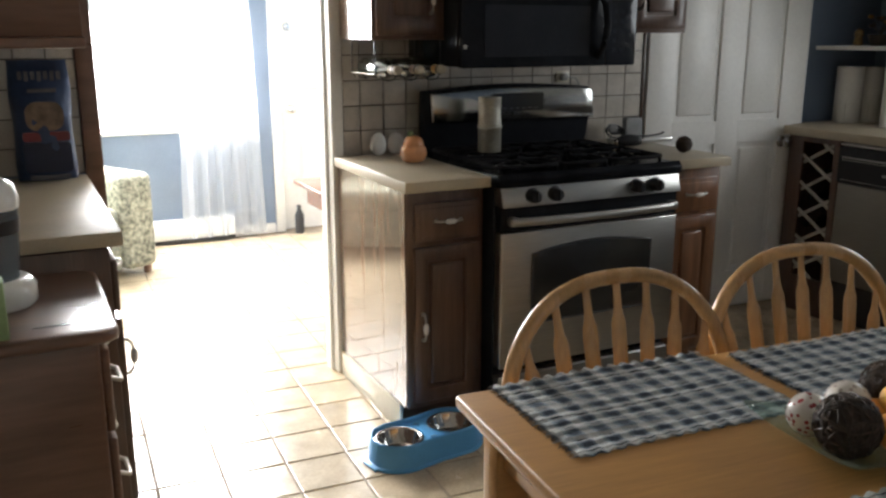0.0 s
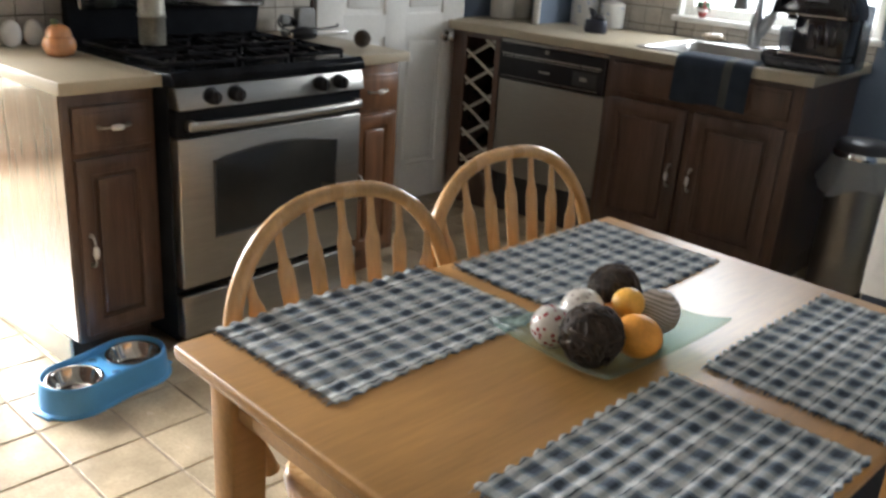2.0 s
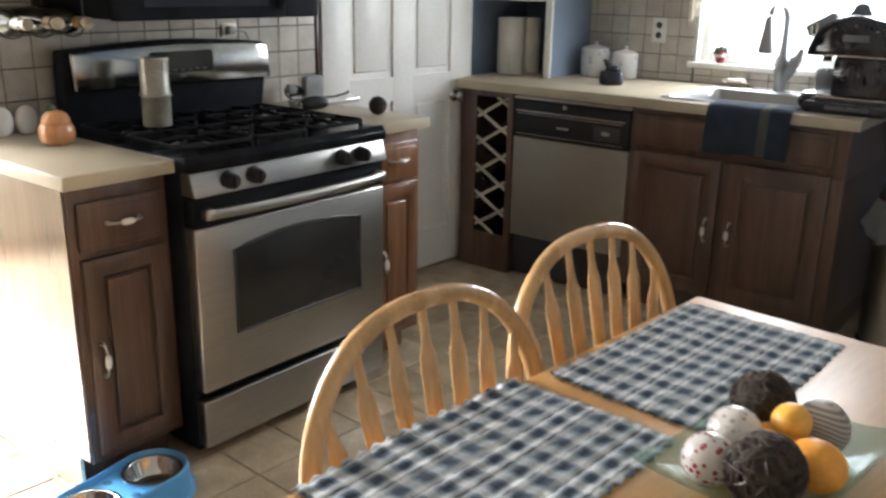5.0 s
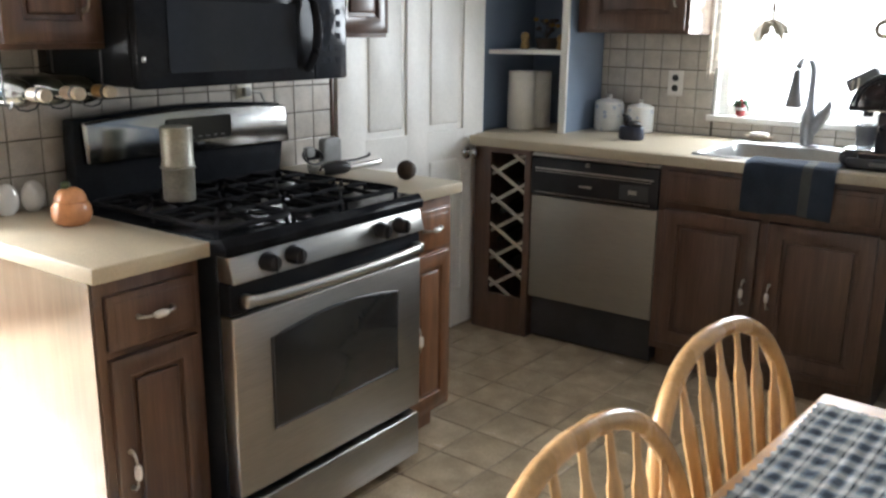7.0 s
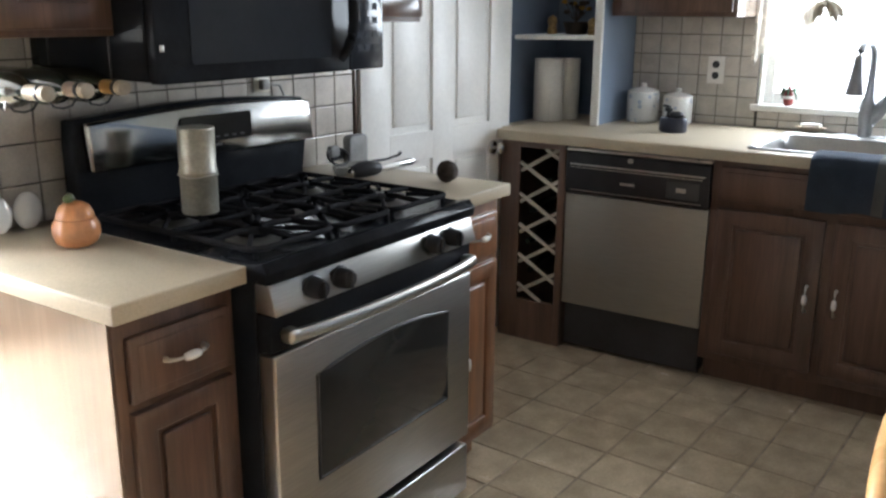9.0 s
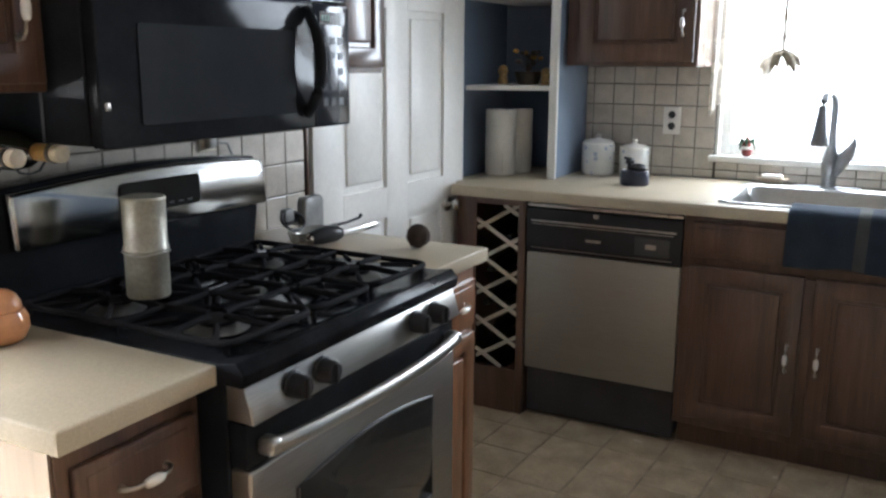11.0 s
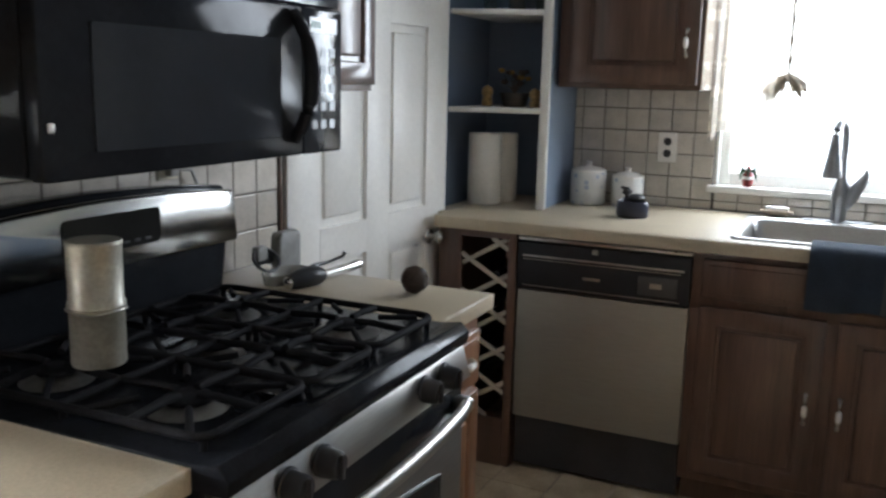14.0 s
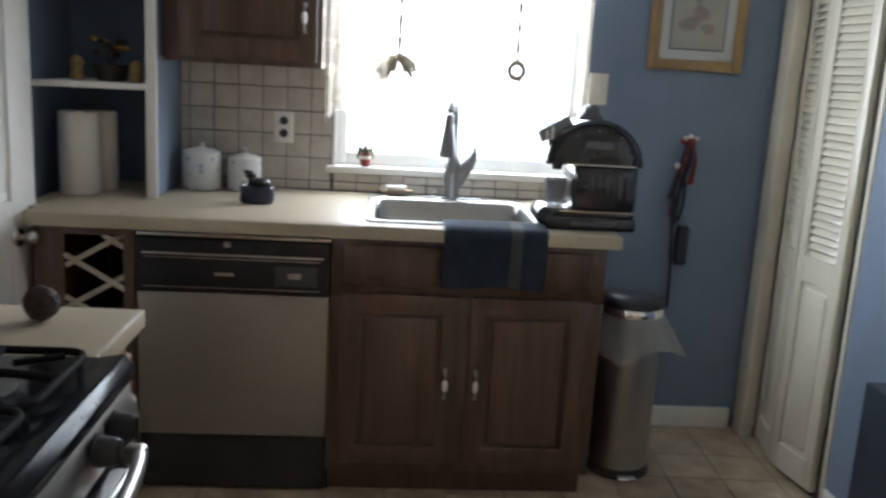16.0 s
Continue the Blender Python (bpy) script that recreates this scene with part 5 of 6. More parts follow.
# ---- closet corner ----
ORIGIN = SINK_SIDE
structure("trim_closet", join(box(4.105, 4.205, 0.596, 0.648, 0, 2.06, 0.004), box(3.505, 3.53, 0.56, 0.604, 0, 2.06, 0.003)), cream_paint, "cream painted closet casing")


def bifold():
    d = thing("door_3", (3.83, 0.60, 0), "cream bifold closet door with louvers, slightly folded", "", kind="structure")
    for (xa, ya), (xb, yb) in (((4.10, 0.575), (3.845, 0.632)), ((3.838, 0.632), (3.585, 0.595))):
        w = math.hypot(xb - xa, yb - ya)
        ang = math.atan2(yb - ya, xb - xa)
        m = Matrix.Translation((xa, ya, 0)) @ Matrix.Rotation(ang, 4, "Z")
        def put(name, bm, mat, parent):
            bm.transform(m)
            return part(name, bm, mat, parent)
        st = 0.045
        pnl = put("leaf", join(box(0, st, -0.014, 0.014, 0.02, 2.03, 0.002), box(w - st, w, -0.014, 0.014, 0.02, 2.03, 0.002), box(st, w - st, -0.014, 0.014, 0.02, 0.12), box(st, w - st, -0.014, 0.014, 0.75, 0.84), box(st, w - st, -0.014, 0.014, 1.93, 2.03),
              box(st, w - st, -0.007, 0.007, 0.12, 0.75)), cream_paint, d)
        put("field", box(st + 0.02, w - st - 0.02, -0.012, 0.012, 0.14, 0.73, 0.008), cream_paint, pnl)
        z = 0.855
        while z < 1.915:
            s = box(st - 0.003, w - st + 0.003, -0.016, 0.016, -0.003, 0.003, 0.001)
            s.transform(Matrix.Translation((0, 0, z)) @ Matrix.Rotation(radians(60), 4, "X"))
            put("louver", s, cream_paint, pnl)
            z += 0.028
    part("knob", lathe([(0.0001, 0.03), (0.013, 0.028), (0.015, 0.020), (0.008, 0.010), (0.010, 0.0)], (3.80, 0.640, 0.80), 16, "y"), pewter, d)


bifold()


def white_hutch():
    h = thing("cabinet_hutch", (2.5, 0.69, 0), "white panelled cabinet standing on a dark blue chest", "cabinet")
    part("chest", box(2.165, 3.08, 0.606, 0.775, 0.0, 0.622, 0.004), material("dark_chest_paint", (0.035, 0.045, 0.065), 0.5, 0, 0.15, 8, 0.05, 80, 0.1, 60), h, "dark blue chest")
    part("upper", box(2.165, 2.62, 0.606, 0.780, 0.6225, 1.50, 0.004), white_paint, h, "white painted upper cabinet")
    raised_panel("side_panel", h, white_paint, 0.612, 0.774, 0.66, 1.46, 2.1645, "x", -1, 0.035, 0.010)


white_hutch()


# ---- dresser and counter by the doorway ----
ORIGIN = HERE


def dresser():
    d = thing("dresser", (-0.17, 2.02, 0), "dark brown wooden dresser with worn polished top", "dresser")
    part("body", box(X0 + 0.004, 0.078, 1.79, 2.262, 0.06, 0.805, 0.006), wood_dark, d)
    part("plinth", box(X0 + 0.01, 0.06, 1.80, 2.25, 0.0, 0.06, 0.003), wood_dark, d)
    part("top", prism(rounded(X0 + 0.002, 0.118, 1.760, 2.275, 0.045), 0.026, "xy", 0.8055, 0.009), wood_dark, d, "polished brown top with rounded corners")
    for z0, z1 in ((0.60, 0.78), (0.36, 0.585), (0.10, 0.345)):
        f = part("drawer_front", box(0.0785, 0.097, 1.81, 2.245, z0, z1, 0.005), wood_dark, d)
        for y in (1.90, 2.155):
            pl = tube([(0.098, y - 0.04, (z0 + z1) / 2 + 0.01), (0.118, y - 0.036, (z0 + z1) / 2), (0.122, y, (z0 + z1) / 2 - 0.012), (0.118, y + 0.036, (z0 + z1) / 2), (0.098, y + 0.04, (z0 + z1) / 2 + 0.01)], 0.005, 8)
            part("handle", join(pl, box(0.0972, 0.0995, y - 0.045, y + 0.045, (z0 + z1) / 2 - 0.012, (z0 + z1) / 2 + 0.022, 0.001)), pewter, f, "pale metal bail handle")


dresser()


def west_cabinet():
    c = thing("base_cabinet", (-0.15, 2.79, 0), "dark wooden base cabinet by the doorway", "cabinet")
    part("body", box(X0 + 0.004, 0.155, 2.29, YN - 0.002, 0.10, 0.874, 0.002), wood_cab, c)
    part("plinth", box(X0 + 0.004, 0.09, 2.30, YN - 0.002, 0, 0.0995), wood_cab, c)
    for a, b in ((2.30, 2.78), (2.80, 3.28)):
        f = part("drawer_front", box(0.1555, 0.173, a, b, 0.705, 0.838, 0.005), wood_cab, c)
        pull(f, (0.173, (a + b) / 2, 0.775), "x", 1, False)
        dd = raised_panel("door", c, wood_cab, a, b, 0.125, 0.685, 0.173, "x", 1, 0.05, 0.017)
        pull(dd, (0.173, a + 0.06, 0.56), "x", 1, True)


west_cabinet()
slab_top("countertop", X0 + 0.002, 0.190, 2.283, YN - 0.034, 0.915, "cream laminate countertop by the doorway")
c = thing("wall_cabinet", (-0.3, 2.8, 1.42), "dark stained wooden wall cabinet over the counter", "cabinet")
part("body", box(X0 + 0.002, 0.14, 2.25, YN - 0.034, 1.385, 2.15, 0.003), wood_dark, c)
part("bottom_rail", box(X0 + 0.002, 0.145, 2.245, YN - 0.034, 1.36, 1.3845, 0.004), wood_dark, c)


def chip_bag():
    b = thing("snack_bag", (0.07, 3.215, 0.915), "shiny blue and red snack bag standing on the counter", "snack bag")
    foil_b = material("foil_blue", (0.03, 0.055, 0.125), 0.3, 0.2, 0.25, 9, 0.05, 80, 0.3, 30)
    foil_r = material("foil_red", (0.14, 0.025, 0.03), 0.3, 0.2, 0.25, 9, 0.05, 80, 0.3, 30)
    foil_t = material("foil_tan", (0.17, 0.11, 0.07), 0.35, 0.0, 0.3, 25, 0.1, 80, 0.3, 30)
    foil_w = material("foil_pale", (0.11, 0.11, 0.125), 0.4, 0, 0.2, 20)
    n = 14
    rows = []
    bm = bmesh.new()
    for j in range(15):
        v = j / 14
        z = 0.916 + v * 0.39
        puff = 0.055 * math.sin(math.pi * min(1, 0.12 + v * 0.95)) ** 0.6 + 0.004
        row = []
        for i in range(28):
            a = 2 * math.pi * i / 28
            x = 0.068 + 0.092 * math.copysign(abs(math.cos(a)) ** 0.7, math.cos(a)) * (1 + 0.03 * math.sin(v * 11))
            y = 3.215 + puff * math.sin(a) + 0.006 * math.sin(v * 17 + x * 60)
            row.append(bm.verts.new((x, y, z)))
        rows.append(row)
    for a, c2 in zip(rows, rows[1:]):
        for i in range(28):
            bm.faces.new((a[i], a[(i + 1) % 28], c2[(i + 1) % 28], c2[i]))
    bm.faces.new(rows[0][::-1])
    bm.faces.new(rows[-1])
    bmesh.ops.recalc_face_normals(bm, faces=bm.faces)
    part("pouch", bm, foil_b, b)
    part("navy_band", prism(rounded(0.0, 0.145, 0.945, 1.045, 0.015), 0.006, "xz", 3.157), material("foil_navy", (0.014, 0.018, 0.045), 0.3, 0.2, 0.2, 9, 0.05, 80, 0.3, 30), b, "dark blue lower band")
    part("red_band", prism(rounded(0.002, 0.143, 1.048, 1.078, 0.008), 0.006, "xz", 3.1565), foil_r, b, "red printed band")
    part("picture", prism(rounded(0.015, 0.13, 1.082, 1.175, 0.035), 0.005, "xz", 3.155), foil_t, b, "printed picture of chips")
    part("foot_strip", prism(rounded(0.012, 0.135, 0.922, 0.936, 0.003), 0.005, "xz", 3.165), foil_w, b, "pale strip along the bottom")
    for i in range(7):
        part("letter_bar", box(0.006 + i * 0.019, 0.018 + i * 0.019, 3.157, 3.163, 1.246 - (0.005 if i % 2 else 0), 1.272), foil_w, b, "pale lettering bar")
    part("subtitle_bar", box(0.03, 0.115, 3.157, 3.161, 1.205, 1.217, 0.001), foil_w, b, "pale lettering bar")


chip_bag()


def jar_mixer():
    b = thing("blender", (-0.098, 2.045, 0.832), "white electric blender with clear jar on the dresser", "blender")
    part("base", lathe([(0.075, 0.0), (0.082, 0.01), (0.082, 0.045), (0.070, 0.058), (0.0001, 0.058)], (-0.098, 2.045, 0.832), 28), ceramic_white, b)
    part("jar", lathe([(0.050, 0.0), (0.056, 0.05), (0.062, 0.15), (0.059, 0.15), (0.052, 0.05), (0.046, 0.004), (0.0001, 0.003)], (-0.098, 2.045, 0.8905), 28), thin_glass("blender_jar", (0.7, 0.75, 0.78), (0.3, 0.32, 0.34), 0.35), b, "clear plastic jar")
    part("lid", lathe([(0.064, 0.0), (0.066, 0.02), (0.058, 0.05), (0.03, 0.068), (0.0001, 0.07)], (-0.098, 2.045, 1.041), 28), ceramic_white, b, "domed white lid")
    part("label_band", lathe([(0.0605, 0), (0.0625, 0.03), (0.0615, 0.03), (0.0595, 0.0)], (-0.098, 2.045, 0.99), 28), black_plastic, b)


jar_mixer()
solid("carton", box(-0.155, -0.077, 1.79, 1.845, 0.832, 0.945, 0.003), material("green_card", (0.30, 0.42, 0.20), 0.6, 0, 0.1, 10), "pale green cardboard carton on the dresser", "box")


# ---- small things on the stove side ----
def metal_canisters():
    c = thing("canister", (1.613, 2.955, 0.948), "two stacked pale metal canisters on the stove", "canister")
    m = material("tin", (0.36, 0.345, 0.29), 0.45, 0.5, 0.15, 14, 0.08, 120, 0.15, 60)
    z = 0.9465
    part("lower_tin", lathe([(0.042, 0.0), (0.044, 0.004), (0.044, 0.088), (0.046, 0.091), (0.046, 0.097), (0.0001, 0.098)], (1.613, 2.955, z), 28), m, c)
    part("upper_tin", lathe([(0.046, 0.0), (0.046, 0.006), (0.0435, 0.009), (0.0435, 0.100), (0.045, 0.104), (0.043, 0.108), (0.0001, 0.107)], (1.613, 2.955, z + 0.0985), 28), m, c)
    part("wire_clasp", tube([(1.613 + 0.047 * math.cos(a), 2.955 + 0.047 * math.sin(a), z + 0.093 + 0.002 * math.sin(3 * a)) for a in [2 * math.pi * i / 28 for i in range(28)]], 0.0018, 6, True), pewter, c, "thin wire ring")


metal_canisters()


def pumpkin_jar():
    x, y, z = 1.326, 3.030, 0.915
    j = thing("pumpkin_jar", (x, y, z), "small glazed orange pumpkin jar with lid", "jar")
    bm = lathe([(0.032, 0.0), (0.044, 0.008), (0.051, 0.028), (0.050, 0.048), (0.043, 0.062), (0.0001, 0.062)], (0, 0, 0), 40)
    for v in bm.verts:
        a = math.atan2(v.co.y, v.co.x)
        k = 1 + 0.015 * math.cos(a * 9)
        v.co.x, v.co.y = v.co.x * k + x, v.co.y * k + y
        v.co.z += z
    part("pot", bm, ceramic_orange, j)
    lid = lathe([(0.040, 0.0), (0.041, 0.004), (0.039, 0.014), (0.031, 0.028), (0.018, 0.036), (0.0001, 0.039)], (0, 0, 0), 40)
    for v in lid.verts:
        a = math.atan2(v.co.y, v.co.x)
        k = 1 + 0.015 * math.cos(a * 9)
        v.co.x, v.co.y, v.co.z = v.co.x * k + x, v.co.y * k + y, v.co.z + z + 0.0625
    part("lid", lid, ceramic_orange, j)
    part("stem", tube([(x, y, z + 0.100), (x - 0.004, y, z + 0.112), (x - 0.010, y + 0.002, z + 0.116)], [0.006, 0.005, 0.004], 8), material("leaf_glaze", (0.13, 0.12, 0.06), 0.3), j, "green stem")
    part("leaf", ball((x - 0.014, y - 0.006, z + 0.108), 0.013, 14, (1.1, 0.5, 0.8)), material("leaf_glaze_dark", (0.09, 0.12, 0.05), 0.3), j, "green glazed leaf")


pumpkin_jar()


def oval_plaque(x, y):
    bm = ball((x, y + 0.016, 0.915 + 0.042), 0.046, 28, (0.78, 0.34, 1.0))
    for v in bm.verts:
        v.co.z = max(v.co.z, 0.9155)
    return solid("egg_shaker", bm, ceramic_white, "white oval ceramic shaker standing against the tiles", "shaker", "pair of shakers")


oval_plaque(1.278, 3.245)
oval_plaque(1.354, 3.245)


def bottle_rack():
    r = thing("bottle_rack", (1.26, 3.08, 1.25), "black wire bottle rack hung under the wall cabinet", "bottle rack")
    for y in (2.975, 3.20):
        pts = [(1.152, y, 1.364), (1.152, y, 1.245), (1.165, y, 1.228)]
        for k in range(3):
            x = 1.205 + k * 0.086
            pts += [(x - 0.036, y, 1.245), (x - 0.02, y, 1.226), (x, y, 1.222), (x + 0.02, y, 1.226), (x + 0.036, y, 1.245)]
        pts += [(1.412, y, 1.245), (1.412, y, 1.364)]
        part("wire", tube(pts, 0.0025, 6), black_plastic, r)
    part("wire", tube([(1.152, 2.975, 1.245), (1.152, 3.20, 1.245)], 0.0025, 6), pewter, r)
    part("wire", tube([(1.412, 2.975, 1.245), (1.412, 3.20, 1.245)], 0.0025, 6), pewter, r)
    amber = material("amber_foil", (0.36, 0.20, 0.05), 0.35, 0.2)
    cork = material("cork_cream", (0.36, 0.31, 0.23), 0.6)
    prof = [(0.0001, 0.0), (0.034, 0.0), (0.037, 0.006), (0.037, 0.18), (0.030, 0.215), (0.0155, 0.245), (0.014, 0.262), (0.0001, 0.262)]
    for k, (foil, cap) in enumerate(((cork, cork), (material("blush_foil", (0.32, 0.23, 0.17), 0.4), cork), (amber, cork))):
        x = 1.205 + k * 0.086
        b = thing("wine_bottle", (x, 3.16, 1.224), "dark glass bottle with corked foil neck lying in a wire rack", "bottle", "bottles under the cabinet")
        part("glass", lathe(prof, (x, 3.195, 1.263), 24, "y"), amber_glass, b)
        part("foil", lathe([(0.0158, 0), (0.0155, 0.045), (0.0001, 0.045)], (x, 2.955, 1.263), 18, "y"), foil, b, "coloured neck foil")
        part("ring", lathe([(0.0175, 0), (0.0175, 0.008), (0.0001, 0.008)], (x, 2.912, 1.263), 18, "y"), black_plastic, b)
        part("cork", lathe([(0.015, 0), (0.016, 0.004), (0.0155, 0.020), (0.0001, 0.022)], (x, 2.905, 1.263), 18, "y"), cap, b, "cream stopper")


bottle_rack()


def counter_gadgets():
    s = thing("hand_mixer", (2.33, 3.06, 0.915), "black hand mixer with a shiny steel shaft lying on the counter", "mixer")
    part("motor_body", tube([(2.262, 3.075, 0.938), (2.285, 3.068, 0.940), (2.315, 3.060, 0.943), (2.345, 3.052, 0.941), (2.365, 3.050, 0.939)], [0.017, 0.023, 0.0255, 0.0235, 0.017], 18), knob_black, s)
    part("shaft", tube([(2.362, 3.050, 0.937), (2.43, 3.040, 0.939), (2.512, 3.030, 0.943), (2.520, 3.029, 0.9435)], [0.0105, 0.0125, 0.0125, 0.010], 16), shaft_steel, s, "shiny steel shaft")
    part("guard", tube([(2.335, 3.078, 0.950), (2.39, 3.090, 0.952), (2.45, 3.085, 0.952), (2.500, 3.072, 0.960), (2.508, 3.070, 0.968)], [0.008, 0.006, 0.004, 0.004, 0.006], 10), black_plastic, s, "black blade guard")
    part("cap", ball((2.262, 3.076, 0.936), 0.016, 16, (0.8, 1, 1)), chrome, s, "steel end cap")
    k = thing("kitchen_gadget", (2.46, 3.20, 0.915), "grey plastic case leaning near the tiles", "case")
    part("case", prism(rounded(2.405, 2.500, 0.9155, 1.022, 0.018), 0.032, "xz", 3.200, 0.006), material("grey_plastic", (0.24, 0.24, 0.235), 0.5, 0, 0.1, 14), k)
    part("dial", prism(rounded(2.330, 2.372, 0.958, 0.995, 0.008), 0.02, "xz", 3.215, 0.003), material("display_grey", (0.20, 0.20, 0.195), 0.4, 0, 0.1, 20), k, "small grey display")
    part("bracket", box(2.345, 2.41, 3.222, 3.234, 0.945, 0.975, 0.003), black_plastic, k)
    pts = [(2.352 + 0.048 * math.cos(a), 3.205 + 0.02 * math.sin(a), 0.962 + 0.026 * math.sin(a)) for a in [2 * math.pi * i / 18 for i in range(18)]]
    part("cord", tube(pts, 0.0045, 8, True), black_plastic, k, "black cord loop")
    c = thing("plastic_tub", (2.35, 3.14, 0.915), "clear shallow plastic tub on the counter", "tub")
    bm = lathe([(0.0001, 0.002), (0.066, 0.002), (0.076, 0.026), (0.079, 0.027), (0.070, 0.0), (0.0001, 0.0)], (0, 0, 0), 36)
    for v in bm.verts:
        v.co = Vector((v.co.x * 1.0 + 2.345, v.co.y * 0.55 + 3.145, v.co.z + 0.9155))
    part("bowl", bm, thin_glass("clear_tub_plastic", (0.86, 0.86, 0.84), (0.42, 0.41, 0.38), 0.45), c)


ORIGIN = Vector((0.022, -0.034, 0))
counter_gadgets()
ORIGIN = HERE
rattan_ball((2.418, 2.774, 0.915 + 0.0335), 0.033, 21, "rattan_ball", "dark woven rattan ball on the counter")


def wall_plug():
    o = thing("wall_outlet", (2.17, 3.30, 1.18), "white wall outlet with grey plug above the stove", "outlet")
    part("plate", box(2.135, 2.205, 3.2955, 3.3005, 1.175, 1.225, 0.002), cream_paint, o)
    part("plug", box(2.155, 2.185, 3.275, 3.2955, 1.185, 1.215, 0.004), material("plug_grey", (0.35, 0.34, 0.31), 0.5), o)
    part("cord", tube([(2.185, 3.285, 1.20), (2.23, 3.28, 1.195), (2.26, 3.285, 1.15), (2.265, 3.285, 1.05), (2.29, 3.27, 0.96)], 0.0035, 8), material("cord_grey", (0.3, 0.3, 0.28), 0.5), o)


wall_plug()


# ---- small things on the sink side ----
ORIGIN = SINK_SIDE


def paper_roll(x, y, r, h, seed):
    t = thing("paper_towel_roll", (x, y, CZ), "white paper towel roll standing on the counter", "paper towel", "paper towel rolls")
    bm = lathe([(0.018, h), (0.018, h - 0.006), (r * 0.6, h - 0.003), (r - 0.003, h - 0.002), (r, h - 0.006), (r * 1.01, h * 0.5), (r, 0.004), (r - 0.004, 0.0), (0.0001, 0.0)], (0, 0, 0), 40)
    for v in bm.verts:
        a = math.atan2(v.co.y, v.co.x)
        k = 1 + 0.012 * math.sin(a * 3 + seed)
        v.co.x, v.co.y = v.co.x * k + x, v.co.y * k + y
        v.co.z += CZ + 0.0005
    part("roll", bm, paper, t)
    part("loose_edge", box(x - 0.004 - r * 0.9, x + 0.001 - r * 0.9, y - r * 0.55, y - r * 0.50, CZ + 0.001, CZ + h * 0.35), paper, t)


paper_roll(3.885, 3.218, 0.067, 0.282, 1)
paper_roll(4.000, 3.176, 0.052, 0.279, 2)


def jar(x, y, r, h):
    t = thing("storage_jar", (x, y, CZ), "white ceramic storage jar with faint blue pattern", "jar", "white jars")
    m = spotted("blue_pattern_glaze", (0.72, 0.72, 0.70), (0.40, 0.46, 0.56), 26, 0.22)
    part("pot", lathe([(r * 0.92, 0.0), (r, 0.006), (r, h * 0.8), (r * 0.96, h * 0.84), (0.0001, h * 0.84)], (x, y, CZ + 0.0005), 32), m, t)
    part("lid", lathe([(r * 1.0, 0.0), (r * 1.0, 0.008), (r * 0.7, 0.020), (0.016, 0.024), (0.010, 0.030), (0.015, 0.042), (0.0001, 0.046)], (x, y, CZ + h * 0.84 + 0.001), 32), ceramic_white, t, "white lid with knob")


jar(4.115, 2.852, 0.072, 0.155)
jar(4.135, 2.695, 0.064, 0.135)


def soap_caddy():
    x, y = 3.835, 2.605
    t = thing("soap_caddy", (x, y, CZ), "dark navy scrubber caddy with pump bottle", "caddy")
    navy = material("navy_glaze", (0.020, 0.024, 0.045), 0.3, 0, 0.2, 10, 0.05, 90)
    bm = lathe([(0.046, 0.0), (0.052, 0.01), (0.050, 0.055), (0.047, 0.06), (0.043, 0.055), (0.043, 0.02), (0.0001, 0.015)], (0, 0, 0), 28)
    for v in bm.verts:
        v.co = Vector((v.co.x * 0.85 + x, v.co.y * 1.15 + y, v.co.z + CZ + 0.0005))
    part("cup", bm, navy, t)
    part("brush_head", ball((x, y - 0.012, CZ + 0.072), 0.030, 18, (1, 1.1, 0.55)), black_plastic, t)
    part("pump", tube([(x, y + 0.022, CZ + 0.06), (x, y + 0.022, CZ + 0.105), (x - 0.006, y + 0.045, CZ + 0.110)], [0.012, 0.011, 0.006], 10), black_plastic, t)
    part("collar", lathe([(0.018, 0), (0.018, 0.014), (0.0001, 0.014)], (x, y + 0.022, CZ + 0.086), 18), black_plastic, t)


soap_caddy()


def wall_plate(name, y, z, w, h, label, holes):
    o = thing(name, (X1 - 0.012, y, z), label, "outlet" if holes else "switch")
    part("plate", box(X1 - 0.018, X1 - 0.0095 if holes else X1 - 0.001, y - w / 2, y + w / 2, z - h / 2, z + h / 2, 0.003), ceramic_white if holes else cream_paint, o)
    for dz in ((-0.024, 0.024) if holes else ()):
        part("socket", lathe([(0.0001, 0.0025), (0.0145, 0.0025), (0.016, 0.0)], (X1 - 0.0205, y, z + dz), 20, "x"), black_plastic, o, "dark socket face")
    if not holes:
        part("toggle", box(X1 - 0.028, X1 - 0.018, y - 0.005, y + 0.005, z - 0.012, z + 0.012, 0.002), ceramic_white, o)


wall_plate("wall_outlet", 2.560, 1.176, 0.075, 0.120, "white double wall outlet with dark sockets on the tiles", True)
wall_plate("light_switch", 1.352, 1.385, 0.075, 0.120, "cream light switch beside the window", False)


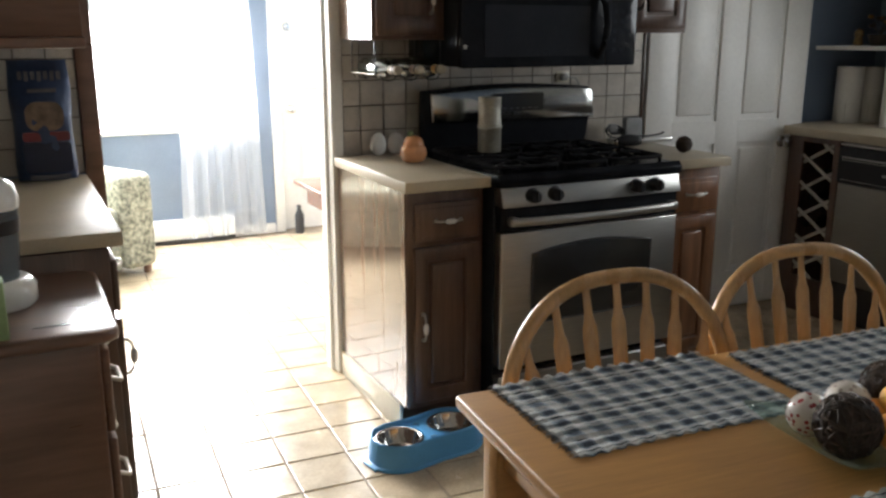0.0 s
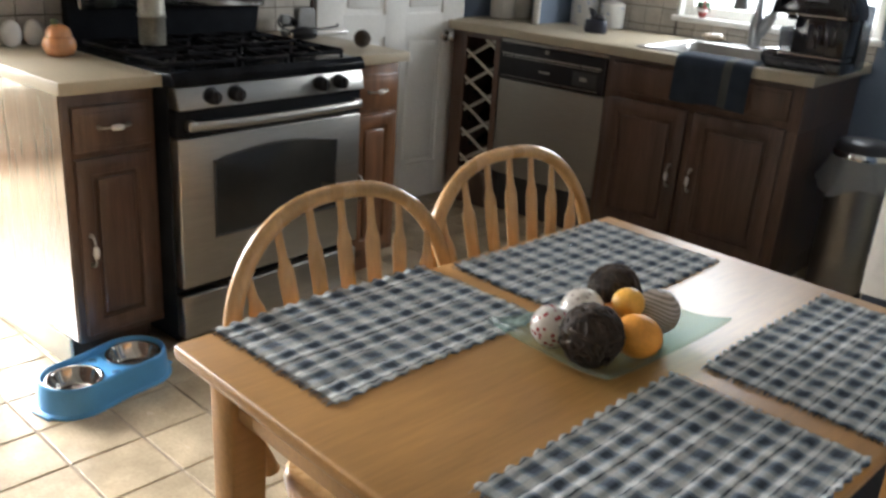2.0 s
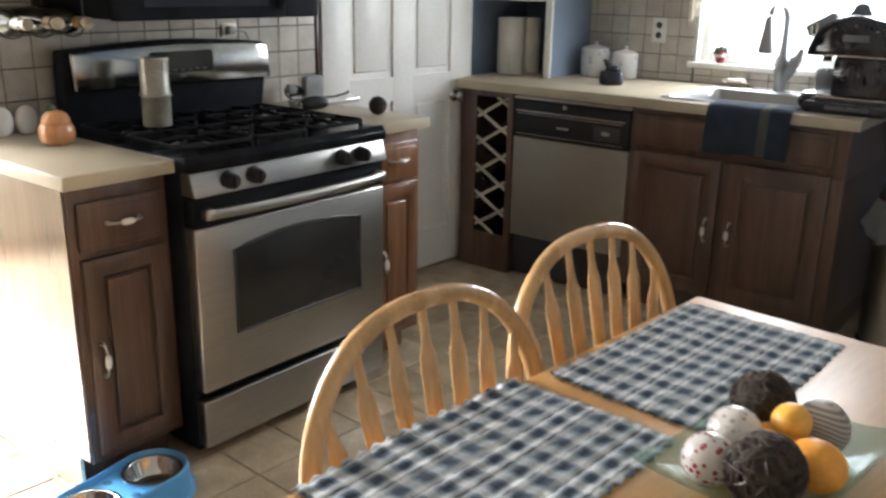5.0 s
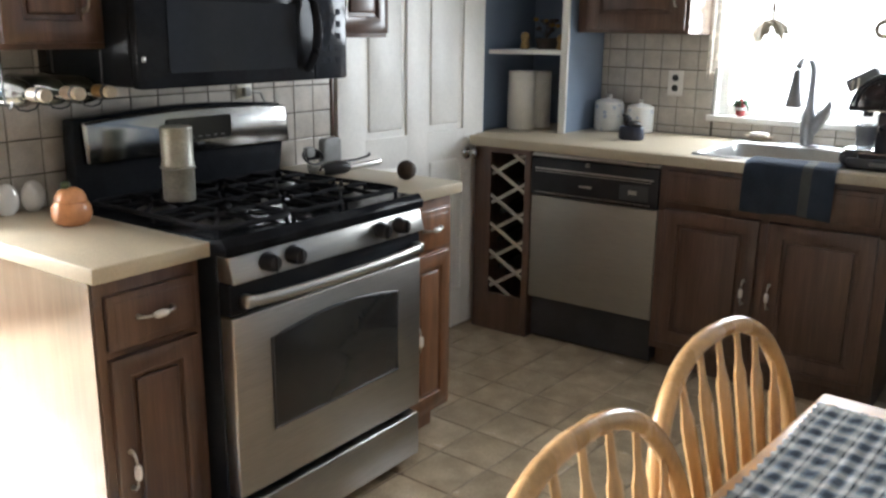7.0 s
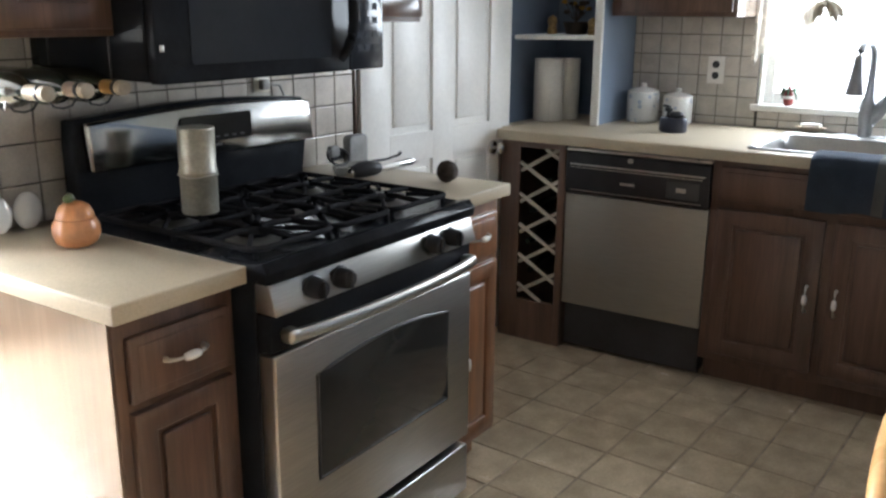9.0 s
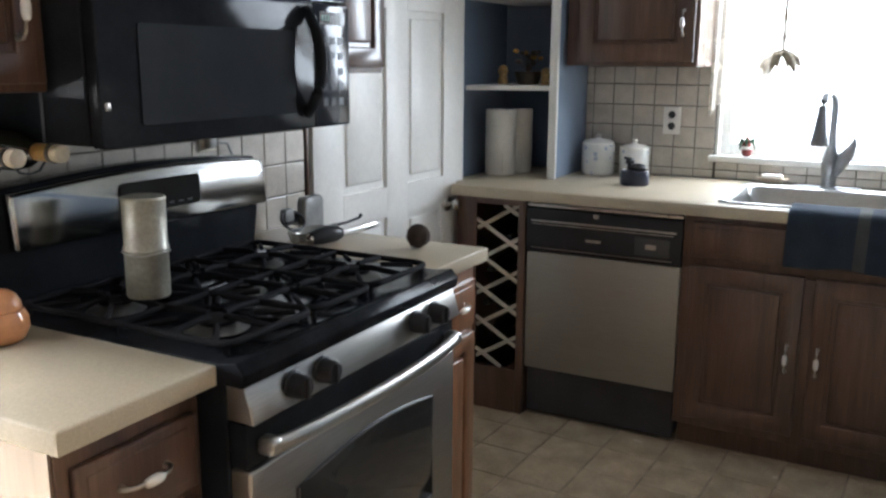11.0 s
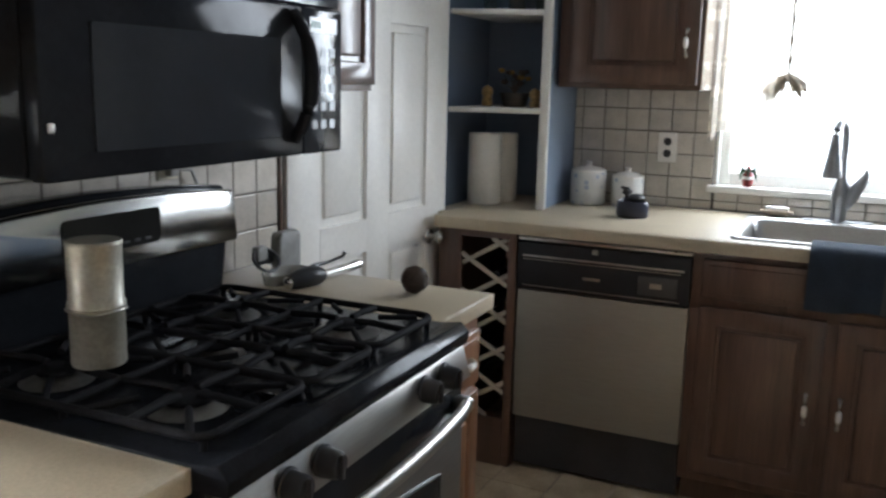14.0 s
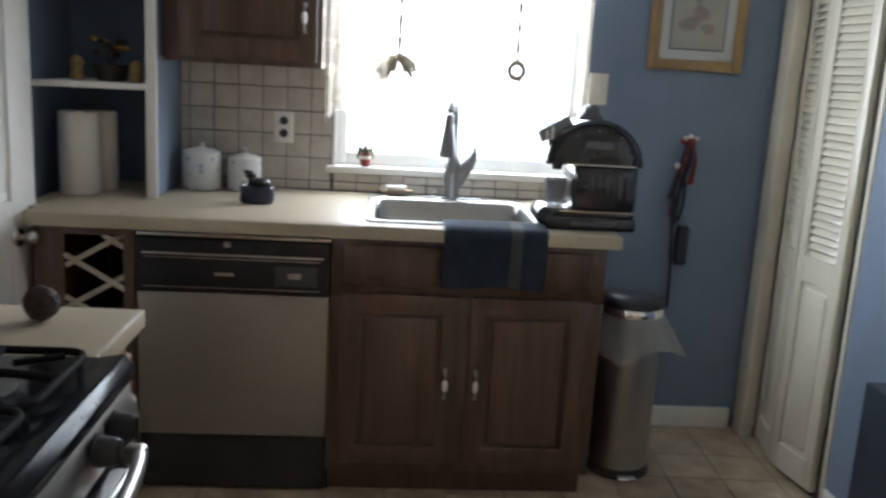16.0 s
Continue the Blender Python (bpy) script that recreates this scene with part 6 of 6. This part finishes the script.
def dish_towel():
    t = thing("dish_towel", (3.47, 1.81, 0.75), "dark blue dish towel with grey stripe hung over the sink edge", "towel")
    def cloth(y0, y1, off):
        bm = bmesh.new()
        path = [(3.62, CZ + 0.004), (3.60, CZ + 0.013), (3.56, CZ + 0.014), (3.51, CZ + 0.010), (3.482, CZ + 0.008), (3.468, CZ - 0.004), (3.464, CZ - 0.03), (3.466, 0.86), (3.468, 0.80), (3.470, 0.755)]
        rows = []
        for k, (x, z) in enumerate(path):
            row = []
            for i in range(21):
                y = y0 + (y1 - y0) * i / 20
                f = max(0, k - 4) / 5
                row.append(bm.verts.new((x - 0.006 * f * (1 + math.sin(y * 48)) - off, y + 0.012 * f * (0.5 - abs(y - 1.8)), z + off + 0.006 * f * math.sin(y * 22))))
            rows.append(row)
        for a, b in zip(rows, rows[1:]):
            for i in range(20):
                bm.faces.new((a[i], a[i + 1], b[i + 1], b[i]))
        r = bmesh.ops.solidify(bm, geom=list(bm.faces), thickness=0.004)
        bmesh.ops.recalc_face_normals(bm, faces=bm.faces)
        return bm
    part("cloth", cloth(1.645, 1.975, 0.0), towel_blue, t)
    part("stripe", cloth(1.725, 1.762, 0.0022), towel_stripe, t, "grey woven stripe")


dish_towel()


def coffee_maker():
    x0, c = 3.565, 1.492
    t = thing("coffee_maker", (3.66, c, CZ), "glossy black single-serve coffee maker on the counter", "coffee maker")
    gloss = material("navy_black_gloss", (0.018, 0.019, 0.026), 0.14, 0, 0.2, 6, 0.05, 90, 0, 1, 0.3, spec=0.5)
    z = CZ + 0.001
    # foot with a pull-out tray, bulging at the cup end
    part("foot_block", prism(rounded(c - 0.148, c + 0.150, z, z + 0.044, 0.012), 0.195, "yz", x0 - 0.006, 0.006), gloss, t)
    part("tray_nose", prism(rounded(c + 0.060, c + 0.178, z + 0.012, z + 0.066, 0.024), 0.150, "yz", x0 + 0.012, 0.008), gloss, t)
    part("drip_tray", box(x0 + 0.02, x0 + 0.155, c + 0.055, c + 0.165, z + 0.0665, z + 0.0715, 0.002), chrome, t, "steel drip grid")
    part("lower_body", prism(rounded(c - 0.140, c + 0.110, z + 0.0445, z + 0.066, 0.006), 0.183, "yz", x0 + 0.001, 0.003), gloss, t)
    part("base_band", box(x0 - 0.003, x0 + 0.001, c - 0.138, c + 0.108, z + 0.060, z + 0.064), chrome, t, "thin chrome seam")
    # sheen on the tray drawer, put in as a raised grey strip
    part("drawer_sheen", prism(rounded(c - 0.090, c + 0.070, z + 0.016, z + 0.030, 0.006), 0.003, "yz", x0 - 0.0085), material("sheen_grey", (0.10, 0.105, 0.12), 0.3), t, "grey strip standing for the sheen on the drawer")
    # column
    part("column", box(x0 + 0.004, x0 + 0.185, c - 0.142, c + 0.062, z + 0.0665, 1.1475, 0.008), gloss, t)
    for k in range(4):
        part("vent_rib", box(x0 + 0.001, x0 + 0.004, c - 0.115 + k * 0.034, c - 0.097 + k * 0.034, 1.03, 1.12, 0.001), gloss, t)
    # domed head reaching out over the cup
    arc = [(c + 0.004 + 0.160 * math.cos(a), 1.148 + 0.150 * math.sin(a)) for a in [math.pi * i / 22 for i in range(23)]]
    part("head", prism(arc, 0.188, "yz", x0 - 0.002, 0.010), gloss, t, "domed black head")
    part("front_band", box(x0 - 0.006, x0 - 0.002, c - 0.130, c + 0.095, 1.150, 1.155), chrome, t, "thin chrome seam")
    part("side_rim", tube([(x0 - 0.004, c + 0.004 + 0.134 * math.cos(a), 1.160 + 0.122 * math.sin(a)) for a in [math.pi * i / 18 for i in range(19)]], 0.005, 8), knob_black, t)
    part("badge", prism(rounded(c - 0.050, c + 0.040, 1.205, 1.228, 0.006), 0.003, "yz", x0 - 0.0045), material("badge_grey", (0.13, 0.14, 0.16), 0.3), t, "grey name plate")
    # glints on the glossy head, modelled as small chrome beads
    for a in (-0.075, 0.0, 0.070):
        part("screw", ball((x0 - 0.004, c + a, 1.262 - abs(a) * 0.25), 0.004, 10, (0.6, 1, 1)), chrome, t)
    part("nozzle", lathe([(0.016, 0.0), (0.020, 0.022), (0.0001, 0.022)], (x0 + 0.09, c + 0.108, 1.125), 18), knob_black, t)
    part("flap", prism([(c + 0.076, 1.276), (c + 0.096, 1.306), (c + 0.190, 1.252), (c + 0.172, 1.212)], 0.12, "yz", x0 + 0.03, 0.004), material("smoke_plastic", (0.22, 0.23, 0.24), 0.2), t, "grey plastic flap")
    for k in range(2):
        part("flap_stripe", box(x0 + 0.026, x0 + 0.0298, c + 0.140 + k * 0.018, c + 0.148 + k * 0.018, 1.226 - k * 0.004, 1.266 - k * 0.012), chrome, t, "pale stripe")
    part("water_tank", prism(rounded(c - 0.150, c - 0.030, z, 1.20, 0.02), 0.095, "yz", x0 + 0.192, 0.008), thin_glass("tank_plastic", (0.5, 0.52, 0.55), (0.10, 0.10, 0.11), 0.45), t, "smoky clear water tank")
    part("lid_knob", lathe([(0.040, 0.0), (0.042, 0.010), (0.030, 0.024), (0.026, 0.040), (0.012, 0.050), (0.0001, 0.052)], (x0 + 0.09, c + 0.012, 1.290), 24), material("smoked_cup", (0.13, 0.13, 0.14), 0.2), t, "dark grey lid knob")
    g = thing("drinking_glass", (x0 + 0.09, c + 0.108, z + 0.0718), "clear tumbler standing on the drip grid", "glass")
    part("tumbler", lathe([(0.030, 0.0), (0.038, 0.085), (0.036, 0.085), (0.028, 0.006), (0.0001, 0.005)], (x0 + 0.09, c + 0.108, z + 0.0718), 24), thin_glass("tumbler_glass", (0.75, 0.76, 0.78), (0.35, 0.36, 0.38), 0.4), g)


coffee_maker()


def soap_dish():
    x, y, z = 4.13, 2.12, CZ + 0.0065
    t = thing("soap_dish", (x, y, z), "shell shaped soap dish with white soap behind the sink", "soap dish")
    bm = lathe([(0.022, 0.0), (0.048, 0.016), (0.052, 0.022), (0.044, 0.018), (0.0001, 0.008)], (0, 0, 0), 28)
    for v in bm.verts:
        v.co = Vector((v.co.x * 0.75 + x, v.co.y * 1.25 + y, v.co.z + z))
    part("shell", bm, material("tan_ceramic", (0.42, 0.34, 0.25), 0.3), t)
    part("soap", box(x - 0.022, x + 0.022, y - 0.040, y + 0.040, z + 0.019, z + 0.038, 0.008), ceramic_white, t, "bar of white soap")


soap_dish()


def sill_figure():
    x, y, z = X1 + 0.005, 2.245, WZ0
    t = thing("sill_ornament", (x, y, z), "small red and green ornament on the window sill", "ornament")
    leaf = material("leaf_green", (0.06, 0.13, 0.07), 0.5, 0, 0.2, 20)
    part("pot", lathe([(0.014, 0.0), (0.020, 0.012), (0.022, 0.04), (0.013, 0.062), (0.006, 0.082), (0.0001, 0.084)], (x, y, z + 0.0005), 20), red_paint, t)
    for k in range(6):
        a = k * 1.05
        part("leaf", tube([(x, y, z + 0.05), (x + 0.018 * math.cos(a), y + 0.026 * math.sin(a), z + 0.07), (x + 0.022 * math.cos(a), y + 0.036 * math.sin(a), z + 0.045 - 0.02 * (k % 2))], [0.005, 0.012, 0.003], 6, flat=0.6), leaf, t)
    part("collar", lathe([(0.023, 0), (0.024, 0.006), (0.0225, 0.012)], (x, y, z + 0.030), 20), ceramic_white, t)


sill_figure()


def hanging_leaves(y, z, ring):
    x = X1 - 0.025
    t = thing("window_hanger", (x, y, z), "dried leaf ornament hung on a cord in the window", "ornament", "window hangers")
    m = material("dried_leaf", (0.34, 0.29, 0.22), 0.8, 0, 0.2, 30)
    part("cord", tube([(x, y, z), (x + 0.001, y + 0.002, z + 0.3), (x, y, z + 0.6), (x, y, 2.19)], 0.0055, 6), m, t)
    for k in range(4):
        part("bead", ball((x, y, z + 0.06 + k * 0.075), 0.009, 10, (1, 1, 2.4)), m, t)
    if ring:
        part("wreath", tube([(x, y + 0.028 * math.cos(a), z - 0.025 + 0.030 * math.sin(a)) for a in [2 * math.pi * i / 20 for i in range(20)]], 0.010, 8, True), m, t)
        part("tail", tube([(x, y - 0.014, z - 0.05), (x, y - 0.018, z - 0.12)], [0.006, 0.004], 6), m, t)
    else:
        for dx, dy, dz in ((0.0, 0.075, -0.100), (-0.012, 0.055, -0.105), (0.008, 0.088, -0.070), (-0.01, -0.050, -0.080), (0.006, -0.066, -0.055), (0.0, -0.022, -0.062), (-0.014, 0.018, -0.060)):
            part("leaf", tube([(x, y, z + 0.006), (x - 0.004 + dx * 0.4, y + dy * 0.42, z + dz * 0.18), (x + dx * 0.8, y + dy * 0.80, z + dz * 0.58), (x + dx, y + dy, z + dz)], [0.007, 0.013, 0.015, 0.006], 8, flat=0.7), m, t)


hanging_leaves(2.13, 1.465, False)
hanging_leaves(1.678, 1.462, True)


def trash_can():
    x, y, r = 3.800, 1.254, 0.110
    t = thing("trash_can", (x, y, 0), "brushed steel pedal trash can with black lid", "trash can")
    part("base", lathe([(r + 0.006, 0.0), (r + 0.008, 0.02), (r + 0.002, 0.035), (0.0001, 0.035)], (x, y, 0), 40), black_plastic, t)
    part("body", lathe([(r, 0.0), (r, 0.57), (0.0001, 0.57)], (x, y, 0.0355), 40), steel, t)
    part("rim", lathe([(r + 0.004, 0.0), (r + 0.005, 0.022), (r, 0.030), (0.0001, 0.030)], (x, y, 0.606), 40), chrome, t, "bright steel rim")
    part("lid", lathe([(r + 0.002, 0.0), (r + 0.002, 0.020), (r * 0.93, 0.036), (r * 0.5, 0.044), (0.0001, 0.046)], (x, y, 0.6365), 40), black_plastic, t, "domed black lid")
    part("pedal", box(x - r - 0.045, x - r + 0.015, y - 0.035, y + 0.035, 0.012, 0.026, 0.006), chrome, t, "steel foot pedal")
    bm = bmesh.new()
    rows = []
    for j in range(7):
        row = []
        for i in range(49):
            a = 2 * math.pi * i / 48
            v = j / 6
            rr = r + 0.008 + 0.034 * v + v * (0.014 * math.sin(a * 7 + v) + 0.010 * math.sin(a * 12)) + 0.055 * v * max(0, -math.sin(a)) ** 2
            row.append(bm.verts.new((x + rr * math.cos(a), y + rr * math.sin(a), 0.608 - v * (0.13 + 0.03 * math.sin(a * 3)))))
        rows.append(row)
    for a, b in zip(rows, rows[1:]):
        for i in range(48):
            bm.faces.new((a[i], a[i + 1], b[i + 1], b[i]))
    part("liner_bag", bm, plastic_bag_m, t, "crumpled translucent liner bag")


trash_can()


def wall_picture():
    y0, y1, z0, z1 = 0.790, 1.168, 1.474, 1.96
    x = X1 - 0.001
    t = thing("framed_picture", (x, (y0 + y1) / 2, z0), "floral print with white mat in a gilt wooden frame", "picture")
    gilt = material("gilt_wood", (0.36, 0.24, 0.11), 0.35, 0.2, 0.15, 20, 0.05, 120)
    w = 0.042
    part("frame_edge", box(x - 0.022, x, y0, y0 + w, z0, z1, 0.005), gilt, t)
    part("frame_edge", box(x - 0.022, x, y1 - w, y1, z0, z1, 0.005), gilt, t)
    part("frame_edge", box(x - 0.0215, x - 0.0005, y0 + w, y1 - w, z0, z0 + w, 0.005), gilt, t)
    part("frame_edge", box(x - 0.0215, x - 0.0005, y0 + w, y1 - w, z1 - w, z1, 0.005), gilt, t)
    part("mat_board", box(x - 0.008, x - 0.004, y0 + w, y1 - w, z0 + w, z1 - w), white_paint, t, "white mat")
    a0, a1, b0, b1 = y0 + 0.085, y1 - 0.085, z0 + 0.085, z1 - 0.085
    part("inner_line", box(x - 0.0095, x - 0.008, a0 - 0.006, a1 + 0.006, b0 - 0.006, b1 + 0.006), material("slate_line", (0.16, 0.18, 0.22), 0.6), t)
    part("print", box(x - 0.011, x - 0.0095, a0, a1, b0, b1), material("print_paper", (0.62, 0.58, 0.50), 0.6, 0, 0.05, 8), t)
    rnd = random.Random(4)
    pink, sage = material("print_pink", (0.52, 0.38, 0.34), 0.7), material("print_sage", (0.42, 0.44, 0.36), 0.7)
    for k in range(14):
        cy, cz = (a0 + a1) / 2 + rnd.gauss(0, 0.035), (b0 + b1) / 2 - 0.03 + rnd.gauss(0, 0.045)
        rr = 0.010 + rnd.random() * 0.014
        part("blossom", prism([(cy + rr * math.cos(q) * (1 + 0.2 * math.cos(5 * q)), cz + rr * math.sin(q) * (1 + 0.2 * math.cos(5 * q))) for q in [2 * math.pi * i / 20 for i in range(20)]], 0.0008, "yz", x - 0.0122 - k * 0.0001), pink if k % 3 else sage, t)
    g = part("pane", box(x - 0.0165, x - 0.0145, y0 + w - 0.002, y1 - w + 0.002, z0 + w - 0.002, z1 - w + 0.002), clear_glass, t)
    g.visible_shadow = False


wall_picture()


def leash():
    x, y = X1 - 0.012, 0.966
    t = thing("dog_leash", (x, y, 1.20), "red and black dog leash hanging from a wall hook", "leash")
    strap = material("dark_strap", (0.03, 0.03, 0.042), 0.7)
    part("hook", join(box(X1 - 0.02, X1 - 0.001, y - 0.03, y + 0.03, 1.188, 1.218, 0.004), tube([(x, y, 1.195), (x - 0.03, y, 1.185), (x - 0.035, y, 1.205)], 0.005, 8)), red_paint, t, "red hook plate")
    for k, (a, b, c, z) in enumerate(((-0.028, -0.020, 0.012, 1.03), (-0.010, 0.012, 0.040, 0.93), (0.012, 0.035, 0.052, 0.90), (0.026, 0.044, 0.060, 0.97), (0.0, 0.020, 0.030, 0.86))):
        part("strap", tube([(x - 0.02, y + a * 0.5, 1.195), (x - 0.022, y + a, 1.13), (x - 0.016, y + b, 1.04), (x - 0.010, y + c, z)], [0.009, 0.013, 0.013, 0.010], 6, flat=0.4), red_paint if k in (0, 2) else strap, t)
    part("strap", tube([(x - 0.024, y + 0.026 + 0.022 * math.cos(q), 0.985 + 0.10 * math.sin(q)) for q in [2 * math.pi * i / 20 for i in range(20)]], 0.010, 6, True, flat=0.5), strap, t)
    part("lead", tube([(x - 0.02, y + 0.026, 1.13), (x - 0.016, y + 0.046, 0.98), (x - 0.014, y + 0.034, 0.82), (x - 0.010, y + 0.022, 0.66), (x - 0.008, y + 0.018, 0.52)], 0.012, 6, flat=0.4), strap, t)
    part("lead_end", box(X1 - 0.03, X1 - 0.002, y - 0.040, y + 0.012, 0.70, 0.86, 0.012), strap, t, "dark pouch")
    part("clip", ball((x - 0.03, y + 0.048, 1.105), 0.013, 12, (0.6, 1, 1.2)), chrome, t)
    for dy in (-0.022, 0.004, 0.024):
        part("tag", ball((x - 0.028, y + dy, 1.224 - abs(dy) * 0.4), 0.010, 12, (0.6, 1, 1)), ceramic_white, t)


leash()


def shelf_things():
    gold = material("yellow_bloom", (0.45, 0.26, 0.05), 0.7, 0, 0.3, 50)
    dark = material("bronze_ornament", (0.05, 0.035, 0.025), 0.5, 0, 0.3, 30)
    rnd = random.Random(6)
    t = thing("flower_basket", (3.96, 3.13, 1.322), "dark basket with small yellow flowers on the shelf", "basket")
    part("basket", lathe([(0.045, 0.0), (0.06, 0.05), (0.063, 0.055), (0.0001, 0.05)], (3.96, 3.13, 1.3225), 20), dark, t)
    for k in range(12):
        a, rr = rnd.random() * 6.28, rnd.random() * 0.05
        p = (3.96 + rr * math.cos(a), 3.13 + rr * 1.3 * math.sin(a), 1.40 + rnd.random() * 0.07)
        part("stem", tube([(3.96, 3.13, 1.375), p], 0.002, 5), dark, t)
        part("blossom", ball(p, 0.011 + rnd.random() * 0.006, 10, (1, 1, 0.7)), gold if k % 3 == 0 else dark, t)
    for y, h in ((3.235, 0.085), (3.035, 0.075)):
        f = thing("figurine", (3.93, y, 1.322), "small tan and gold ornament on the shelf", "ornament", "shelf ornaments")
        part("figure", lathe([(0.020, 0.0), (0.024, 0.01), (0.018, h * 0.45), (0.024, h * 0.6), (0.020, h * 0.85), (0.0001, h)], (3.93, y, 1.3225), 18), material("tan_gold", (0.40, 0.26, 0.10), 0.5, 0, 0.3, 60), f)
    for y, r, h in ((3.24, 0.028, 0.17), (3.13, 0.034, 0.20), (3.03, 0.022, 0.07)):
        g = thing("glassware", (3.95, y, 1.687), "tall clear glass vessel on the upper shelf", "glass", "glasses on the shelf")
        part("vessel", lathe([(r, 0.0), (r * 1.05, h), (r * 0.93, h), (r * 0.9, 0.008), (0.0001, 0.007)], (3.95, y, 1.6875), 22), thin_glass("shelf_glass", (0.75, 0.82, 0.80), (0.20, 0.22, 0.22), 0.25), g)


shelf_things()


# ---- tiles ----
ORIGIN = HERE


def tile_mesh(name, w, h, t, mat, plane):
    if plane == "xy":
        bm = box(-w / 2, w / 2, -h / 2, h / 2, -0.006, t, 0.0)
    elif plane == "xz":
        bm = box(-w / 2, w / 2, -t, 0.004, -h / 2, h / 2)
    else:
        bm = box(-t, 0.004, -w / 2, w / 2, -h / 2, h / 2)
    face = [f for f in bm.faces if f.normal.dot({"xy": Vector((0, 0, 1)), "xz": Vector((0, -1, 0)), "yz": Vector((-1, 0, 0))}[plane]) > 0.9]
    r = bmesh.ops.bevel(bm, geom=list(face[0].edges), offset=0.003, segments=2, affect="EDGES", profile=0.5)
    return link_mesh(name, bm, mat, False)


def lay(name, parent, mesh, places, tilt=0.0, seed=5, turn=0.0):
    rnd = random.Random(seed)
    off = absolute(parent)
    for p in places:
        ob = new(name, mesh)
        ob.parent = parent
        ob.location = Vector(p) + ORIGIN - off
        ob.rotation_euler = (rnd.uniform(-tilt, tilt), rnd.uniform(-tilt, tilt), turn + rnd.uniform(-tilt, tilt))


P, GX, GY, TURN = 0.2062, 0.858, 2.212, radians(-2.8)
GU, GV = Vector((math.cos(TURN), math.sin(TURN))), Vector((-math.sin(TURN), math.cos(TURN)))
near, rest = [], []
for i in range(-14, 19):
    for j in range(-21, 22):
        x, y = Vector((GX, GY)) + GU * ((i + 0.5) * P) + GV * ((j + 0.5) * P)
        if y > YN + 0.05:
            if FAR_X0 + 0.1 < x < FAR_X1 - 0.1 and y < FLOOR_Y1 - 0.05:
                rest.append((x, y))
        elif x > X0 - 0.05 and x < X1 + 0.02 and y > Y0:
            if 0.1 < x < 3.75 and 1.22 < y and not (x > 1.25 and y > 2.75):
                near.append((x, y, 0))
            else:
                rest.append((x, y))
floor_tile = tile_mesh("floor_tile", P - 0.0068, P - 0.0068, 0.0, tile_floor_m, "xy")
lay("floor_tile", floor_ob, floor_tile, near, 0.0012, turn=TURN)
bm = bmesh.new()
h = (P - 0.0068) / 2
for x, y in rest:
    c = [Vector((x, y)) + GU * (a * h) + GV * (b * h) for a, b in ((-1, -1), (1, -1), (1, 1), (-1, 1))]
    q = [bm.verts.new((p.x, p.y, 0.0)) for p in c]
    k = [bm.verts.new((p.x, p.y, -0.006)) for p in c]
    bm.faces.new(q)
    for n in range(4):
        bm.faces.new((q[n], k[n], k[(n + 1) % 4], q[(n + 1) % 4]))
tagged(part("floor_tiles_far", bm, tile_floor_m, floor_ob), kind="stuff")


def wall_tiles(name, plane, at, u0, u1, z0, z1, uo, zo, pu, pz, label, skip=None):
    """A tiled backsplash: a thin grout bed with tiles cut to fit its edges."""
    if plane == "xz":
        bed = structure(name, box(u0, u1, at - 0.004, at - 0.0005, z0, z1), wall_grout_m, label)
    else:
        bed = structure(name, box(at - 0.004, at - 0.0005, u0, u1, z0, z1), wall_grout_m, label)
    cache = {}
    g = 0.0035
    iu0, iu1 = math.floor((u0 - uo) / pu), math.ceil((u1 - uo) / pu)
    iz0, iz1 = math.floor((z0 - zo) / pz), math.ceil((z1 - zo) / pz)
    rnd = random.Random(9)
    for i in range(iu0, iu1):
        for j in range(iz0, iz1):
            a0, a1 = max(u0, uo + i * pu) + g / 2, min(u1, uo + (i + 1) * pu) - g / 2
            b0, b1 = max(z0, zo + j * pz) + g / 2, min(z1, zo + (j + 1) * pz) - g / 2
            if a1 - a0 < 0.012 or b1 - b0 < 0.012:
                continue
            key = (round(a1 - a0, 4), round(b1 - b0, 4))
            if key not in cache:
                cache[key] = tile_mesh("wall_tile", key[0], key[1], 0.004, tile_wall_m, plane)
            c = ((a0 + a1) / 2, at - 0.005, (b0 + b1) / 2) if plane == "xz" else (at - 0.005, (a0 + a1) / 2, (b0 + b1) / 2)
            lay("wall_tile", bed, cache[key], [c], 0.004, rnd.random())


wall_tiles("backsplash_north", "xz", YN, 1.147, 2.6095, 0.90, 1.40, 1.319, 1.010, 0.0995, 0.0985, "grey beige square tiles behind the stove")
wall_tiles("backsplash_doorway", "xz", YN, X0 + 0.002, 0.189, 0.916, 1.384, 0.1, 1.010, 0.0995, 0.0985, "beige square tiles beside the doorway")
ORIGIN = SINK_SIDE
wall_tiles("backsplash_east", "yz", X1, 2.376, 2.951, CZ + 0.001, 1.404, 2.642, 1.150, 0.0915, 0.0885, "grey beige square tiles beside the sink window")
wall_tiles("backsplash_sill", "yz", X1, 1.405, 2.3755, CZ + 0.001, 1.007, 2.642, 1.150, 0.0915, 0.0885, "grey beige square tiles below the sink window")
